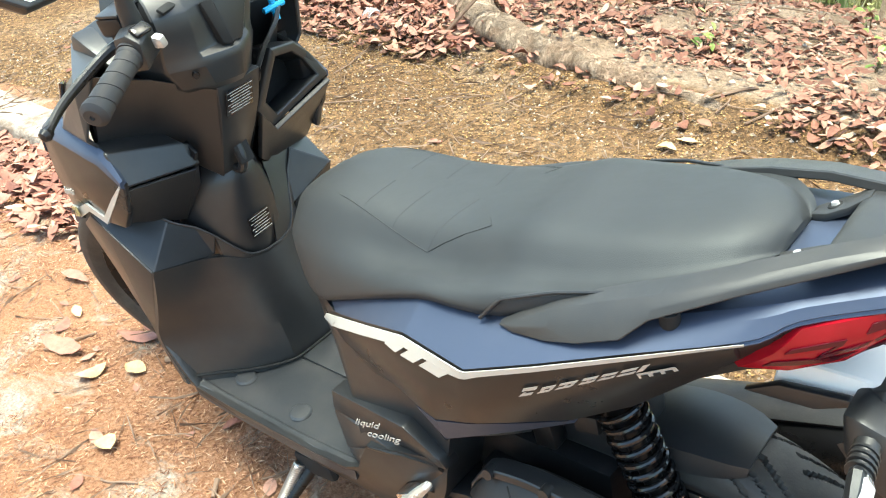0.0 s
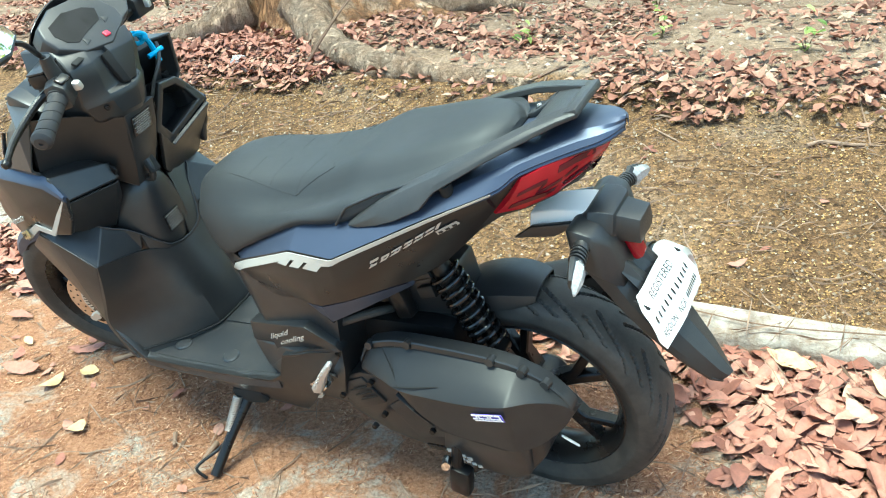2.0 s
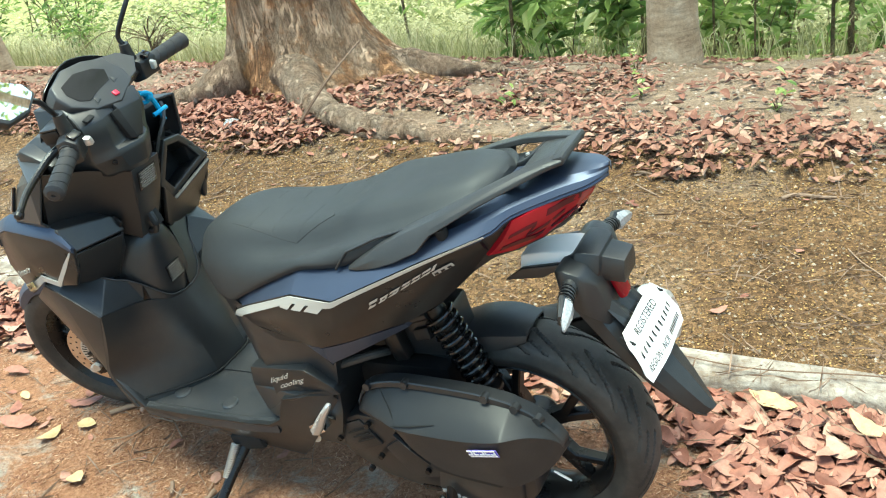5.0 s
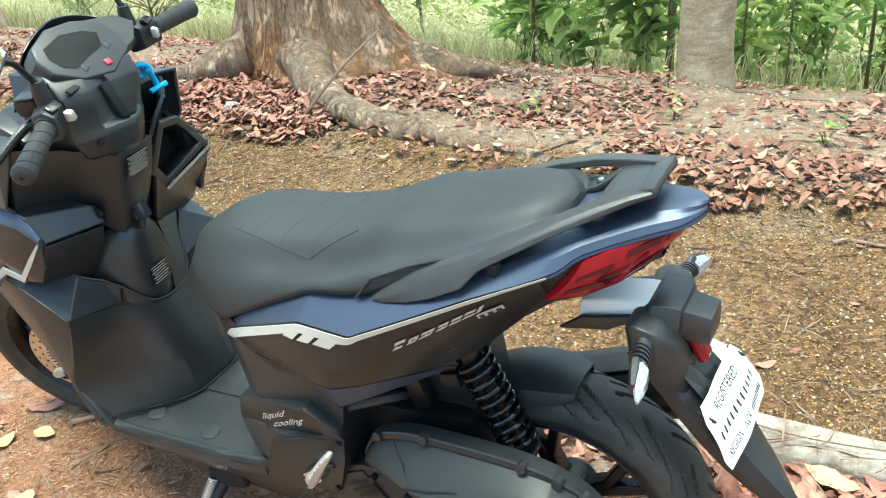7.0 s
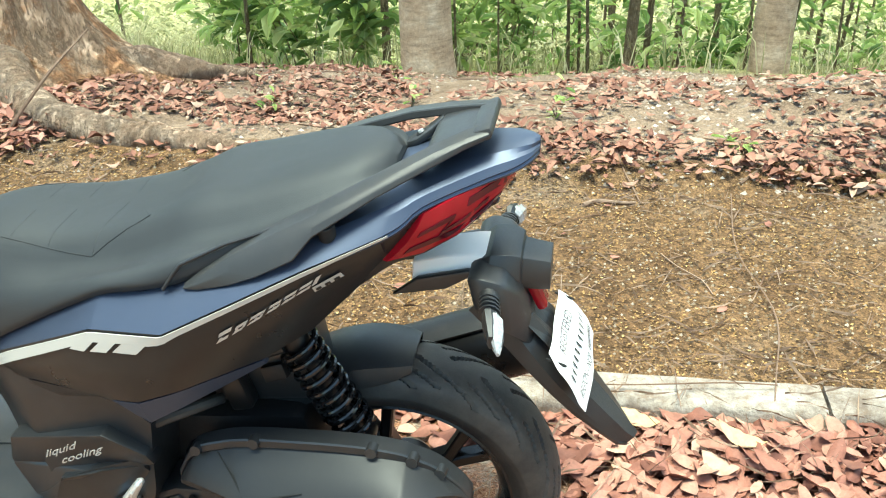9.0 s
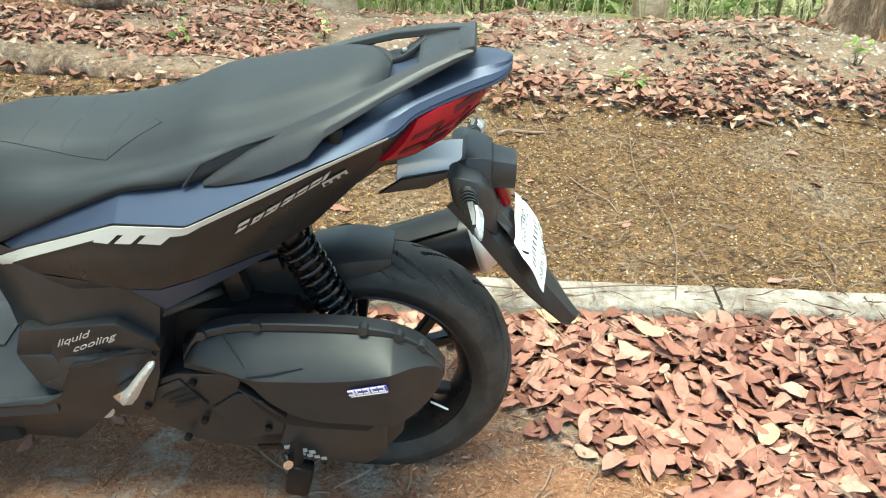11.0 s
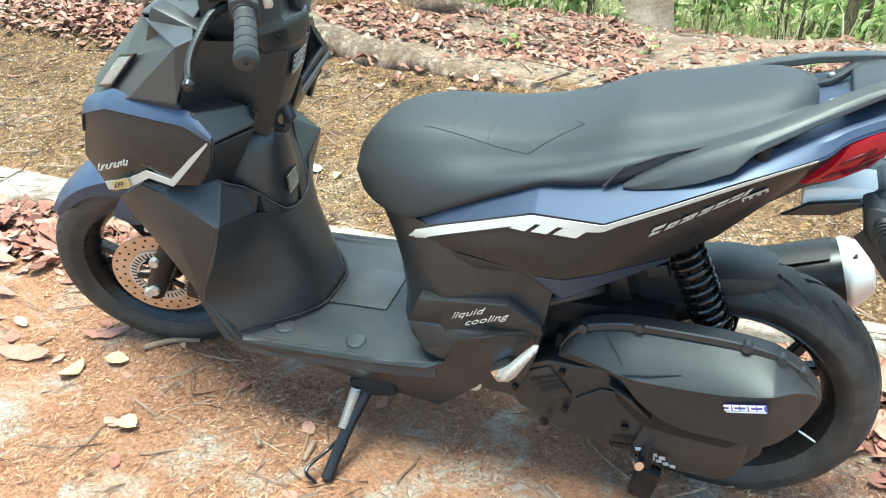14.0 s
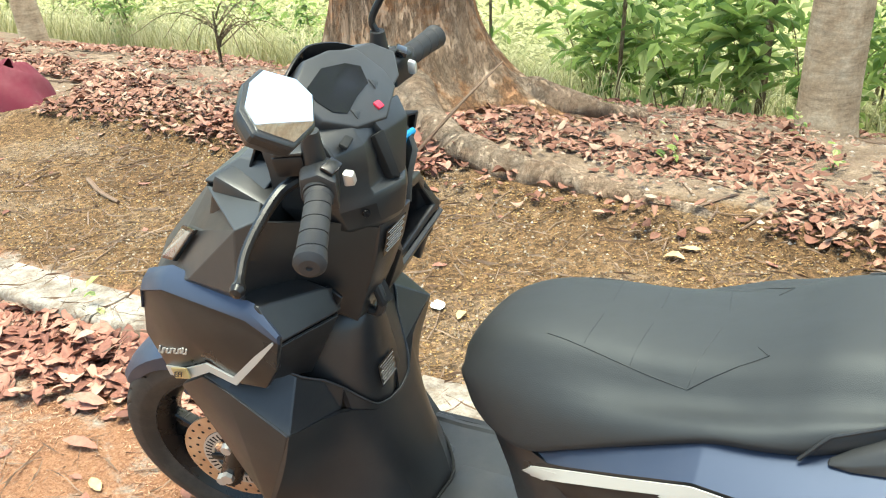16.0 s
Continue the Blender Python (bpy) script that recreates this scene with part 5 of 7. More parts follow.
def build_floor():
    rows = []
    for x, z, w in ((1.050, 0.262, 0.196), (1.012, 0.240, 0.207), (0.95, 0.242, 0.207), (0.85, 0.252, 0.207), (0.75, 0.262, 0.207), (0.66, 0.274, 0.205), (0.60, 0.284, 0.203)):
        rows.append([(x, w, z - 0.004), (x, w - 0.008, z), (x, w - 0.018, z), (x, w - 0.024, z - 0.004), (x, 0, z - 0.004), (x, -w + 0.024, z - 0.004), (x, -w + 0.018, z), (x, -w + 0.008, z), (x, -w, z - 0.004)])
    f = part("footboard", strip(rows, 0.022, (0, 0, -1)), M_FLOOR, scooter, "scuffed dark plastic footboard", angle=20)
    for x, y in ((0.950, 0.140), (0.785, 0.152), (0.950, -0.110), (0.785, -0.150)):
        z = float(np.interp(x, [0.6, 0.66, 0.75, 0.85, 0.95, 1.012], [0.284, 0.274, 0.262, 0.252, 0.242, 0.240])) - 0.004
        part("rubber_stud", lathe([(0.0, 0.020), (0.003, 0.0205), (0.006, 0.017), (0.007, 0.008), (0.007, 0.0)], (x, y, z), (0, 0, 1), 24), M_FLOOR, f)
    part("battery_lid", box((0.83, -0.02, 0.2525), (0.13, 0.13, 0.004), (0, 5.5, 0), 0.0015), M_FLOOR, f)

    def skirt():
        top = [(1.014, 0.208, 0.238), (0.90, 0.209, 0.247), (0.80, 0.209, 0.257), (0.70, 0.208, 0.268), (0.62, 0.207, 0.281), (0.585, 0.206, 0.303), (0.560, 0.203, 0.366), (0.49, 0.197, 0.392), (0.424, 0.190, 0.412)]
        low = [(1.010, 0.202, 0.226), (0.90, 0.194, 0.213), (0.81, 0.186, 0.197), (0.715, 0.165, 0.158), (0.618, 0.140, 0.127), (0.575, 0.155, 0.175), (0.530, 0.176, 0.234), (0.480, 0.187, 0.300), (0.421, 0.188, 0.385)]
        rows = [[t, tuple(np.array(t) * 0.9 + np.array(l) * 0.1 + [0, 0.001, 0]), tuple(np.array(t) * 0.5 + np.array(l) * 0.5 + [0, 0.006, 0]), l] for t, l in zip(top, low)]
        return strip(rows, 0.012, (0, -1, 0), 0.0)
    for k, ob in enumerate(both("side_skirt", skirt, M_BLACK, scooter, "black lower side skirt")):
        s = 1 - 2 * k
        # solid near-black block draws the cutout's shade; the skirt stays uncut
        part("stand_cutout", box((0.742, s * 0.176, 0.172), (0.10, 0.02, 0.045), (0, 16, 0), 0.012), M_HOLE, ob)

    # column under the front of the seat
    rows = []
    for z, xf, yw, xr in ((0.225, 0.715, 0.120, 0.46), (0.285, 0.722, 0.138, 0.44), (0.345, 0.716, 0.142, 0.42), (0.42, 0.726, 0.140, 0.41), (0.49, 0.745, 0.136, 0.40), (0.535, 0.765, 0.130, 0.40), (0.562, 0.782, 0.118, 0.40)):
        rows.append([(xr, yw + 0.045, z), ((xf + xr) / 2 + 0.02, yw + 0.044, z), (xf - 0.085, yw + 0.006, z), (xf - 0.040, yw * 0.83, z), (xf - 0.010, yw * 0.5, z), (xf, 0, z),
                     (xf - 0.010, -yw * 0.5, z), (xf - 0.040, -yw * 0.83, z), (xf - 0.085, -yw - 0.006, z), ((xf + xr) / 2 + 0.02, -yw - 0.044, z), (xr, -yw - 0.045, z)])
    part("centre_cover", loft(rows), M_BLACK, scooter, "black cover under the seat nose", angle=40)

    def cover():
        return slab([(0.668, 0.168, 0.352), (0.640, 0.184, 0.421), (0.470, 0.206, 0.465), (0.412, 0.202, 0.430), (0.405, 0.194, 0.405), (0.490, 0.203, 0.388), (0.556, 0.206, 0.368), (0.585, 0.203, 0.305), (0.630, 0.185, 0.300)], 0.03, 0.004)
    for k, ob in enumerate(both("cooling_cover", cover, M_BLACK, scooter, "black side cover lettered liquid cooling")):
        if k == 0:
            lettering("liquid", (0.570, 0.2065, 0.411), 0.0155, 0.078, ob, M_STRIPE, 28, -6.5)
            lettering("cooling", (0.545, 0.2090, 0.404), 0.0155, 0.094, ob, M_STRIPE, 28, -6.5)

    # folding pillion pegs
    for s in (1, -1):
        rows = [[(x + a, s * (y + b * k), z + a * 0.6) for a, b in ((-w, -0.008), (-w * 0.2, -0.012), (w, -0.008), (w * 0.8, 0.008), (-w * 0.1, 0.014), (-w, 0.006))]
                for x, y, z, w, k in ((0.474, 0.218, 0.312, 0.007, 0.8), (0.464, 0.230, 0.328, 0.010, 1.0), (0.448, 0.236, 0.350, 0.009, 1.0), (0.430, 0.234, 0.380, 0.007, 0.8), (0.412, 0.229, 0.406, 0.005, 0.6), (0.408, 0.228, 0.411, 0.002, 0.3))]
        p = part("foot_peg", soften(loft(rows), 0.001, 1), M_SILVER, scooter, "folded silver pillion foot peg", angle=20)
        part("peg_hinge", box((0.470, s * 0.208, 0.322), (0.035, 0.03, 0.028), (0, 35, 0), 0.004), M_CHROME, p)
        for k in range(5):
            part("peg_tooth", box((0.450 - 0.008 * k, s * 0.2475, 0.352 + 0.012 * k), (0.012, 0.005, 0.003), (0, 55, 0), 0.0005), M_SILVER, p)
        part("peg_mount", slab([(0.530, s * 0.150, 0.285), (0.49, s * 0.190, 0.335), (0.445, s * 0.195, 0.330), (0.45, s * 0.150, 0.262)], 0.04, 0.005), M_ENGINE, p)
    part("eyelet", lathe([(0, 0.010), (0, 0.018), (0.02, 0.018), (0.02, 0.010), (0, 0.010)], (0.540, 0.150, 0.235), (0, 1, 0), 20), M_SILVER, scooter)

    # side stand: pivot, leg and foot pad, with its spring
    lean = Matrix.Rotation(radians(-4.6), 4, "X")
    a = Vector((0.752, 0.150, 0.172))
    foot = Vector((0.790, 0.318, 0.026))
    s = part("side_stand", tube(spline([a, a + (foot - a) * 0.5 + Vector((0.004, 0, 0.004)), foot + Vector((0, 0, 0.008))], 12), [0.016, 0.015, 0.013, 0.0125, 0.012, 0.012, 0.012, 0.012, 0.012, 0.012, 0.012, 0.012], 14), M_METALBLK, scooter, "black side stand with a bright spring")
    part("foot_pad", box(tuple(foot + Vector((-0.010, 0.012, -0.006))), (0.060, 0.030, 0.008), (-4, 0, 20), 0.003), M_METALBLK, s)
    part("pivot_plate", box((0.752, 0.150, 0.176), (0.045, 0.022, 0.055), (0, 10, 0), 0.006), M_METALBLK, s)
    part("pivot_bolt", lathe([(0, 0), (0, 0.011), (0.012, 0.010), (0.012, 0)], (0.752, 0.160, 0.172), (0, 1, -0.2), 6), M_SILVER, s)
    b0, b1 = Vector((0.772, 0.168, 0.186)), Vector((0.786, 0.255, 0.086))
    d = b1 - b0
    p = d.normalized().orthogonal()
    q = d.normalized().cross(p)
    path = [b0 + d * (0.22 + 0.62 * float(t)) + 0.0075 * (math.cos(2 * math.pi * 20 * t) * p + math.sin(2 * math.pi * 20 * t) * q) for t in np.linspace(0, 1, 20 * 10)]
    part("return_spring", tube([b0, b0 + d * 0.1] + path + [b0 + d * 0.92, b1], 0.0018, 6), M_SPRING, s, "zinc return spring")
    arm = spline([b1, b1 + Vector((0.02, 0.02, -0.02)), foot + Vector((0.035, 0.012, 0.035)), foot + Vector((0.018, 0.012, 0.004))], 14)
    part("kick_arm", tube(arm, 0.004, 8), M_METALBLK, s)


def lettering(text, at, size, width, parent, material=None, rise=13, turn=0.0):
    """Flat letters on a face that looks along +y, reading towards the rear."""
    cu = bpy.data.curves.new("lettering", "FONT")
    cu.body, cu.size, cu.extrude, cu.shear = text, size, 0.0006, 0.6
    tmp = bpy.data.objects.new("tmp", cu)
    me = bpy.data.meshes.new_from_object(tmp)
    bpy.data.objects.remove(tmp)
    xs = [v.co.x for v in me.vertices]
    k = width / (max(xs) - min(xs))
    me.transform(Matrix.Diagonal((k, 1, 1, 1)))
    me.transform(Matrix.Translation(at) @ Matrix.Rotation(radians(turn), 4, "Z") @ Matrix.Rotation(radians(rise), 4, "Y") @ Matrix.Rotation(radians(180), 4, "Z") @ Matrix.Rotation(radians(90), 4, "X"))
    me.materials.append(material or M_WHITE)
    ob = new("lettering", me)
    ob.parent = parent
    return ob


def shell(verts, faces, thick=0.008, bevel=0.0015):
    """Folded sheet of flat facets with a thickness."""
    bm = bmesh.new()
    vs = [bm.verts.new(v) for v in verts]
    for f in faces:
        bm.faces.new([vs[i] for i in f])
    bmesh.ops.recalc_face_normals(bm, faces=bm.faces)
    bmesh.ops.solidify(bm, geom=bm.faces[:], thickness=thick)
    bmesh.ops.recalc_face_normals(bm, faces=bm.faces)
    if bevel:
        soften(bm, bevel, 2, 12)
    return bm


def build_front():
    # lower leg shield: inner wall in front of the rider's feet
    def sec(z, xc, x6, x12, x17, x21):
        half = spline([(x21, 0.212), (x17, 0.172), (x12, 0.122), (x6, 0.060), (xc, 0.0)], 13)
        return [(x, y, z) for x, y in half] + [(x, -y, z) for x, y in reversed(half[:-1])]
    S = spline([(0.236, 0.897, 0.901, 0.945, 0.998, 1.034), (0.285, 0.906, 0.912, 0.960, 1.018, 1.060), (0.335, 0.920, 0.928, 0.980, 1.036, 1.076), (0.40, 0.944, 0.954, 0.996, 1.028, 1.050),
                (0.46, 0.966, 0.974, 1.004, 1.016, 1.028), (0.517, 0.996, 0.998, 1.002, 1.006, 1.012)], 18)
    SZ = [q[0] for q in S]

    def wall_x(y, z):
        return float(np.interp(abs(y), [0.0, 0.060, 0.122, 0.172, 0.212], [np.interp(z, SZ, [q[k] for q in S]) for k in range(1, 6)]))

    def trim_low(y):
        return float(np.interp(abs(y), [0.0, 0.05, 0.095, 0.209], [0.446, 0.453, 0.478, 0.508]))
    ys = [0.212, 0.209, 0.180, 0.150, 0.120, 0.100, 0.092, 0.075, 0.055, 0.035, 0.015]
    ys = ys + [-y for y in reversed(ys)]
    rows = []
    for k in range(19):
        u = k / 18
        row = []
        for y in ys:
            z = 0.236 + (trim_low(y) - 0.236) * u
            row.append((wall_x(y, z) + 0.006 * max(0, 1 - abs(abs(y) - 0.096) / 0.05) * -1 * u, y, z))
        rows.append(row)
    part("lower_leg_shield", strip(rows, 0.012, (1, 0, 0)), M_BLACK, scooter, "satin black lower leg shield", angle=24)

    # sloping ledge above it, with a trim line that dips to a V
    T = [Vector(p) for p in spline([(1.000, 0.088, 0.514), (0.978, 0.066, 0.482), (0.968, 0.045, 0.462), (0.964, 0.015, 0.454)], 10)]
    T = T + [Vector((p.x, -p.y, p.z)) for p in reversed(T)]
    rows = [[(wall_x(p.y, trim_low(p.y)), p.y, trim_low(p.y) - 0.001), tuple(p)] for p in T]
    led = part("shield_ledge", strip(rows, 0.010, (1, 0, -0.3)), M_BLACK, scooter, angle=22)
    K = [(1.015, 0.211, 0.507), (1.118, 0.217, 0.565), (1.095, 0.170, 0.602), (1.045, 0.142, 0.562), (1.020, 0.108, 0.536), (1.000, 0.088, 0.514), (1.004, 0.096, 0.478), (1.165, 0.212, 0.575), (1.150, 0.176, 0.606)]
    for s_ in (1, -1):
        part("ledge_facet", shell([(x, s_ * y, z) for x, y, z in K], [(0, 1, 2, 3), (0, 3, 4, 6), (4, 5, 6), (1, 7, 8, 2)], 0.006, 0.002), M_BLACK, led, angle=12)
    rail = [Vector(p) for p in spline([(1.095, 0.170, 0.603), (1.045, 0.142, 0.563), (1.020, 0.108, 0.537)], 8)] + T[:10]
    rail = rail + [Vector((p.x, -p.y, p.z)) for p in reversed(rail)]
    part("trim_line", tube([tuple(p) for p in rail], 0.0022, 8), M_BLACK2, led)
    part("floor_trim", tube([(x - 0.003, y, 0.250) for x, y, z in sec(0.250, *[float(np.interp(0.250, SZ, [q[k] for q in S])) for k in range(1, 6)])], 0.0028, 8), M_HOLE, led)

    lo_ = [(0.964, -0.010, 0.454), (0.968, -0.045, 0.462), (0.978, -0.066, 0.482), (1.000, -0.088, 0.514), (1.020, -0.108, 0.536), (1.045, -0.142, 0.562), (1.095, -0.170, 0.602)]
    up_ = [(0.972, -0.020, 0.500), (0.985, -0.042, 0.530), (1.005, -0.052, 0.570), (1.025, -0.060, 0.600), (1.045, -0.080, 0.620), (1.070, -0.110, 0.630), (1.090, -0.160, 0.630)]
    part("shield_infill", strip([[a, b] for a, b in zip(lo_, up_)], 0.006, (1, 0, -0.2)), M_BLACK, led, angle=30)

    def outer():
        return slab([(1.016, 0.214, 0.507), (1.116, 0.219, 0.564), (1.165, 0.214, 0.574), (1.240, 0.196, 0.520), (1.175, 0.200, 0.440), (1.105, 0.206, 0.350), (1.084, 0.212, 0.332)], 0.03, 0.004)
    both("shield_side", outer, M_BLACK, scooter)

    def shield_skirt():
        return slab([(1.084, 0.212, 0.332), (1.105, 0.206, 0.345), (1.040, 0.206, 0.228), (1.010, 0.209, 0.236), (1.030, 0.211, 0.262)], 0.02, 0.003)
    both("shield_foot", shield_skirt, M_BLACK, scooter)
    both("shield_screw", lambda: lathe([(0, 0), (0.003, 0.0), (0.003, 0.006), (0, 0.007)], (1.034, 0.180, 0.272), (-1, 0, 0), 12), M_METALBLK, scooter)

    # front side cowl: dark face, blue upper edge
    def face():
        return slab([(0.990, 0.222, 0.696), (1.040, 0.222, 0.716), (1.205, 0.212, 0.718), (1.272, 0.196, 0.690), (1.306, 0.184, 0.596), (1.250, 0.196, 0.527), (1.190, 0.208, 0.565), (1.136, 0.214, 0.600), (1.088, 0.219, 0.588), (1.030, 0.222, 0.600), (1.004, 0.222, 0.640)], 0.012, 0.004,
                    (1.16, 0.224, 0.650))

    for k, ob in enumerate(both("front_side_cowl", face, M_DARK, scooter, "charcoal front side cowl with silver flash")):
        s = 1 - 2 * k
        mk = lambda bm: flipped(bm) if s < 0 else bm

        def band():
            top = [(0.990, 0.219, 0.703), (1.030, 0.213, 0.740), (1.205, 0.184, 0.744), (1.276, 0.170, 0.714), (1.300, 0.160, 0.675)]
            low = [(0.990, 0.225, 0.692), (1.042, 0.225, 0.716), (1.205, 0.215, 0.719), (1.272, 0.199, 0.692), (1.286, 0.194, 0.655)]
            return strip([[a, tuple((np.array(a) + np.array(b)) / 2 + [0, 0.003, 0.003]), b] for a, b in zip(top, low)], 0.008, (0, -0.7, -0.7), 0.0)
        part("blue_edge", mk(band()), M_BLUE, ob, "matte navy upper edge")

        def flash():
            pts = [(1.262, 0.545), (1.200, 0.570), (1.140, 0.606), (1.090, 0.597), (1.040, 0.650), (1.000, 0.690)]
            wide = [0.016, 0.017, 0.014, 0.013, 0.011, 0.004]
            return strip([[(x, 0.2236 - 0.29 * max(0, x - 1.17), z + w * 0.4), (x - w * 0.3, 0.2236 - 0.29 * max(0, x - 1.17), z - w * 0.6)] for (x, z), w in zip(pts, wide)], 0.004, (0, -1, 0))
        part("flash_decal", mk(flash()), M_STRIPE, ob, "silver flash decal")
        part("gold_decal", mk(strip([[(1.238, 0.2085, 0.562), (1.230, 0.2100, 0.546)], [(1.186, 0.2240, 0.588), (1.180, 0.2250, 0.572)]], 0.003, (0, -1, 0))), M_GOLD, ob, "small gold decal")
        if s > 0:
            lettering("EFI", (1.226, 0.2160, 0.555), 0.013, 0.036, ob, M_BLACK, 24, -13)
        for j in range(7):
            tall = 0.016 if j == 0 else (0.013 if j == 6 else 0.009)
            for dx in ((-0.0034, 0.0034) if j not in (5,) else (0.0,)):
                part("letter_shape", mk(box((1.266 - 0.0135 * j + dx, 0.2236 - 0.29 * max(0.0, 0.100 - 0.0135 * j), 0.5795 + 0.0062 * j + 0.2 * (tall - 0.011)), (0.0028, 0.002, tall), (0, -24, 0), 0.0004)), M_STRIPE, ob)
            part("letter_shape", mk(box((1.266 - 0.0135 * j, 0.2238 - 0.29 * max(0.0, 0.100 - 0.0135 * j), 0.5795 + 0.0062 * j + (0.004 if j % 2 else -0.004)), (0.009, 0.002, 0.0022), (0, 24, 0), 0.0004)), M_STRIPE, ob)

    # headlamp cowl: flat facets folded along creases
    P = [(1.135, 0.155, 0.872), (1.045, 0.142, 0.868), (1.004, 0.204, 0.868), (1.030, 0.223, 0.857), (1.044, 0.227, 0.758), (1.157, 0.206, 0.743), (1.216, 0.160, 0.734), (1.126, 0.188, 0.820), (1.190, 0.150, 0.795),
         (1.264, 0.142, 0.720), (1.195, 0.080, 0.842), (1.205, 0.0, 0.846), (1.335, 0.0, 0.720), (1.322, 0.085, 0.712), (1.290, 0.150, 0.690), (1.140, 0.0, 0.884), (1.240, 0.176, 0.700), (1.052, 0.190, 0.712), (1.160, 0.180, 0.702)]
    F = [(0, 1, 2, 3), (0, 3, 7, 8, 10), (3, 2, 4), (3, 4, 5), (3, 5, 6, 7), (8, 9, 13, 10), (10, 13, 12, 11), (0, 10, 11, 15), (9, 14, 13), (5, 16, 6), (6, 16, 14, 9), (6, 7, 8, 9), (4, 17, 18, 5), (5, 18, 16)]
    U = [(1.140, 0.152, 0.877), (1.045, 0.140, 0.873), (1.030, 0.110, 0.900), (1.098, 0.118, 0.905), (1.120, 0.0, 0.916), (1.030, 0.0, 0.912), (1.150, 0.0, 0.888)]
    for s_ in (1, -1):
        cowl = part("headlamp_cowl", shell([(x, s_ * y, z) for x, y, z in P], F, 0.006, 0.002), M_COWL, scooter, "graphite grey headlamp cowl", angle=8)
        part("upper_cowl", shell([(x, s_ * y, z) for x, y, z in U], [(0, 1, 2, 3), (3, 2, 5, 4), (0, 3, 4, 6)], 0.006, 0.002), M_COWL, cowl, angle=8)
        part("cowl_core", box((1.085, s_ * 0.085, 0.820), (0.10, 0.16, 0.13), (0, -20, 0), 0.01), M_BLACK, cowl)
        rim_ = [Vector(P[k]) for k in (6, 7, 8, 9)]
        cen = sum(rim_, Vector()) / 4
        out = (rim_[1] - rim_[3]).cross(rim_[2] - rim_[0]).normalized()
        out = out if out.y > 0 else -out
        part("lamp_surround", shell([((p + out * 0.003).x, s_ * (p + out * 0.003).y, (p + out * 0.003).z) for p in rim_], [(0, 1, 2, 3)], 0.008, 0.002), M_GLOSS, cowl)
        glass = [cen + (p - cen) * 0.84 + out * 0.006 for p in rim_]
        gl = part("headlamp", shell([(p.x, s_ * p.y, p.z) for p in glass], [(0, 1, 2, 3)], 0.006, 0.002), M_HEADLAMP, cowl, "clear faceted headlamp")
        for k in range(4):
            a, b = glass[0].lerp(glass[1], 0.16 + 0.2 * k), glass[3].lerp(glass[2], 0.16 + 0.2 * k)
            part("lens_rib", tube([tuple(Vector((q.x, s_ * q.y, q.z)) + Vector((out.x, s_ * out.y, out.z)) * 0.0012) for q in (a.lerp(b, 0.12), a.lerp(b, 0.88))], 0.0022, 6), M_CLEAR, gl)

    # inner panel: narrow centre face with labels, walls slanting forward on both sides
    def wall():
        top = [(0.919, 0.060, 0.802), (0.938, 0.098, 0.822), (0.952, 0.142, 0.846), (0.985, 0.180, 0.856), (1.010, 0.200, 0.862)]
        mid = [(0.951, 0.053, 0.705), (0.985, 0.085, 0.735), (1.012, 0.125, 0.765), (1.028, 0.175, 0.785), (1.036, 0.203, 0.800)]
        low = [(0.988, 0.046, 0.618), (1.034, 0.078, 0.655), (1.055, 0.112, 0.690), (1.064, 0.175, 0.720), (1.058, 0.203, 0.738)]
        return strip([top, mid, low], 0.010, (1, 0, 0))
    part("inner_wall", wall(), M_BLACK, scooter, angle=16)
    part("inner_wall", moved(flipped(wall()), Matrix.Translation((0, 0.033, 0))), M_BLACK, scooter, angle=16)
    face = strip([[(x, 0.017 + w, z), (x - 0.004, 0.017, z), (x + 0.003, 0.017 - w, z)] for z, x, w in ((0.806, 0.916, 0.044), (0.750, 0.931, 0.041), (0.700, 0.951, 0.037), (0.655, 0.972, 0.032), (0.622, 0.986, 0.029))], 0.03, (1, 0, 0), 0.003)
    col = part("centre_panel", face, M_BLACK, scooter, "satin black inner panel with key slot", angle=25)
    # tunnel running down from the hook to the V of the trim
    rows = []
    for z, x, w in ((0.632, 0.985, 0.026), (0.622, 0.980, 0.040), (0.600, 0.977, 0.050), (0.570, 0.974, 0.058), (0.530, 0.971, 0.068), (0.490, 0.967, 0.070), (0.462, 0.965, 0.056), (0.448, 0.966, 0.036)):
        rows.append([(x + 0.085, 0.010 + w + 0.030, z), (x + 0.030, 0.010 + w, z), (x + 0.008, 0.010 + w * 0.65, z), (x, 0.010, z), (x + 0.008, 0.010 - w * 0.65, z), (x + 0.030, 0.010 - w, z), (x + 0.085, 0.010 - w - 0.030, z)])
    part("tunnel", strip(rows, 0.01, (1, 0, 0)), M_BLACK, scooter, angle=50)
    part("inner_back", strip([[(1.095, y, z) for y in np.linspace(0.188, -0.188, 9)] for z in (0.54, 0.62, 0.70, 0.78)], 0.01, (1, 0, 0)), M_BLACK, scooter)
    part("hook", tube(spline([(0.972, 0.020, 0.690), (0.962, 0.020, 0.668), (0.956, 0.022, 0.648), (0.962, 0.024, 0.630), (0.978, 0.024, 0.628)], 16), 0.008, 10), M_BLACK, col, "folding luggage hook")
    part("hook_slot", box((0.9640, 0.017, 0.676), (0.010, 0.030, 0.070), (0, 22, 0), 0.004), M_HOLE, col)
    part("key_slot", lathe([(0, 0), (0.008, 0.0), (0.008, 0.013), (0, 0.015)], (0.945, -0.030, 0.785), (-1, -0.7, 0.1), 16), M_METALBLK, col)
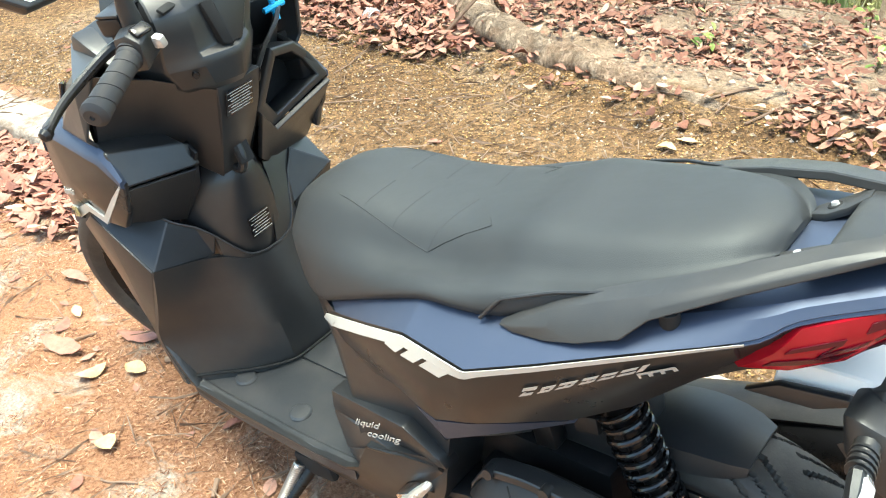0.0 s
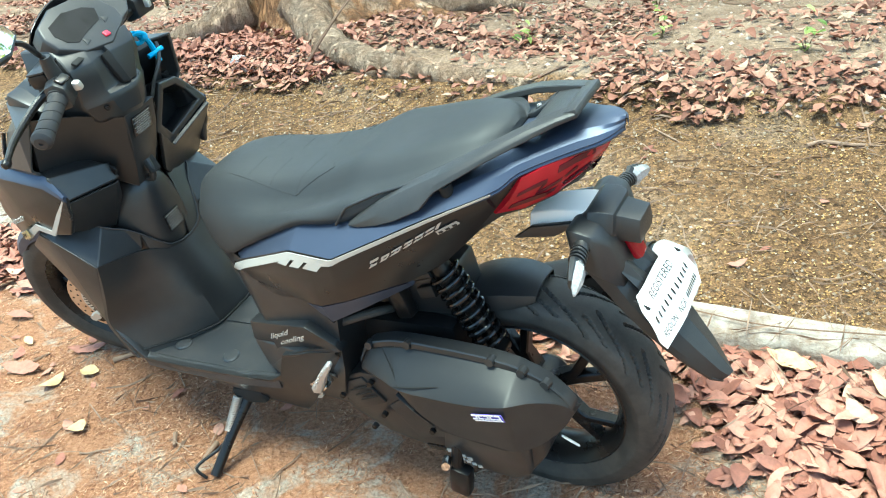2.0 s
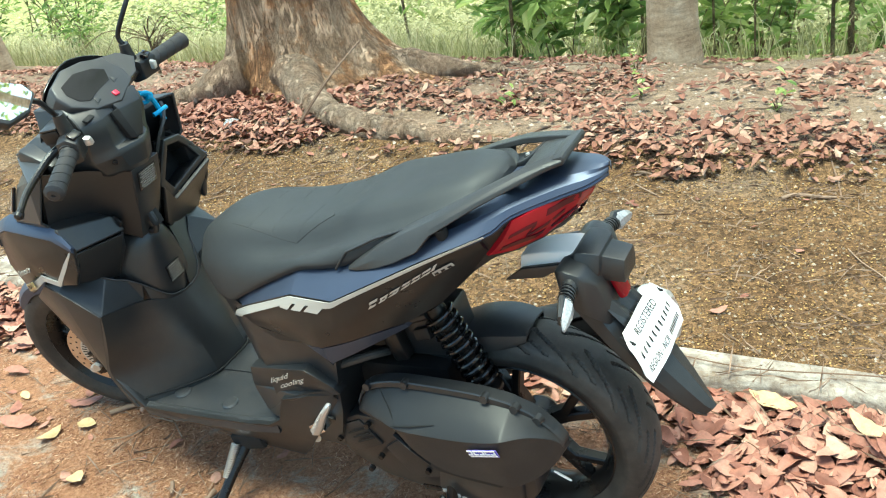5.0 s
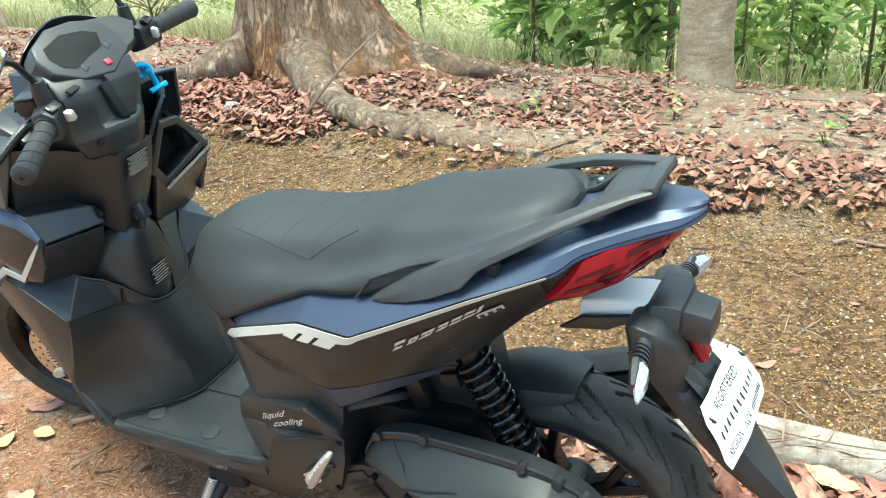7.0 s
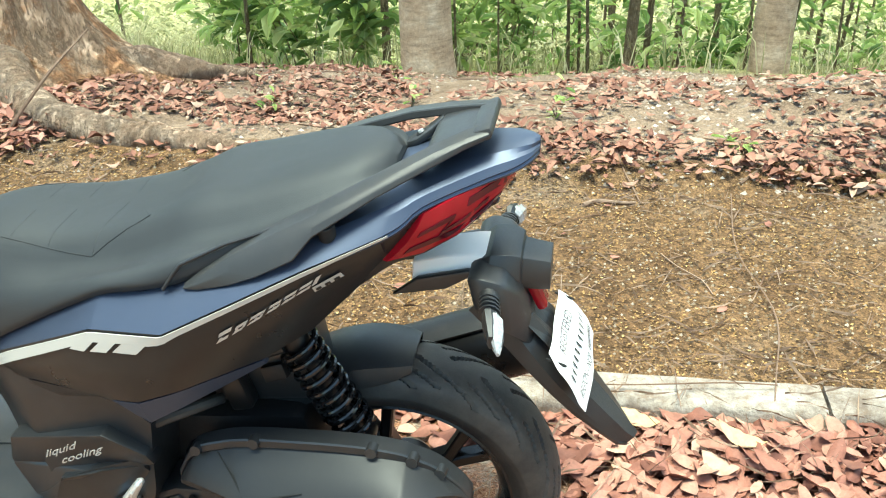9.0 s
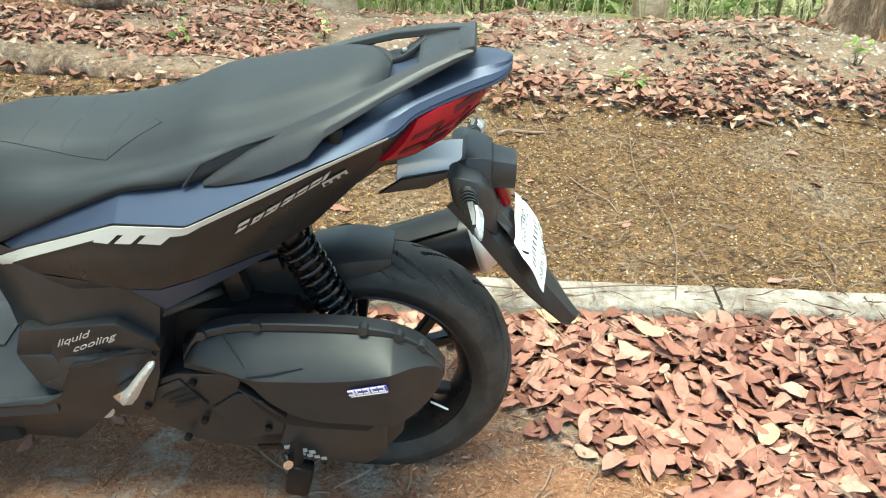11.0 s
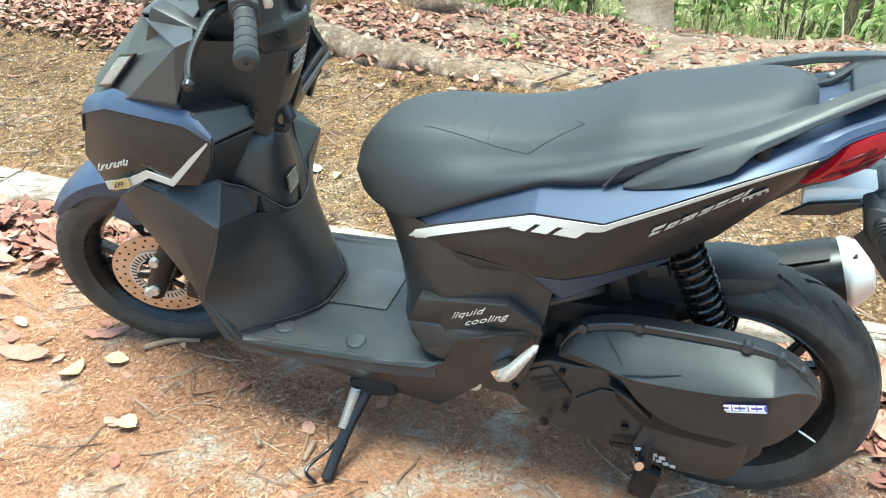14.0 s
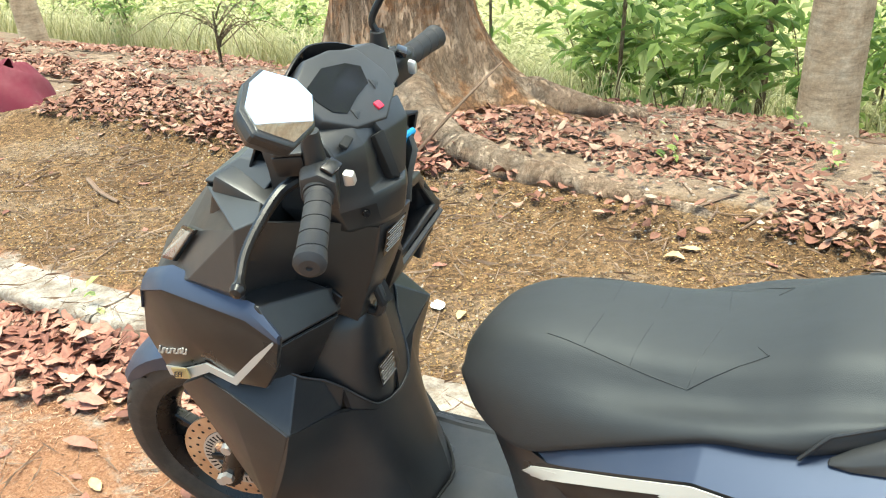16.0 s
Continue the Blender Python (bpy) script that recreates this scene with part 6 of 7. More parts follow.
    # warning labels with unreadable print as bars
    for cz, cx, cy, rows_, wide, hh in ((0.772, 0.9225, 0.022, 8, 0.058, 0.046), (0.512, 0.9685, 0.012, 7, 0.050, 0.042)):
        tilt = -15 if cz > 0.6 else 4
        lab = part("warning_label", box((cx - 0.0012, cy, cz), (0.0014, wide, hh), (0, tilt, 5), 0.0003), M_GLOSS, col, "black warning label with white print")
        for j in range(rows_):
            zz = cz + hh * (0.40 - 0.8 * j / (rows_ - 1))
            xx = cx + math.tan(radians(tilt)) * (zz - cz)
            part("print_line", box((xx - 0.0024, cy, zz), (0.0008, wide * (0.92 if j % 2 == 0 else 0.72), 0.0009), (0, tilt, 5), 0), M_STRIPE, lab)

    # left ledge: closed storage lid between the cowl and the column
    lid = part("storage_lid", shell([(0.992, 0.217, 0.687), (0.983, 0.094, 0.667), (1.022, 0.216, 0.738), (0.996, 0.099, 0.709), (1.062, 0.208, 0.744), (1.046, 0.108, 0.722), (0.994, 0.086, 0.700), (0.986, 0.083, 0.664)],
                                    [(0, 1, 3, 2), (2, 3, 5, 4), (1, 7, 6, 3)], 0.010, 0.003), M_BLACK, scooter, "black storage lid in the leg shield", angle=12)
    part("lid_frame", shell([(0.997, 0.215, 0.682), (0.989, 0.095, 0.661), (1.070, 0.205, 0.590), (1.050, 0.104, 0.545), (1.035, 0.068, 0.600), (1.000, 0.083, 0.658)], [(0, 1, 3, 2), (1, 5, 4, 3)], 0.004, 0.0006), M_BLACK, lid, angle=14)
    part("lid_hinge", box((1.000, 0.089, 0.680), (0.030, 0.008, 0.040), (0, -30, 0), 0.003), M_METALBLK, lid)

    # right pocket with its raised rim
    ring = [(0.950, -0.080, 0.808), (0.975, -0.150, 0.788), (0.997, -0.198, 0.745), (0.982, -0.221, 0.697), (0.984, -0.075, 0.655), (0.958, -0.030, 0.712)]
    rows = []
    c = Vector((0.977, -0.120, 0.732))
    for p in ring + [ring[0]]:
        v = Vector(p)
        rows.append([v + Vector((0.075, 0, -0.016)), v + Vector((0.004, 0, 0)), v + (c - v) * 0.05, v + (c - v) * 0.27, v + (c - v) * 0.30 + Vector((0.006, 0, 0)), v + (c - v) * 0.34 + Vector((0.085, -0.02, -0.03))])
    part("pocket_rim", soften(loft([list(r) for r in rows], cap=False, closed=False), 0.0015, 1, 30), M_BLACK, scooter, "black open pocket rim")
    # upright sheet behind the rim, coloured near-black for the pocket's inner shade
    part("pocket_shade_back", strip([[(1.055, -0.06, 0.63), (1.060, -0.215, 0.66)], [(1.055, -0.06, 0.79), (1.062, -0.205, 0.77)]], 0.01, (1, 0, 0)), M_HOLE, scooter)
    part("pocket_wall", slab([(0.986, -0.219, 0.702), (0.996, -0.180, 0.768), (1.09, -0.190, 0.775), (1.09, -0.219, 0.60), (1.030, -0.219, 0.58)], 0.012, 0.003), M_BLACK, scooter)
    part("pocket_front", shell([(0.956, -0.030, 0.715), (0.984, -0.075, 0.658), (0.986, -0.216, 0.692), (1.070, -0.205, 0.560), (1.058, -0.100, 0.552), (1.002, -0.040, 0.610)], [(1, 2, 3, 4), (0, 1, 4, 5)], 0.010, 0.002), M_BLACK, scooter, angle=14)


def build_dash():
    # instrument cowl: faceted hood that faces the rider
    Y0 = 0.014
    rows = []
    for z, prof in ((0.797, (0.918, 0.922, 0.950, 1.00)), (0.815, (0.906, 0.912, 0.940, 1.01)), (0.850, (0.899, 0.908, 0.938, 1.02)), (0.862, (0.900, 0.910, 0.940, 1.025)), (0.872, (0.918, 0.916, 0.938, 1.03)),
                    (0.905, (0.924, 0.914, 0.928, 1.03)), (0.935, (0.930, 0.916, 0.930, 1.035)), (0.952, (0.942, 0.932, 0.948, 1.04)), (0.972, (0.970, 0.965, 0.980, 1.05))):
        w = float(np.interp(z, [0.797, 0.815, 0.85, 0.935, 0.972], [0.075, 0.098, 0.118, 0.124, 0.110]))
        half = [(prof[3], w * 1.05, z), (prof[2], w * 0.92, z), (prof[1], w * 0.52, z), (prof[0], w * 0.16, z), (prof[0] - 0.001, 0, z)]
        row = half + [(a, -b, c) for a, b, c in reversed(half[:-1])]
        rows.append([(a + (0.012 if b < 0 else 0.0) * min(1.0, -b / 0.05 if b < 0 else 0.0), (b if b > 0 else b * 0.62) + Y0, c) for a, b, c in row])
    d = part("instrument_cowl", soften(loft(rows), 0.002, 1, 24), M_BLACK, scooter, "black faceted instrument cowl", angle=22)
    # sloping instrument face
    M = Matrix.Translation((0.968, Y0 + 0.004, 0.985)) @ Matrix.Rotation(radians(-43), 4, "Y")
    outline = [(-0.018, 0.089), (0.013, 0.094), (0.038, 0.085), (0.062, 0.036), (0.060, -0.016), (0.044, -0.062), (0.000, -0.076), (-0.028, -0.070), (-0.058, -0.010), (-0.048, 0.049)]
    rows = [[M @ Vector((x * k, y * k, h)) for x, y in outline] for k, h in ((1.08, -0.040), (1.06, -0.006), (1.03, 0.0005), (0.99, 0.0022))]
    bz = part("bezel", soften(loft(rows), 0.0012, 1, 30), M_BEZEL, d, angle=25)
    disp = [(0.029, 0.071), (0.043, 0.025), (0.034, -0.020), (0.020, -0.041), (-0.006, -0.028), (-0.014, 0.009), (-0.027, 0.047), (-0.016, 0.067), (0.008, 0.077)]
    part("display", loft([[M @ Vector((x, y, h)) for x, y in disp] for h in (-0.004, 0.0035)]), M_DISPLAY, bz, "glossy dark instrument display")
    for x, y in ((-0.010, -0.038), (-0.033, 0.034)):
        part("button", moved(loft([[(x + r * math.cos(q), y + r * math.sin(q), h) for q in (0.4, 2.5, 4.6)] for r, h in ((0.0100, 0.0010), (0.0095, 0.0034), (0.0075, 0.0040))]), M), M_BLACK, bz)
    cover = [(0.060, -0.014), (0.044, -0.104), (0.016, -0.130), (-0.018, -0.100), (-0.028, -0.068)]
    part("bar_cover", soften(loft([[M @ Vector((x, y, h)) for x, y in cover] for h in (-0.028, -0.001)]), 0.003, 2), M_BEZEL, d, angle=20)
    # raised spine with a dark keel below the display
    part("spine", soften(loft([[(0.940, 0.034, 0.962), (0.938, -0.046, 0.958), (0.970, -0.05, 0.94), (0.970, 0.040, 0.935)], [(0.918, 0.030, 0.935), (0.918, -0.036, 0.932), (0.945, -0.04, 0.91), (0.945, 0.036, 0.91)], [(0.906, 0.020, 0.868), (0.906, 0.000, 0.868), (0.93, -0.01, 0.855), (0.93, 0.028, 0.855)]]), 0.003), M_BLACK, d, angle=25)
    part("red_button", box((0.937, 0.006, 0.9605), (0.012, 0.013, 0.005), (0, -38, 0), 0.0015), M_REDBTN, d, "small red switch")
    part("keel", soften(loft([[(0.917, 0.052, 0.938), (0.913, 0.034, 0.940), (0.93, 0.034, 0.93), (0.93, 0.05, 0.93)], [(0.905, 0.036, 0.872), (0.901, 0.020, 0.866), (0.92, 0.020, 0.86), (0.92, 0.036, 0.86)]]), 0.002), M_HOLE, d)
    part("screw", lathe([(0, 0), (0.003, 0.0), (0.003, 0.005), (0, 0.006)], (0.917, 0.090, 0.840), (-1, 0.5, 0), 12), M_METALBLK, d)
    part("air_slit", box((0.930, 0.095, 0.945), (0.012, 0.045, 0.006), (0, -30, 20), 0.002), M_HOLE, d)
    # little windscreen in front of the instruments
    rows = []
    for y in np.linspace(0.11, -0.11, 15):
        u = abs(y) / 0.11
        rows.append([(1.11 - 0.03 * u, y + 0.014, 0.885), (1.08 - 0.03 * u, y * 0.96 + 0.014, 0.965 - 0.015 * u), (1.036 - 0.02 * u, y * 0.86 + 0.014, 1.034 - 0.030 * u * u)])
    part("windscreen", strip(rows, 0.004, (1, 0, 0.3), 0.001), M_GLOSS, scooter, "small glossy black windscreen")


def build_bars():
    m = STEER
    bar = [(0.985, 0.04, 0.925), (0.985, 0.10, 0.930), (0.972, 0.17, 0.932), (0.938, 0.308, 0.920)]
    path = spline([(p[0], -p[1], p[2]) for p in reversed(bar)] + bar, 40)
    h = part("handlebar", moved(tube(path, 0.011, 14), m), M_METALBLK, scooter, "black handlebar turned to the left")
    part("steering_column", moved(tube([(0.96, 0, 0.94), (1.07, 0, 0.70)], 0.028, 14), m), M_METALBLK, h)
    for s in (1, -1):
        a, b = Vector((0.968, s * 0.185, 0.931)), Vector((0.938, s * 0.310, 0.920))
        d = b - a
        prof = [(0, 0.0), (0, 0.019), (0.006, 0.019), (0.010, 0.0165)]
        L = d.length
        for k in range(4):
            u = 0.022 + (L - 0.05) * k / 3
            prof += [(u, 0.0168 + 0.0004 * k), (u + 0.0008, 0.0158 + 0.0004 * k), (u + 0.0022, 0.0158 + 0.0004 * k), (u + 0.003, 0.0170 + 0.0004 * k)]
        prof += [(L - 0.010, 0.0195), (L - 0.004, 0.0195), (L, 0.0165), (L + 0.003, 0.012), (L + 0.003, 0.004), (L, 0.003), (L, 0)]
        gb = lathe(prof, a, d, 28)
        dn = d.normalized()
        for v in gb.verts:
            along = (v.co - a).dot(dn)
            if 0.012 < along < L - 0.016:
                v.co += dn * (v.co - a - dn * along).dot(Vector((0, 0, 1))) * 0.45
        g = part("grip", moved(gb, m), M_GRIP, h, "black rubber grip with slanting grooves")
        pod = soften(loft([[c + Vector((x, 0, z)) for x, z in ((-0.026, 0.020), (-0.004, 0.031), (0.022, 0.022), (0.026, -0.010), (0.008, -0.030), (-0.024, -0.022))] for c in (Vector((0.968, s * 0.186, 0.931)), Vector((0.975, s * 0.165, 0.933)), Vector((0.982, s * 0.138, 0.934)))]), 0.005)
        p = part("switch_pod", moved(pod, m), M_BLACK2, h, "switch housing")
        part("rocker", moved(box((0.954, s * 0.165, 0.9600), (0.018, 0.026, 0.008), (0, -28, -12 * s), 0.002), m), M_GLOSS, p)
        part("thumb_switch", moved(soften(loft([[(0.943 + x, s * (0.148 + y), 0.930 + z) for x, y, z in ((0, 0, 0), (0, 0.016, 0), (0, 0.016, 0.020), (0, 0.003, 0.020))], [(0.930 + x, s * (0.146 + y), 0.926 + z) for x, y, z in ((0, 0, 0.004), (0, 0.012, 0.002), (0, 0.016, 0.018), (0, 0.004, 0.022))]]), 0.003), m), M_SILVER, p, "pale grey thumb switch")
        part("collar", moved(lathe([(-0.006, 0), (-0.006, 0.021), (0.004, 0.021), (0.004, 0)], a, d, 24), m), M_BLACK2, p)
        lev = spline([(1.005, s * 0.140, 0.930), (1.030, s * 0.165, 0.920), (1.040, s * 0.215, 0.908), (1.040, s * 0.270, 0.898), (1.030, s * 0.318, 0.888)], 24)
        l = part("brake_lever", moved(tube(lev, [0.009 - 0.003 * i / 23 for i in range(23)] + [0.0095], 10), m), M_METALBLK, h, "black brake lever")
        part("lever_ball", moved(lathe([(-0.010, 0), (-0.007, 0.007), (0, 0.010), (0.007, 0.007), (0.010, 0)], (1.029, s * 0.322, 0.888), (0, s, 0), 16), m), M_METALBLK, l)
        part("master_cylinder", moved(box((1.012, s * 0.135, 0.955), (0.045, 0.055, 0.030), (0, 6, 0), 0.006), m), M_METALBLK, h, "brake fluid reservoir")
        part("reservoir_lid", moved(box((1.012, s * 0.135, 0.972), (0.042, 0.052, 0.005), (0, 6, 0), 0.002), m), M_BLACK, h)
        # mirror
        base = Vector((0.982, s * 0.147, 0.955))
        boot = tube([base, base + Vector((0, 0, 0.022)), base + Vector((-0.002, 0, 0.045))], [0.016, 0.014, 0.011], 14)
        mi = part("mirror", moved(boot, m), M_BLACK2, scooter, "rear-view mirror on a bent stem")
        c = m.inverted() @ (Vector((0.859, 0.294, 1.070)) if s > 0 else Vector((0.995, -0.212, 1.150)))
        if s > 0:
            way = [base + Vector((-0.002, 0, 0.04)), base + Vector((0.000, 0.012, 0.062)), m.inverted() @ Vector((0.895, 0.215, 1.036)), m.inverted() @ Vector((0.880, 0.262, 1.056))]
        else:
            way = [base + Vector((-0.002, 0, 0.04)), base + Vector((0.004, -0.004, 0.065)), m.inverted() @ Vector((1.000, -0.150, 1.090)), m.inverted() @ Vector((1.004, -0.205, 1.135))]
        stem = spline(way, 20)
        part("stem", moved(tube(stem, 0.0055, 10), m), M_METALBLK, mi)
        # outline in the mirror's own plane: along its length, up
        shape = [(-0.030, 0.036), (-0.060, 0.000), (-0.052, -0.024), (0.002, -0.038), (0.060, -0.027), (0.082, 0.012), (0.060, 0.034), (0.012, 0.042)]
        along, rise = (Vector((-0.421, 0.904, -0.074)), Vector((0.640, 0.358, 0.680)).normalized()) if s > 0 else (Vector((0.10, -0.98, 0.12)), Vector((0.30, 0.15, 0.94)))
        away = along.cross(rise) * (1 if s > 0 else -1)
        at = m @ c
        shell = loft([[at + along * (y * k) + rise * (z * k) + away * h_ for y, z in shape] for h_, k in ((0.026, 0.50), (0.018, 0.86), (0.005, 1.02), (-0.005, 1.05), (-0.008, 1.0))])
        part("shell", soften(shell, 0.002, 1, 30), M_BLACK2, mi, angle=25)
        part("mirror_glass", loft([[at + along * (y * 0.93) + rise * (z * 0.93) + away * h_ for y, z in shape] for h_ in (-0.0078, -0.0092)]), M_MIRROR, mi, "mirror glass")
    for k, (p0, p1) in enumerate((((1.0, -0.10, 0.93), (1.06, -0.03, 0.86)), ((1.0, 0.12, 0.93), (1.06, 0.03, 0.86)))):
        part("cable", moved(tube(spline([p0, (p0[0] + 0.05, p0[1], p0[2] + 0.02), (p1[0], p1[1], p1[2] - 0.02)], 14), 0.004, 8), m), M_RUBBER, h)


build_wheels()
build_fork()
build_seat()
build_body()
build_grab_rail()
build_rear_guard()
build_engine()
build_muffler()
build_floor()
build_front()
build_dash()
build_bars()


# ---- the registration sheet, tied to the rear mudguard ----
def build_plate():
    sheet = tagged(new("registration_sheet"), "white plastic temporary registration sheet tied to the mudguard", "plate")
    sheet.matrix_world = scooter.matrix_world.copy()
    A, B = Vector((-0.152, 0.090, 0.576)), Vector((-0.156, -0.084, 0.578))
    C, D = Vector((-0.213, -0.094, 0.497)), Vector((-0.208, 0.112, 0.496))
    n = (B - A).cross(D - A).normalized()
    if n.x > 0:
        n = -n

    def at(u, v, lift=0.0):
        p = (A * (1 - u) + B * u) * (1 - v) + (D * (1 - u) + C * u) * v
        return p + n * (0.006 * math.sin(math.pi * v) - 0.005 * (2 * u - 1) ** 2 + 0.002 * math.sin(9 * u + 4 * v) + lift)

    rows = []
    for v in np.linspace(0, 1, 17):
        inset = 0.07 * max(0.0, 1 - v / 0.22, 1 - (1 - v) / 0.22)
        rows.append([at(inset + (1 - 2 * inset) * u, v) for u in np.linspace(0, 1, 21)])
    part("sheet", strip(rows, 0.0012, tuple(-n)), M_PLATE, sheet, "bent white plastic sheet")

    def print_on(text, u0, u1, v0, v1):
        cu = bpy.data.curves.new("print", "FONT")
        cu.body, cu.size = text, 1.0
        tmp = bpy.data.objects.new("tmp", cu)
        me = bpy.data.meshes.new_from_object(tmp)
        bpy.data.objects.remove(tmp)
        xs = [v.co.x for v in me.vertices]
        ys = [v.co.y for v in me.vertices]
        for v in me.vertices:
            u = u0 + (u1 - u0) * (v.co.x - min(xs)) / (max(xs) - min(xs))
            w = v1 + (v0 - v1) * (v.co.y - min(ys)) / (max(ys) - min(ys))
            v.co = at(u, w, 0.0020)
        me.materials.append(M_HOLE)
        ob = new("print", me)
        ob.parent = sheet

    print_on("REGISTERED", 0.20, 0.72, 0.12, 0.27)
    print_on("REGION - NCR", 0.10, 0.54, 0.73, 0.87)

    def bars(n_, u0, u1, v0, v1, fill):
        for k in range(n_):
            a = u0 + (u1 - u0) * k / n_
            b = a + (u1 - u0) / n_ * fill
            part("print_bar", strip([[at(a, v0, 0.0022), at(b, v0, 0.0022)], [at(a, v1, 0.0022), at(b, v1, 0.0022)]], 0.0002, tuple(-n)), M_HOLE, sheet)

    bars(11, 0.08, 0.93, 0.44, 0.57, 0.26)
    bars(9, 0.60, 0.92, 0.74, 0.85, 0.45)
    for u in (0.06, 0.94):
        p = at(u, 0.22)
        part("tie", tube(spline([p + Vector((-0.004, 0.006, 0.004)), p + Vector((-0.006, 0, 0)), p + Vector((0.02, -0.004, 0.006))], 8), 0.002, 6), M_HOLE, sheet, "black cable tie")


build_plate()


# ---- a blue cord hanging from the right pocket ----
def build_cord():
    c = tagged(new("blue_cord"), "sky-blue knotted rubber cord hung on the key side", "cord")
    c.matrix_world = scooter.matrix_world.copy()
    path = spline([(0.995, -0.085, 0.915), (0.990, -0.105, 0.908), (0.990, -0.122, 0.890), (0.992, -0.132, 0.868), (0.988, -0.134, 0.842), (0.984, -0.132, 0.832)], 22)
    part("strand", tube(path, 0.0060, 8), M_BLUECORD, c)
    path = spline([(1.00, -0.070, 0.905), (0.985, -0.100, 0.912), (0.984, -0.118, 0.900), (0.996, -0.112, 0.885), (1.004, -0.095, 0.890)], 18)
    part("strand", tube(path, 0.005, 8), M_BLUECORD, c)
    part("crossbar", tube([(0.985, -0.152, 0.856), (0.990, -0.112, 0.852)], 0.0055, 8), M_BLUECORD, c)
    part("knot", lathe([(-0.010, 0), (-0.007, 0.009), (0.0, 0.011), (0.007, 0.009), (0.010, 0)], (0.989, -0.116, 0.898), (0, 1, 0.4), 12), M_BLUECORD, c)


build_cord()


# ---- fallen leaves, chaff, twigs ----
def leaf_batch(rng, spots, size, curl, tilt, lift, nu=5, nv=3, aspect=(0.42, 0.62)):
    """Pointed, curled dry leaves lying at spots; one grid of nu x nv corners each."""
    n = len(spots)
    P = np.array(spots)
    a = rng.uniform(0, 2 * np.pi, n)
    L = rng.uniform(size[0], size[1], n)
    W = L * rng.uniform(aspect[0], aspect[1], n)
    cu = rng.uniform(-curl, curl, n)
    cl = rng.uniform(-curl, curl, n) * 0.7
    tx, ty = rng.normal(0, tilt, n), rng.normal(0, tilt, n)
    u = np.linspace(-0.5, 0.5, nu)
    v = np.linspace(-0.5, 0.5, nv)
    shape = np.clip(np.cos(np.pi * np.abs(u)) ** 0.65, 0.06, 1)
    verts = np.zeros((n, nu, nv, 3))
    for i in range(nu):
        for j in range(nv):
            x = u[i] * L
            y = v[j] * shape[i] * W
            z = cu * (4 * y * y / np.maximum(W, 1e-6)) + cl * (4 * u[i] ** 2) * L * 0.5
            z = z + rng.uniform(-0.035, 0.035, n) * L
            z = z + tx * x + ty * y
            verts[:, i, j, 0] = P[:, 0] + x * np.cos(a) - y * np.sin(a)
            verts[:, i, j, 1] = P[:, 1] + x * np.sin(a) + y * np.cos(a)
            verts[:, i, j, 2] = P[:, 2] + z
    low = verts[..., 2].reshape(n, -1).min(1)
    verts[..., 2] += (P[:, 2] + rng.uniform(0.0, lift, n) - low)[:, None, None] + 0.001
    idx = np.arange(n * nu * nv).reshape(n, nu, nv)
    f = np.stack([idx[:, :-1, :-1], idx[:, 1:, :-1], idx[:, 1:, 1:], idx[:, :-1, 1:]], -1).reshape(-1, 4)
    return verts.reshape(-1, 3).tolist(), f.tolist()


def heap(x, y, table):
    return sum(h * math.exp(-((x - cx) / rx) ** 2 - ((y - cy) / ry) ** 2) for cx, cy, rx, ry, h in table)


def pick(rng, n, x0, x1, y0, y1, keep, raise_by=None):
    out = []
    while len(out) < n:
        x, y = rng.uniform(x0, x1), rng.uniform(y0, y1)
        if rng.uniform() < keep(x, y):
            out.append((x, y, ground_z(x, y) + (raise_by(x, y) if raise_by else 0.0)))
    return out


def inside(v, lo, hi, soft):
    return max(0.0, min(1.0, (v - lo) / soft, (hi - v) / soft))


HEAPS = [(-0.45, -0.38, 0.28, 0.14, 0.035), (-0.95, -0.35, 0.4, 0.2, 0.05), (-1.4, -0.25, 0.5, 0.25, 0.06), (2.1, -0.38, 0.5, 0.14, 0.04)]


def gutter_density(x, y):
    back = kerb_front(x) - 0.005
    reach = float(np.interp(x, [-2.4, -1.0, -0.75, -0.42, -0.25, -0.15, 0.0, 1.5, 1.7, 2.2, 3.6], [0.35, 0.22, 0.06, -0.08, -0.20, -0.34, -0.45, -0.44, -0.25, -0.16, -0.2]))
    if y > back:
        fade = max(0.0, min(1.0, (x + 2.6) / 0.9)) * (0.6 + 0.4 * noise.noise(Vector((x * 6, y * 6, 2.0))) + 0.4)
        return 0.0 if y > reach + 0.10 else fade * (1.0 if y < reach else 0.22)
    return 0.0


def bank_density(x, y):
    wob = 0.10 * noise.noise(Vector((x * 2.5, 1.0, 0)))
    if y > -1.58 + wob + 0.04 * x:
        return 0.0
    d = 0.42 + 1.5 * noise.noise(Vector((x * 1.5, y * 2.2, 9.0))) + 0.5 * noise.noise(Vector((x * 5, y * 6, 3.0)))
    front = math.exp(-((y + 1.78) / 0.22) ** 2)
    bare = inside(x, 0.55, 2.0, 0.15) * max(0.0, min(1.0, (y + 2.15) / 0.2))
    d = (max(0.06, d) + 0.8 * front) * (1 - 0.88 * bare)
    if x < 0.10:
        d *= 0.28 + 0.70 * math.exp(-((y + 1.80) / 0.13) ** 2)
    if y < -2.9:
        d *= 0.35
    if (x - 2.42) ** 2 + (y + 2.44) ** 2 < 0.16 or (x - 4.22) ** 2 + (y + 1.64) ** 2 < 0.12:
        return 0.0
    return min(1.0, d)


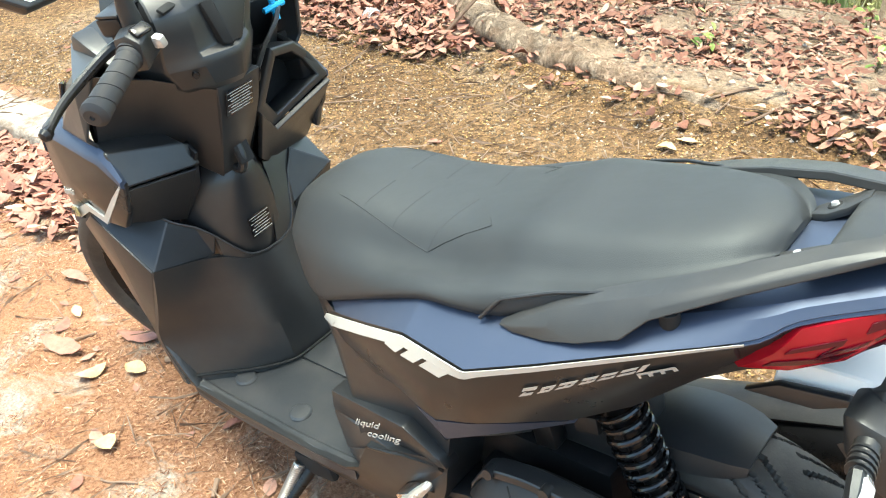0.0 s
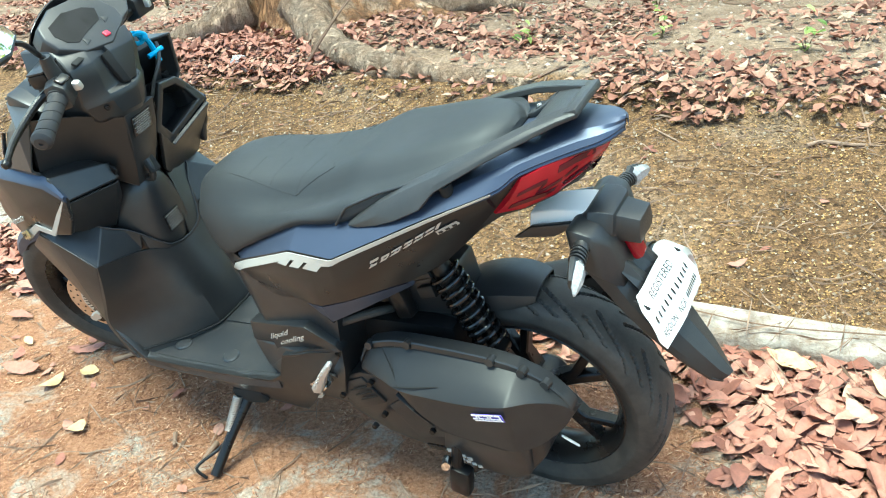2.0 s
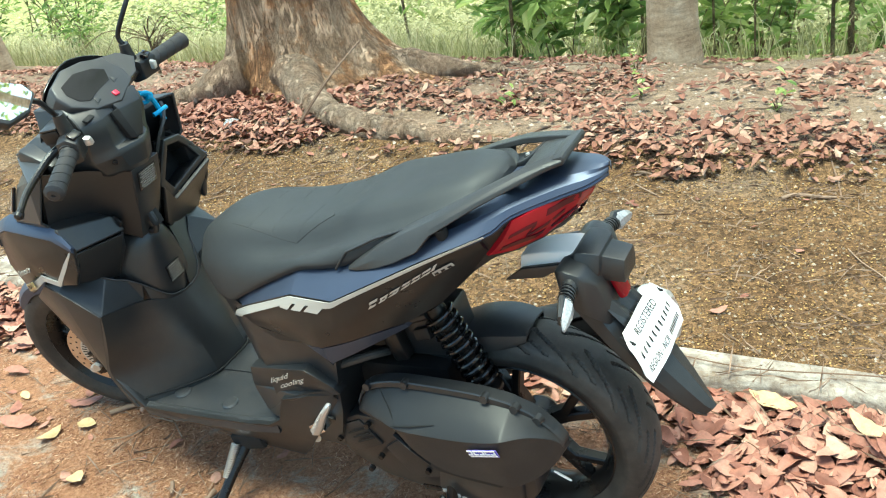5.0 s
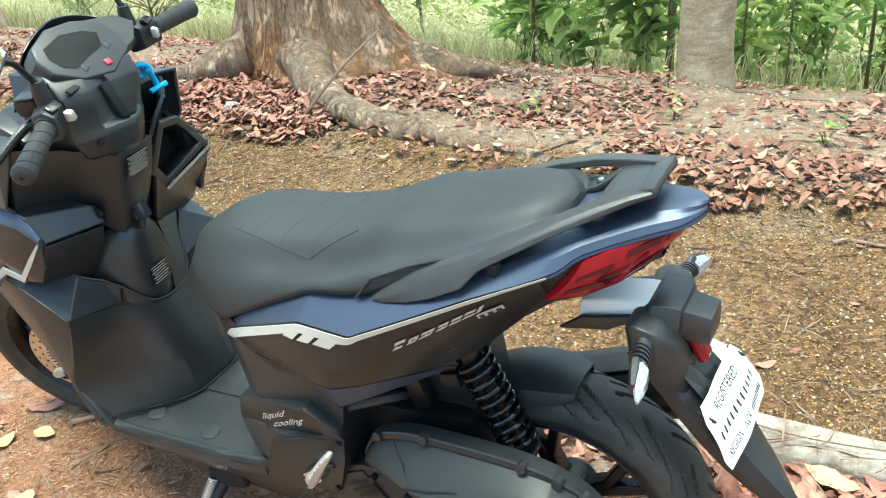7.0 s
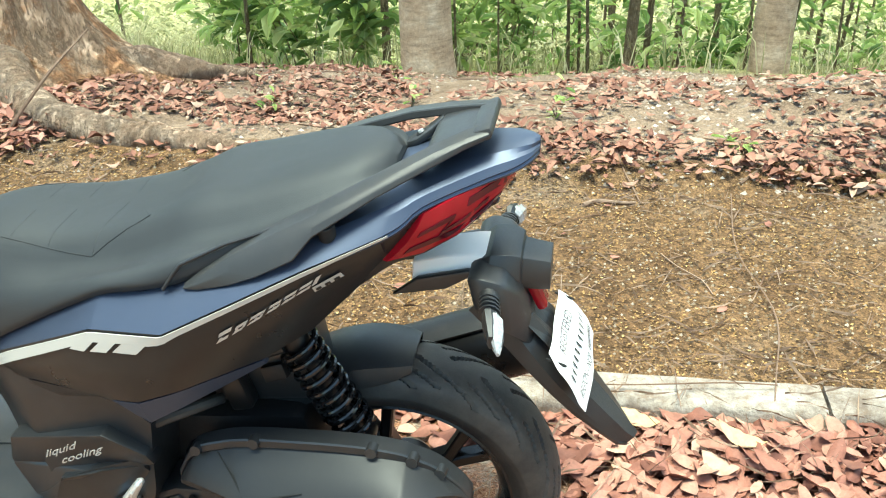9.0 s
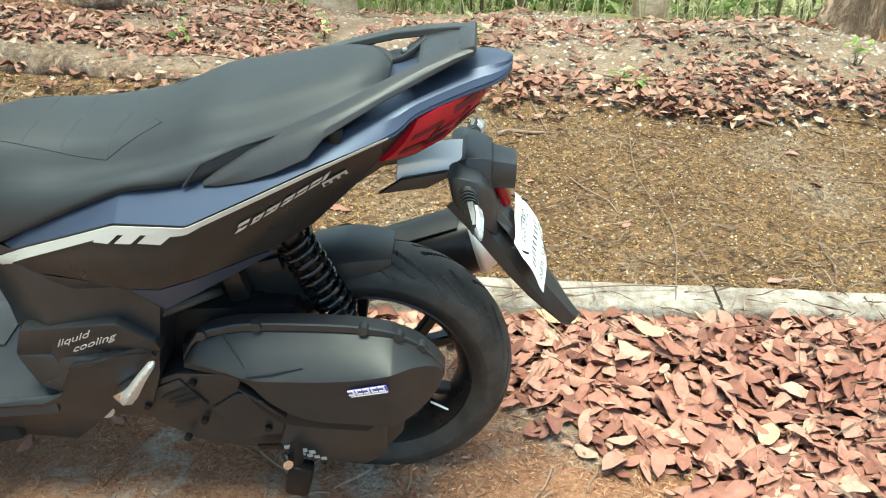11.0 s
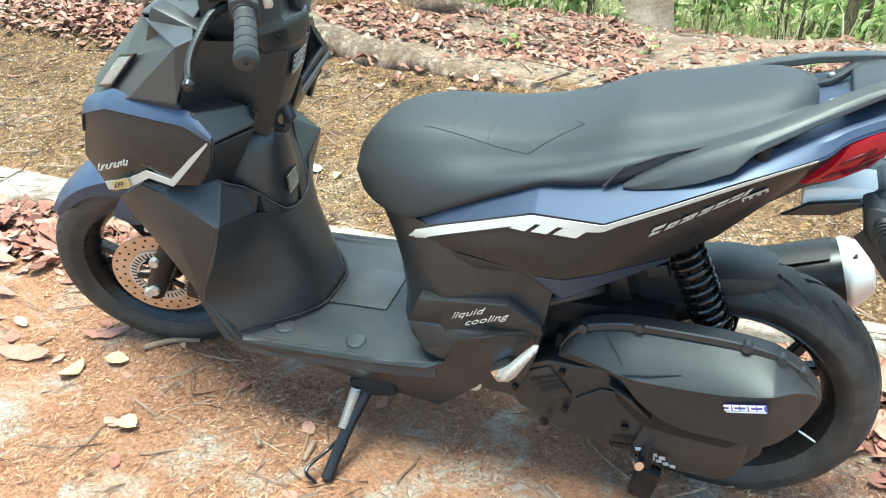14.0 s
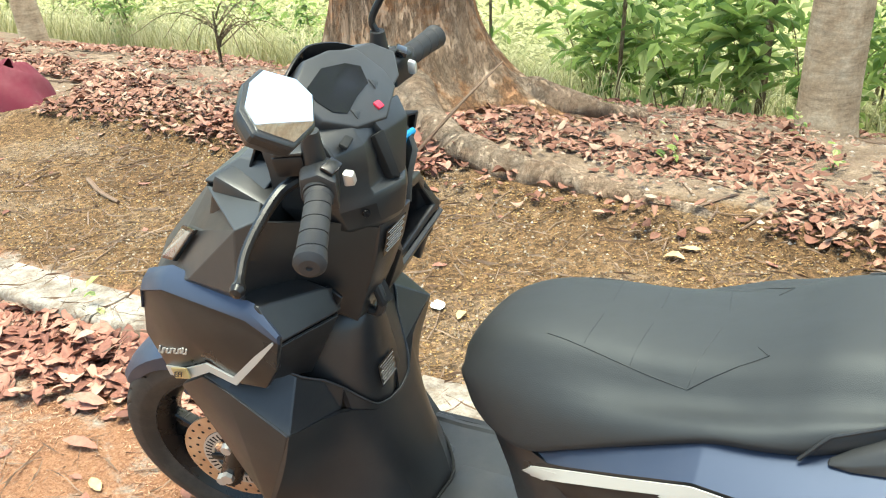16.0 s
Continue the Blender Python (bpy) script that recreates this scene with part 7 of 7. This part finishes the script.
def build_litter():
    rng = np.random.default_rng(5)
    s = pick(rng, 8200, -2.6, 3.4, -0.56, 0.40, gutter_density, lambda x, y: heap(x, y, HEAPS) * rng.uniform(0.0, 1.0))
    v, f = leaf_batch(rng, s, (0.020, 0.082), 0.52, 0.20, 0.012, 7, 4, (0.34, 0.60))
    tagged(mesh_of("gutter_leaves", v, f, M_LEAFDRY, smooth=True), "drift of curled pinkish-brown dry leaves along the kerb", "leaves", kind="stuff")
    s = pick(rng, 11500, -2.4, 5.6, -3.7, -1.5, bank_density, lambda x, y: rng.uniform(0, 0.018) * (1.6 if y > -1.95 else 1.0))
    v, f = leaf_batch(rng, s, (0.018, 0.062), 0.60, 0.18, 0.006, 6, 4, (0.34, 0.60))
    tagged(mesh_of("bank_leaves", v, f, M_LEAFPALE, smooth=True), "carpet of reddish-brown dry leaves over the soil bank", "leaves", kind="stuff")
    s = pick(rng, 850, 1.75, 2.95, -2.05, -1.58, lambda x, y: 1.0, lambda x, y: rng.uniform(0, 0.05))
    v, f = leaf_batch(rng, s, (0.03, 0.062), 0.6, 0.30, 0.016, 6, 4, (0.36, 0.58))
    tagged(mesh_of("root_leaves", v, f, M_LEAFDRY, smooth=True), "red-brown dry leaves heaped between the roots", "leaves", kind="stuff")
    s = pick(rng, 130, -1.2, 2.6, -0.42, 0.8, lambda x, y: 0.9)
    v, f = leaf_batch(rng, s, (0.02, 0.06), 0.25, 0.08, 0.004)
    tagged(mesh_of("road_leaves", v, f, M_LEAFDRY, smooth=True), "scattered dry leaf scraps on the littered road", "leaves", kind="stuff")
    s = pick(rng, 60, -1.2, 3.6, -1.55, -0.65, lambda x, y: 1.0)
    v, f = leaf_batch(rng, s, (0.02, 0.055), 0.25, 0.08, 0.004)
    tagged(mesh_of("path_leaves", v, f, M_LEAFDRY, smooth=True), "single dry leaves on the gravel footpath", "leaves", kind="stuff")

    # chaff on the road: thin curled slivers
    def chaff_density(x, y):
        c = noise.noise(Vector((x * 4.5 * 0.8, y * 4.5 * 0.8, 1.0))) + 0.5 * noise.noise(Vector((x * 11, y * 11, 4.0)))
        return 0.85 if c > -0.08 else 0.06
    s = pick(rng, 95000, -1.6, 2.7, -0.50, 0.80, chaff_density)
    v, f = leaf_batch(rng, s, (0.004, 0.020), 0.25, 0.10, 0.002, 3, 2, (0.05, 0.20))
    tagged(mesh_of("road_chaff", v, f, M_CHAFF), "orange-brown blossom chaff strewn over the concrete road", "chaff", kind="stuff")

    def petal_density(x, y):
        return 0.25 + 0.75 * min(1, max(0, 0.5 + 1.4 * noise.noise(Vector((x * 2.2, y * 2.2, 6.0)))))
    s = pick(rng, 34000, -1.8, 4.2, -1.66, -0.58, petal_density)
    v, f = leaf_batch(rng, s, (0.003, 0.010), 0.4, 0.25, 0.003, 3, 2, (0.4, 0.9))
    tagged(mesh_of("path_petals", v, f, M_PETAL), "yellow and brown fallen petals over the footpath", "petals", kind="stuff")

    # long dry needles over road, kerb and path
    s = [(x, y, z + (0.066 if kerb_back(x) - 0.01 < y < kerb_front(x) else 0.0) + (0.02 + heap(x, y, HEAPS) if gutter_density(x, y) > 0.5 else 0.0)) for x, y, z in pick(rng, 4200, -2.2, 3.4, -1.62, 0.75, lambda x, y: 0.9 if y < -0.3 or noise.noise(Vector((x * 3, y * 3, 8.0))) > 0 else 0.15)]
    v, f = leaf_batch(rng, s, (0.04, 0.15), 0.4, 0.04, 0.004, 6, 2, (0.012, 0.028))
    tagged(mesh_of("dry_needles", v, f, M_TWIG), "thin brown dry needles strewn over path and kerb", "needles", kind="stuff")

    # crumbs of soil and stone on the bank
    n = 5200
    s = pick(rng, n, -2.4, 4.6, -3.6, -1.58, lambda x, y: 1.0 if x < -0.3 else 0.25)
    verts, faces = [], []
    for p in s:
        r = float(rng.uniform(0.003, 0.014) ** 1.0)
        q = rng.uniform(0.6, 1.3, 6) * r
        b = len(verts)
        x, y, z = p
        verts += [(x + q[0], y, z), (x, y + q[1], z), (x - q[2], y, z), (x, y - q[3], z), (x, y, z + q[4] * 0.8)]
        faces += [(b, b + 1, b + 4), (b + 1, b + 2, b + 4), (b + 2, b + 3, b + 4), (b + 3, b, b + 4)]
    tagged(mesh_of("soil_crumbs", verts, faces, M_CRUMB), "pale soil crumbs and small stones on the bank", "stones", kind="stuff")

    # loose grit on the footpath
    s = pick(rng, 16000, -1.7, 3.6, -1.64, -0.60, lambda x, y: 1.0)
    verts, faces = [], []
    for x, y, z in s:
        r = float(rng.uniform(0.0015, 0.006))
        q = rng.uniform(0.6, 1.4, 5) * r
        b = len(verts)
        verts += [(x + q[0], y, z), (x, y + q[1], z), (x - q[2], y, z), (x, y - q[3], z), (x, y, z + q[4])]
        faces += [(b, b + 1, b + 4), (b + 1, b + 2, b + 4), (b + 2, b + 3, b + 4), (b + 3, b, b + 4)]
    tagged(mesh_of("path_grit", verts, faces, M_GRIT), "brown and grey grit over the footpath", "gravel", kind="stuff")

    # twigs
    r2 = random.Random(8)
    bms = []
    for k in range(170):
        if k < 60:
            x, y = r2.uniform(-1.2, 2.4), r2.uniform(-0.40, 0.75)
            L = r2.uniform(0.04, 0.16)
        elif k < 105:
            x, y = r2.uniform(-1.5, 3.5), r2.uniform(-1.55, -0.62)
            L = r2.uniform(0.06, 0.25)
        else:
            x, y = r2.uniform(-2.0, 4.5), r2.uniform(-3.2, -1.65)
            L = r2.uniform(0.08, 0.45)
        a = r2.uniform(0, math.pi)
        pts = []
        for u in (-0.5, -0.17, 0.17, 0.5):
            px, py = x + math.cos(a) * L * u + r2.uniform(-1, 1) * L * 0.05, y + math.sin(a) * L * u + r2.uniform(-1, 1) * L * 0.05
            pts.append((px, py, ground_z(px, py) + 0.004 + r2.uniform(0, 0.004)))
        bms.append(tube(spline(pts, 7), r2.uniform(0.0011, 0.0032) * (1.6 if k > 105 else 1), 5))
    tagged(part("twigs", joined(*bms), M_TWIG), "thin dry twigs scattered over road, path and bank", "twigs", kind="stuff")


M_GRIT = dry_leaf("path_grit", [(0.0, (0.05, 0.032, 0.018)), (0.5, (0.17, 0.115, 0.065)), (0.85, (0.32, 0.26, 0.19)), (1.0, (0.46, 0.40, 0.33))])
M_CRUMB = dry_leaf("soil_crumb", [(0.0, (0.20, 0.15, 0.11)), (0.6, (0.38, 0.31, 0.25)), (1.0, (0.55, 0.48, 0.40))])
build_litter()


def single_leaf(x, y, length, turn, seed, material, label, name="fallen_leaf", width=0.5, group=""):
    rng = np.random.default_rng(seed)
    v, f = leaf_batch(rng, [(0.0, 0.0, 0.0)], (length, length), 0.3, 0.10, 0.002, 9, 5, (width, width))
    ob = mesh_of(name, v, f, material, smooth=True)
    ob.matrix_world = pose(x, y, ground_z(x, y) + 0.004 + (heap(x, y, HEAPS) * 0.9 + 0.02 if gutter_density(x, y) > 0.5 else 0), 0, 0, turn)
    return tagged(ob, label, "leaf", group)


for k, (x, y, L, w) in enumerate(((1.48, 0.17, 0.075, 0.55), (1.41, 0.10, 0.055, 0.75), (1.25, 0.28, 0.055, 0.8), (1.72, 0.06, 0.05, 0.5), (0.864, -1.40, 0.065, 0.6), (0.835, -1.475, 0.07, 0.45),
                                  (-0.31, -0.47, 0.11, 0.5), (-0.52, -0.40, 0.10, 0.5), (-0.72, -0.10, 0.07, 0.6), (0.06, -1.70, 0.05, 0.55), (1.30, -0.86, 0.05, 0.5), (2.0, -1.0, 0.05, 0.5))):
    single_leaf(x, y, L, 35 * k, 40 + k, M_LEAFYEL, "pale yellow fallen leaf lying on the ground", group="yellow fallen leaves", width=w)
single_leaf(1.384, -0.877, 0.06, 20, 77, M_PLATE, "crumpled whitish scrap lying on the footpath", "paper_scrap", 0.7)
for k, (x, y, L) in enumerate(((1.62, 0.16, 0.13), (1.50, 0.02, 0.12), (1.86, -0.02, 0.09), (-0.92, 0.12, 0.10))):
    single_leaf(x, y, L, 60 + 50 * k, 90 + k, M_LEAFDRY, "long reddish-brown dry leaf on the road", "dry_leaf", 0.36, "long dry leaves")


# ---- small things lying about ----
def build_small():
    rng = random.Random(21)
    for k, (pts, r, mat, lab) in enumerate((
            ([(-0.17, -1.44), (-0.21, -1.475), (-0.29, -1.47), (-0.33, -1.475)], 0.007, M_TWIG, "pale bent stick on the footpath"),
            ([(-1.00, -1.62), (-1.06, -1.65), (-1.14, -1.63)], 0.010, M_TWIG, "short pale stick at the footpath edge"),
            ([(1.38, 0.04), (1.33, -0.01), (1.27, -0.03)], 0.008, M_TWIG, "broken brown stick beside the front wheel"),
            ([(-0.98, 0.10), (-1.12, 0.16), (-1.30, 0.27)], 0.014, M_TWIG, "thick brown stick lying on the road"),
            ([(0.99, 0.20), (0.96, 0.235)], 0.006, M_TWIG, "small stub of wood on the road"),
            ([(0.86, 0.19), (0.855, 0.245)], 0.007, M_TWIG, "small stub of wood on the road"),
            ([(3.05, -1.10), (2.90, -1.03), (2.78, -1.0)], 0.010, M_TWIG, "pale stick lying across the footpath"))):
        p = [(x, y, ground_z(x, y) + r) for x, y in pts]
        tagged(part("stick", tube(spline(p, 12), [r * (1 - 0.35 * i / 11) for i in range(12)], 9), mat), lab, "stick")
    # vines creeping over the kerb and path
    for pts in ([(-0.05, -0.56, 0.075), (-0.25, -0.55, 0.075), (-0.5, -0.585, 0.08), (-0.62, -0.60, 0.075)], [(-0.62, -1.55, 0.12), (-0.60, -1.2, 0.10), (-0.66, -0.9, 0.08), (-0.62, -0.62, 0.075), (-0.60, -0.5, 0.04)],
                [(1.5, -1.62, 0.14), (1.52, -1.50, 0.115), (1.46, -1.42, 0.11)]):
        tagged(part("vine", tube(spline(pts, 20), 0.0018, 6), M_TWIG), "thin dry vine lying over kerb and path", "vine")
    # maroon cloth folded over itself at the far end of the footpath
    rows = []
    for i in range(26):
        a = 2 * math.pi * i / 26
        row = []
        for j in range(10):
            u = j / 9
            r = (0.24 - 0.17 * u) * (1 + 0.10 * math.sin(3 * a + 4 * u) + 0.05 * math.sin(7 * a))
            z = 0.13 * (1 - (1 - u) ** 2) + 0.012 * math.sin(5 * a + 9 * u) * (0.3 + u)
            row.append((4.22 + r * math.cos(a) * 1.2, -1.64 + r * math.sin(a) * 0.8, ground_z(4.22, -1.64) - 0.02 + max(0, z) * 1.3))
        rows.append(row)
    bm = loft(rows + [rows[0]], cap=False, closed=False)
    bmesh.ops.remove_doubles(bm, verts=bm.verts, dist=1e-4)
    tagged(part("folded_cloth", bm, M_CLOTH, angle=80), "crumpled maroon cloth lying on the footpath edge", "cloth")
    # clear plastic scrap among the root leaves
    bm = bmesh.new()
    bmesh.ops.create_icosphere(bm, subdivisions=2, radius=0.035)
    for v in bm.verts:
        v.co *= 1 + 0.35 * noise.noise(v.co * 40)
        v.co.z *= 0.7
    ob = tagged(part("plastic_scrap", bm, M_CLEARPLASTIC, angle=20), "crumpled clear plastic scrap on dry leaves", "plastic")
    ob.location = (2.30, -1.66, ground_z(2.30, -1.66) + 0.05)


def clear_plastic():
    n = Nodes("clear_plastic")
    n.put(Base_Color=(0.9, 0.9, 0.9), Roughness=0.1, Transmission_Weight=0.75, IOR=1.3)
    return n.m


M_CLEARPLASTIC = clear_plastic()
build_small()


# ---- plants behind the bank ----
def blades(rng, spots, height, width, lean, material, name, label, category):
    """Grass: bent blades of two quads each."""
    verts, faces = [], []
    for x, y, z in spots:
        h = rng.uniform(*height)
        a = rng.uniform(0, 2 * math.pi)
        b = rng.uniform(0, 2 * math.pi)
        w = rng.uniform(*width)
        dx, dy = math.cos(a) * w, math.sin(a) * w
        lx, ly_ = math.cos(b) * h * lean, math.sin(b) * h * lean
        k = len(verts)
        verts += [(x - dx, y - dy, z - 0.02), (x + dx, y + dy, z - 0.02), (x + dx * 0.8 + lx * 0.3, y + dy * 0.8 + ly_ * 0.3, z + h * 0.6), (x - dx * 0.8 + lx * 0.3, y - dy * 0.8 + ly_ * 0.3, z + h * 0.6), (x + lx, y + ly_, z + h)]
        faces += [(k, k + 1, k + 2, k + 3), (k + 3, k + 2, k + 4)]
    return tagged(mesh_of(name, verts, faces, material), label, category, kind="stuff")


def shrub(x, y, height, spread, leaves, size, rng, material, label, aspect=0.42, name="shrub"):
    z0 = ground_z(x, y)
    t = tagged(new(name), label, "plant")
    t.location = (x, y, z0)
    pts, stems = [], []
    ns = max(3, int(spread * 9))
    for k in range(ns):
        a = rng.uniform(0, 2 * math.pi)
        r = spread * rng.uniform(0.1, 1.0) ** 0.7
        h = height * rng.uniform(0.55, 1.05)
        p0 = (rng.uniform(-0.3, 0.3) * spread, rng.uniform(-0.3, 0.3) * spread, -0.05)
        p2 = (math.cos(a) * r, math.sin(a) * r, h)
        p1 = (p2[0] * 0.45, p2[1] * 0.45, h * 0.6)
        path = spline([p0, p1, p2], 9)
        stems.append(tube(path, [0.006 * (1 - 0.7 * i / 8) * max(0.6, height) for i in range(9)], 5))
        for _ in range(leaves // ns):
            i = rng.randint(2, 8)
            q = path[i]
            pts.append(((q[0] + rng.gauss(0, 0.07) * spread * 1.6, q[1] + rng.gauss(0, 0.07) * spread * 1.6, q[2] + rng.gauss(0, 0.05)), 1.0))
    for bm in stems[:14]:
        part("stem", bm, M_STEM, t)
    v, f = leaf_cloud(pts, size, rng, 0.15, aspect)
    mesh_of("foliage", v, f, material, t)
    return t


def sapling(x, y, height, r, rng, leaves=120, size=0.16, lean=0.06):
    z0 = ground_z(x, y)
    t = tagged(new("sapling"), "thin bare-stemmed sapling with drooping narrow leaves", "sapling")
    t.location = (x, y, z0)
    lx, ly_ = rng.uniform(-lean, lean), rng.uniform(-lean, lean)
    path = spline([(0, 0, -0.1), (lx * height * 0.4 + rng.uniform(-0.03, 0.03), ly_ * height * 0.4, height * 0.4), (lx * height, ly_ * height, height)], 12)
    part("stem", tube(path, [r * (1 - 0.5 * i / 11) for i in range(12)], 8), M_STEM, t)
    pts = []
    for _ in range(leaves):
        q = path[rng.randint(3, 11)]
        pts.append(((q[0] + rng.gauss(0, 0.16), q[1] + rng.gauss(0, 0.16), q[2] + rng.gauss(0, 0.12)), 1.0))
    v, f = leaf_cloud(pts, size, rng, 0.8, 0.28)
    mesh_of("foliage", v, f, M_BROAD, t)
    return t


def build_plants():
    rng = random.Random(31)
    # broad-leaved undergrowth right behind the bank
    for x, y, h, s in ((1.15, -3.95, 0.70, 0.42), (1.65, -4.15, 0.80, 0.45), (0.35, -4.3, 0.75, 0.5), (-0.25, -4.35, 0.7, 0.45), (2.1, -4.6, 0.9, 0.5), (0.9, -4.9, 1.0, 0.6), (1.6, -5.2, 1.0, 0.6),
                       (-0.8, -4.9, 0.8, 0.5), (-1.7, -4.7, 0.8, 0.5), (-2.5, -4.2, 0.7, 0.5), (0.0, -5.3, 1.1, 0.6), (-1.3, -5.8, 1.1, 0.7), (2.6, -5.6, 1.1, 0.7), (1.0, -6.3, 1.4, 0.8), (-0.5, -6.6, 1.5, 0.9), (-2.4, -6.2, 1.3, 0.8)):
        shrub(x, y, h * (1.0 if x > 0.3 else 0.6), s, int((90 + 180 * s) * (1.0 if x > 0.3 else 0.55)), 0.17 if x > 0.5 else 0.13, rng, M_BROAD, "broad-leaved green undergrowth behind the bank", 0.36)
    # smaller-leaved bushes in the open grass
    for x, y, h, s in ((4.6, -4.6, 0.7, 0.5), (5.9, -3.9, 0.9, 0.5), (6.6, -4.4, 1.2, 0.7), (7.2, -3.4, 1.0, 0.6), (8.4, -4.6, 1.4, 0.8), (5.2, -6.2, 0.8, 0.8), (7.4, -6.8, 1.2, 1.0), (9.6, -6.4, 1.6, 1.0)):
        shrub(x, y, h, s, int(100 + 260 * s), 0.08, rng, M_BROAD, "wispy small-leaved bush in the sunlit grass")
    shrub(3.2, -3.55, 0.26, 0.18, 50, 0.10, rng, M_BROAD, "low green plant beside the large tree")
    for x, y in ((-0.62, -1.86), (-0.70, -1.80), (0.55, -2.30), (1.1, -2.15), (-1.55, -2.05), (2.55, 0.0), (-0.05, -2.1), (0.75, -2.9)):
        if y < -1:
            shrub(x, y, 0.055, 0.05, 14, 0.045, rng, M_BROAD, "tiny green seedling on the soil", 0.5, "seedling")
    shrub(2.28, -0.42, 0.06, 0.05, 16, 0.04, rng, M_BROAD, "tiny green seedling by the kerb", 0.5, "seedling")
    for k in range(64):
        x = rng.uniform(-3.8, 0.9)
        y = rng.uniform(-7.0, -4.0)
        sapling(x, y, rng.uniform(2.4, 3.4), rng.uniform(0.006, 0.018), rng, 40, 0.11)
    for x, y, r in ((1.92, -4.0, 0.014), (1.30, -4.4, 0.024), (1.18, -4.5, 0.03), (-0.35, -4.0, 0.035), (-0.45, -4.15, 0.02), (2.9, -4.3, 0.012)):
        sapling(x, y, 3.0, r, rng, 70, 0.13)
    # sunlit grass on the slope beyond
    spots = []
    for _ in range(80000):
        x, y = rng.uniform(-5.0, 13.0), -3.7 - 11.0 * rng.random() ** 1.5
        if y > -6.0 and x < 2.4 and rng.random() < 0.9:
            continue
        spots.append((x, y, ground_z(x, y) if y > -5 else lerp_table(y - 0.04 * x, BANK)))
    blades(rng, spots, (0.08, 0.36), (0.0016, 0.0050), 0.7, M_GRASS, "long_grass", "long sunlit yellow-green grass on the slope", "grass")
    pts = []
    for _ in range(46000):
        x, y = rng.uniform(-6.0, 14.0), -5.5 - 9.5 * rng.random() ** 1.2
        z = lerp_table(y - 0.04 * x, BANK) + abs(rng.gauss(0, 0.35)) * (1 + noise.noise(Vector((x * 0.6, y * 0.6, 2)))) * 1.3
        pts.append(((x, y, z), 1.0))
    v, f = leaf_cloud(pts, 0.085, rng, 0.2, 0.5)
    tagged(mesh_of("far_scrub", v, f, M_SCRUB), "bright green scrub on the far slope", "scrub", kind="stuff")
    # dry twiggy bush by the far edge
    t = tagged(new("dry_bush"), "leafless dark twiggy bush at the grass edge", "bush")
    t.location = (3.85, -2.75, ground_z(3.85, -2.75))
    part("stem", tube(spline([(0, 0, -0.05), (0.01, 0, 0.15), (0.0, 0.02, 0.32)], 8), [0.012 - 0.001 * i for i in range(8)], 7), M_STEM, t)
    for k in range(16):
        a = rng.uniform(0, 2 * math.pi)
        z = rng.uniform(0.1, 0.3)
        L = rng.uniform(0.25, 0.6)
        part("branch", tube(spline([(0, 0, z), (math.cos(a) * L * 0.5, math.sin(a) * L * 0.5, z + 0.10), (math.cos(a) * L, math.sin(a) * L, z + rng.uniform(-0.1, 0.1))], 8), [0.005 - 0.0005 * i for i in range(8)], 5), M_STEM, t)


# scrub painted paler, so the far slope's sunlight sits in its colour
M_SCRUB = foliage("sunlit_scrub", [(0.0, (0.15, 0.17, 0.065)), (0.5, (0.36, 0.365, 0.18)), (1.0, (0.62, 0.59, 0.37))], 0.55, 0.42)
build_plants()
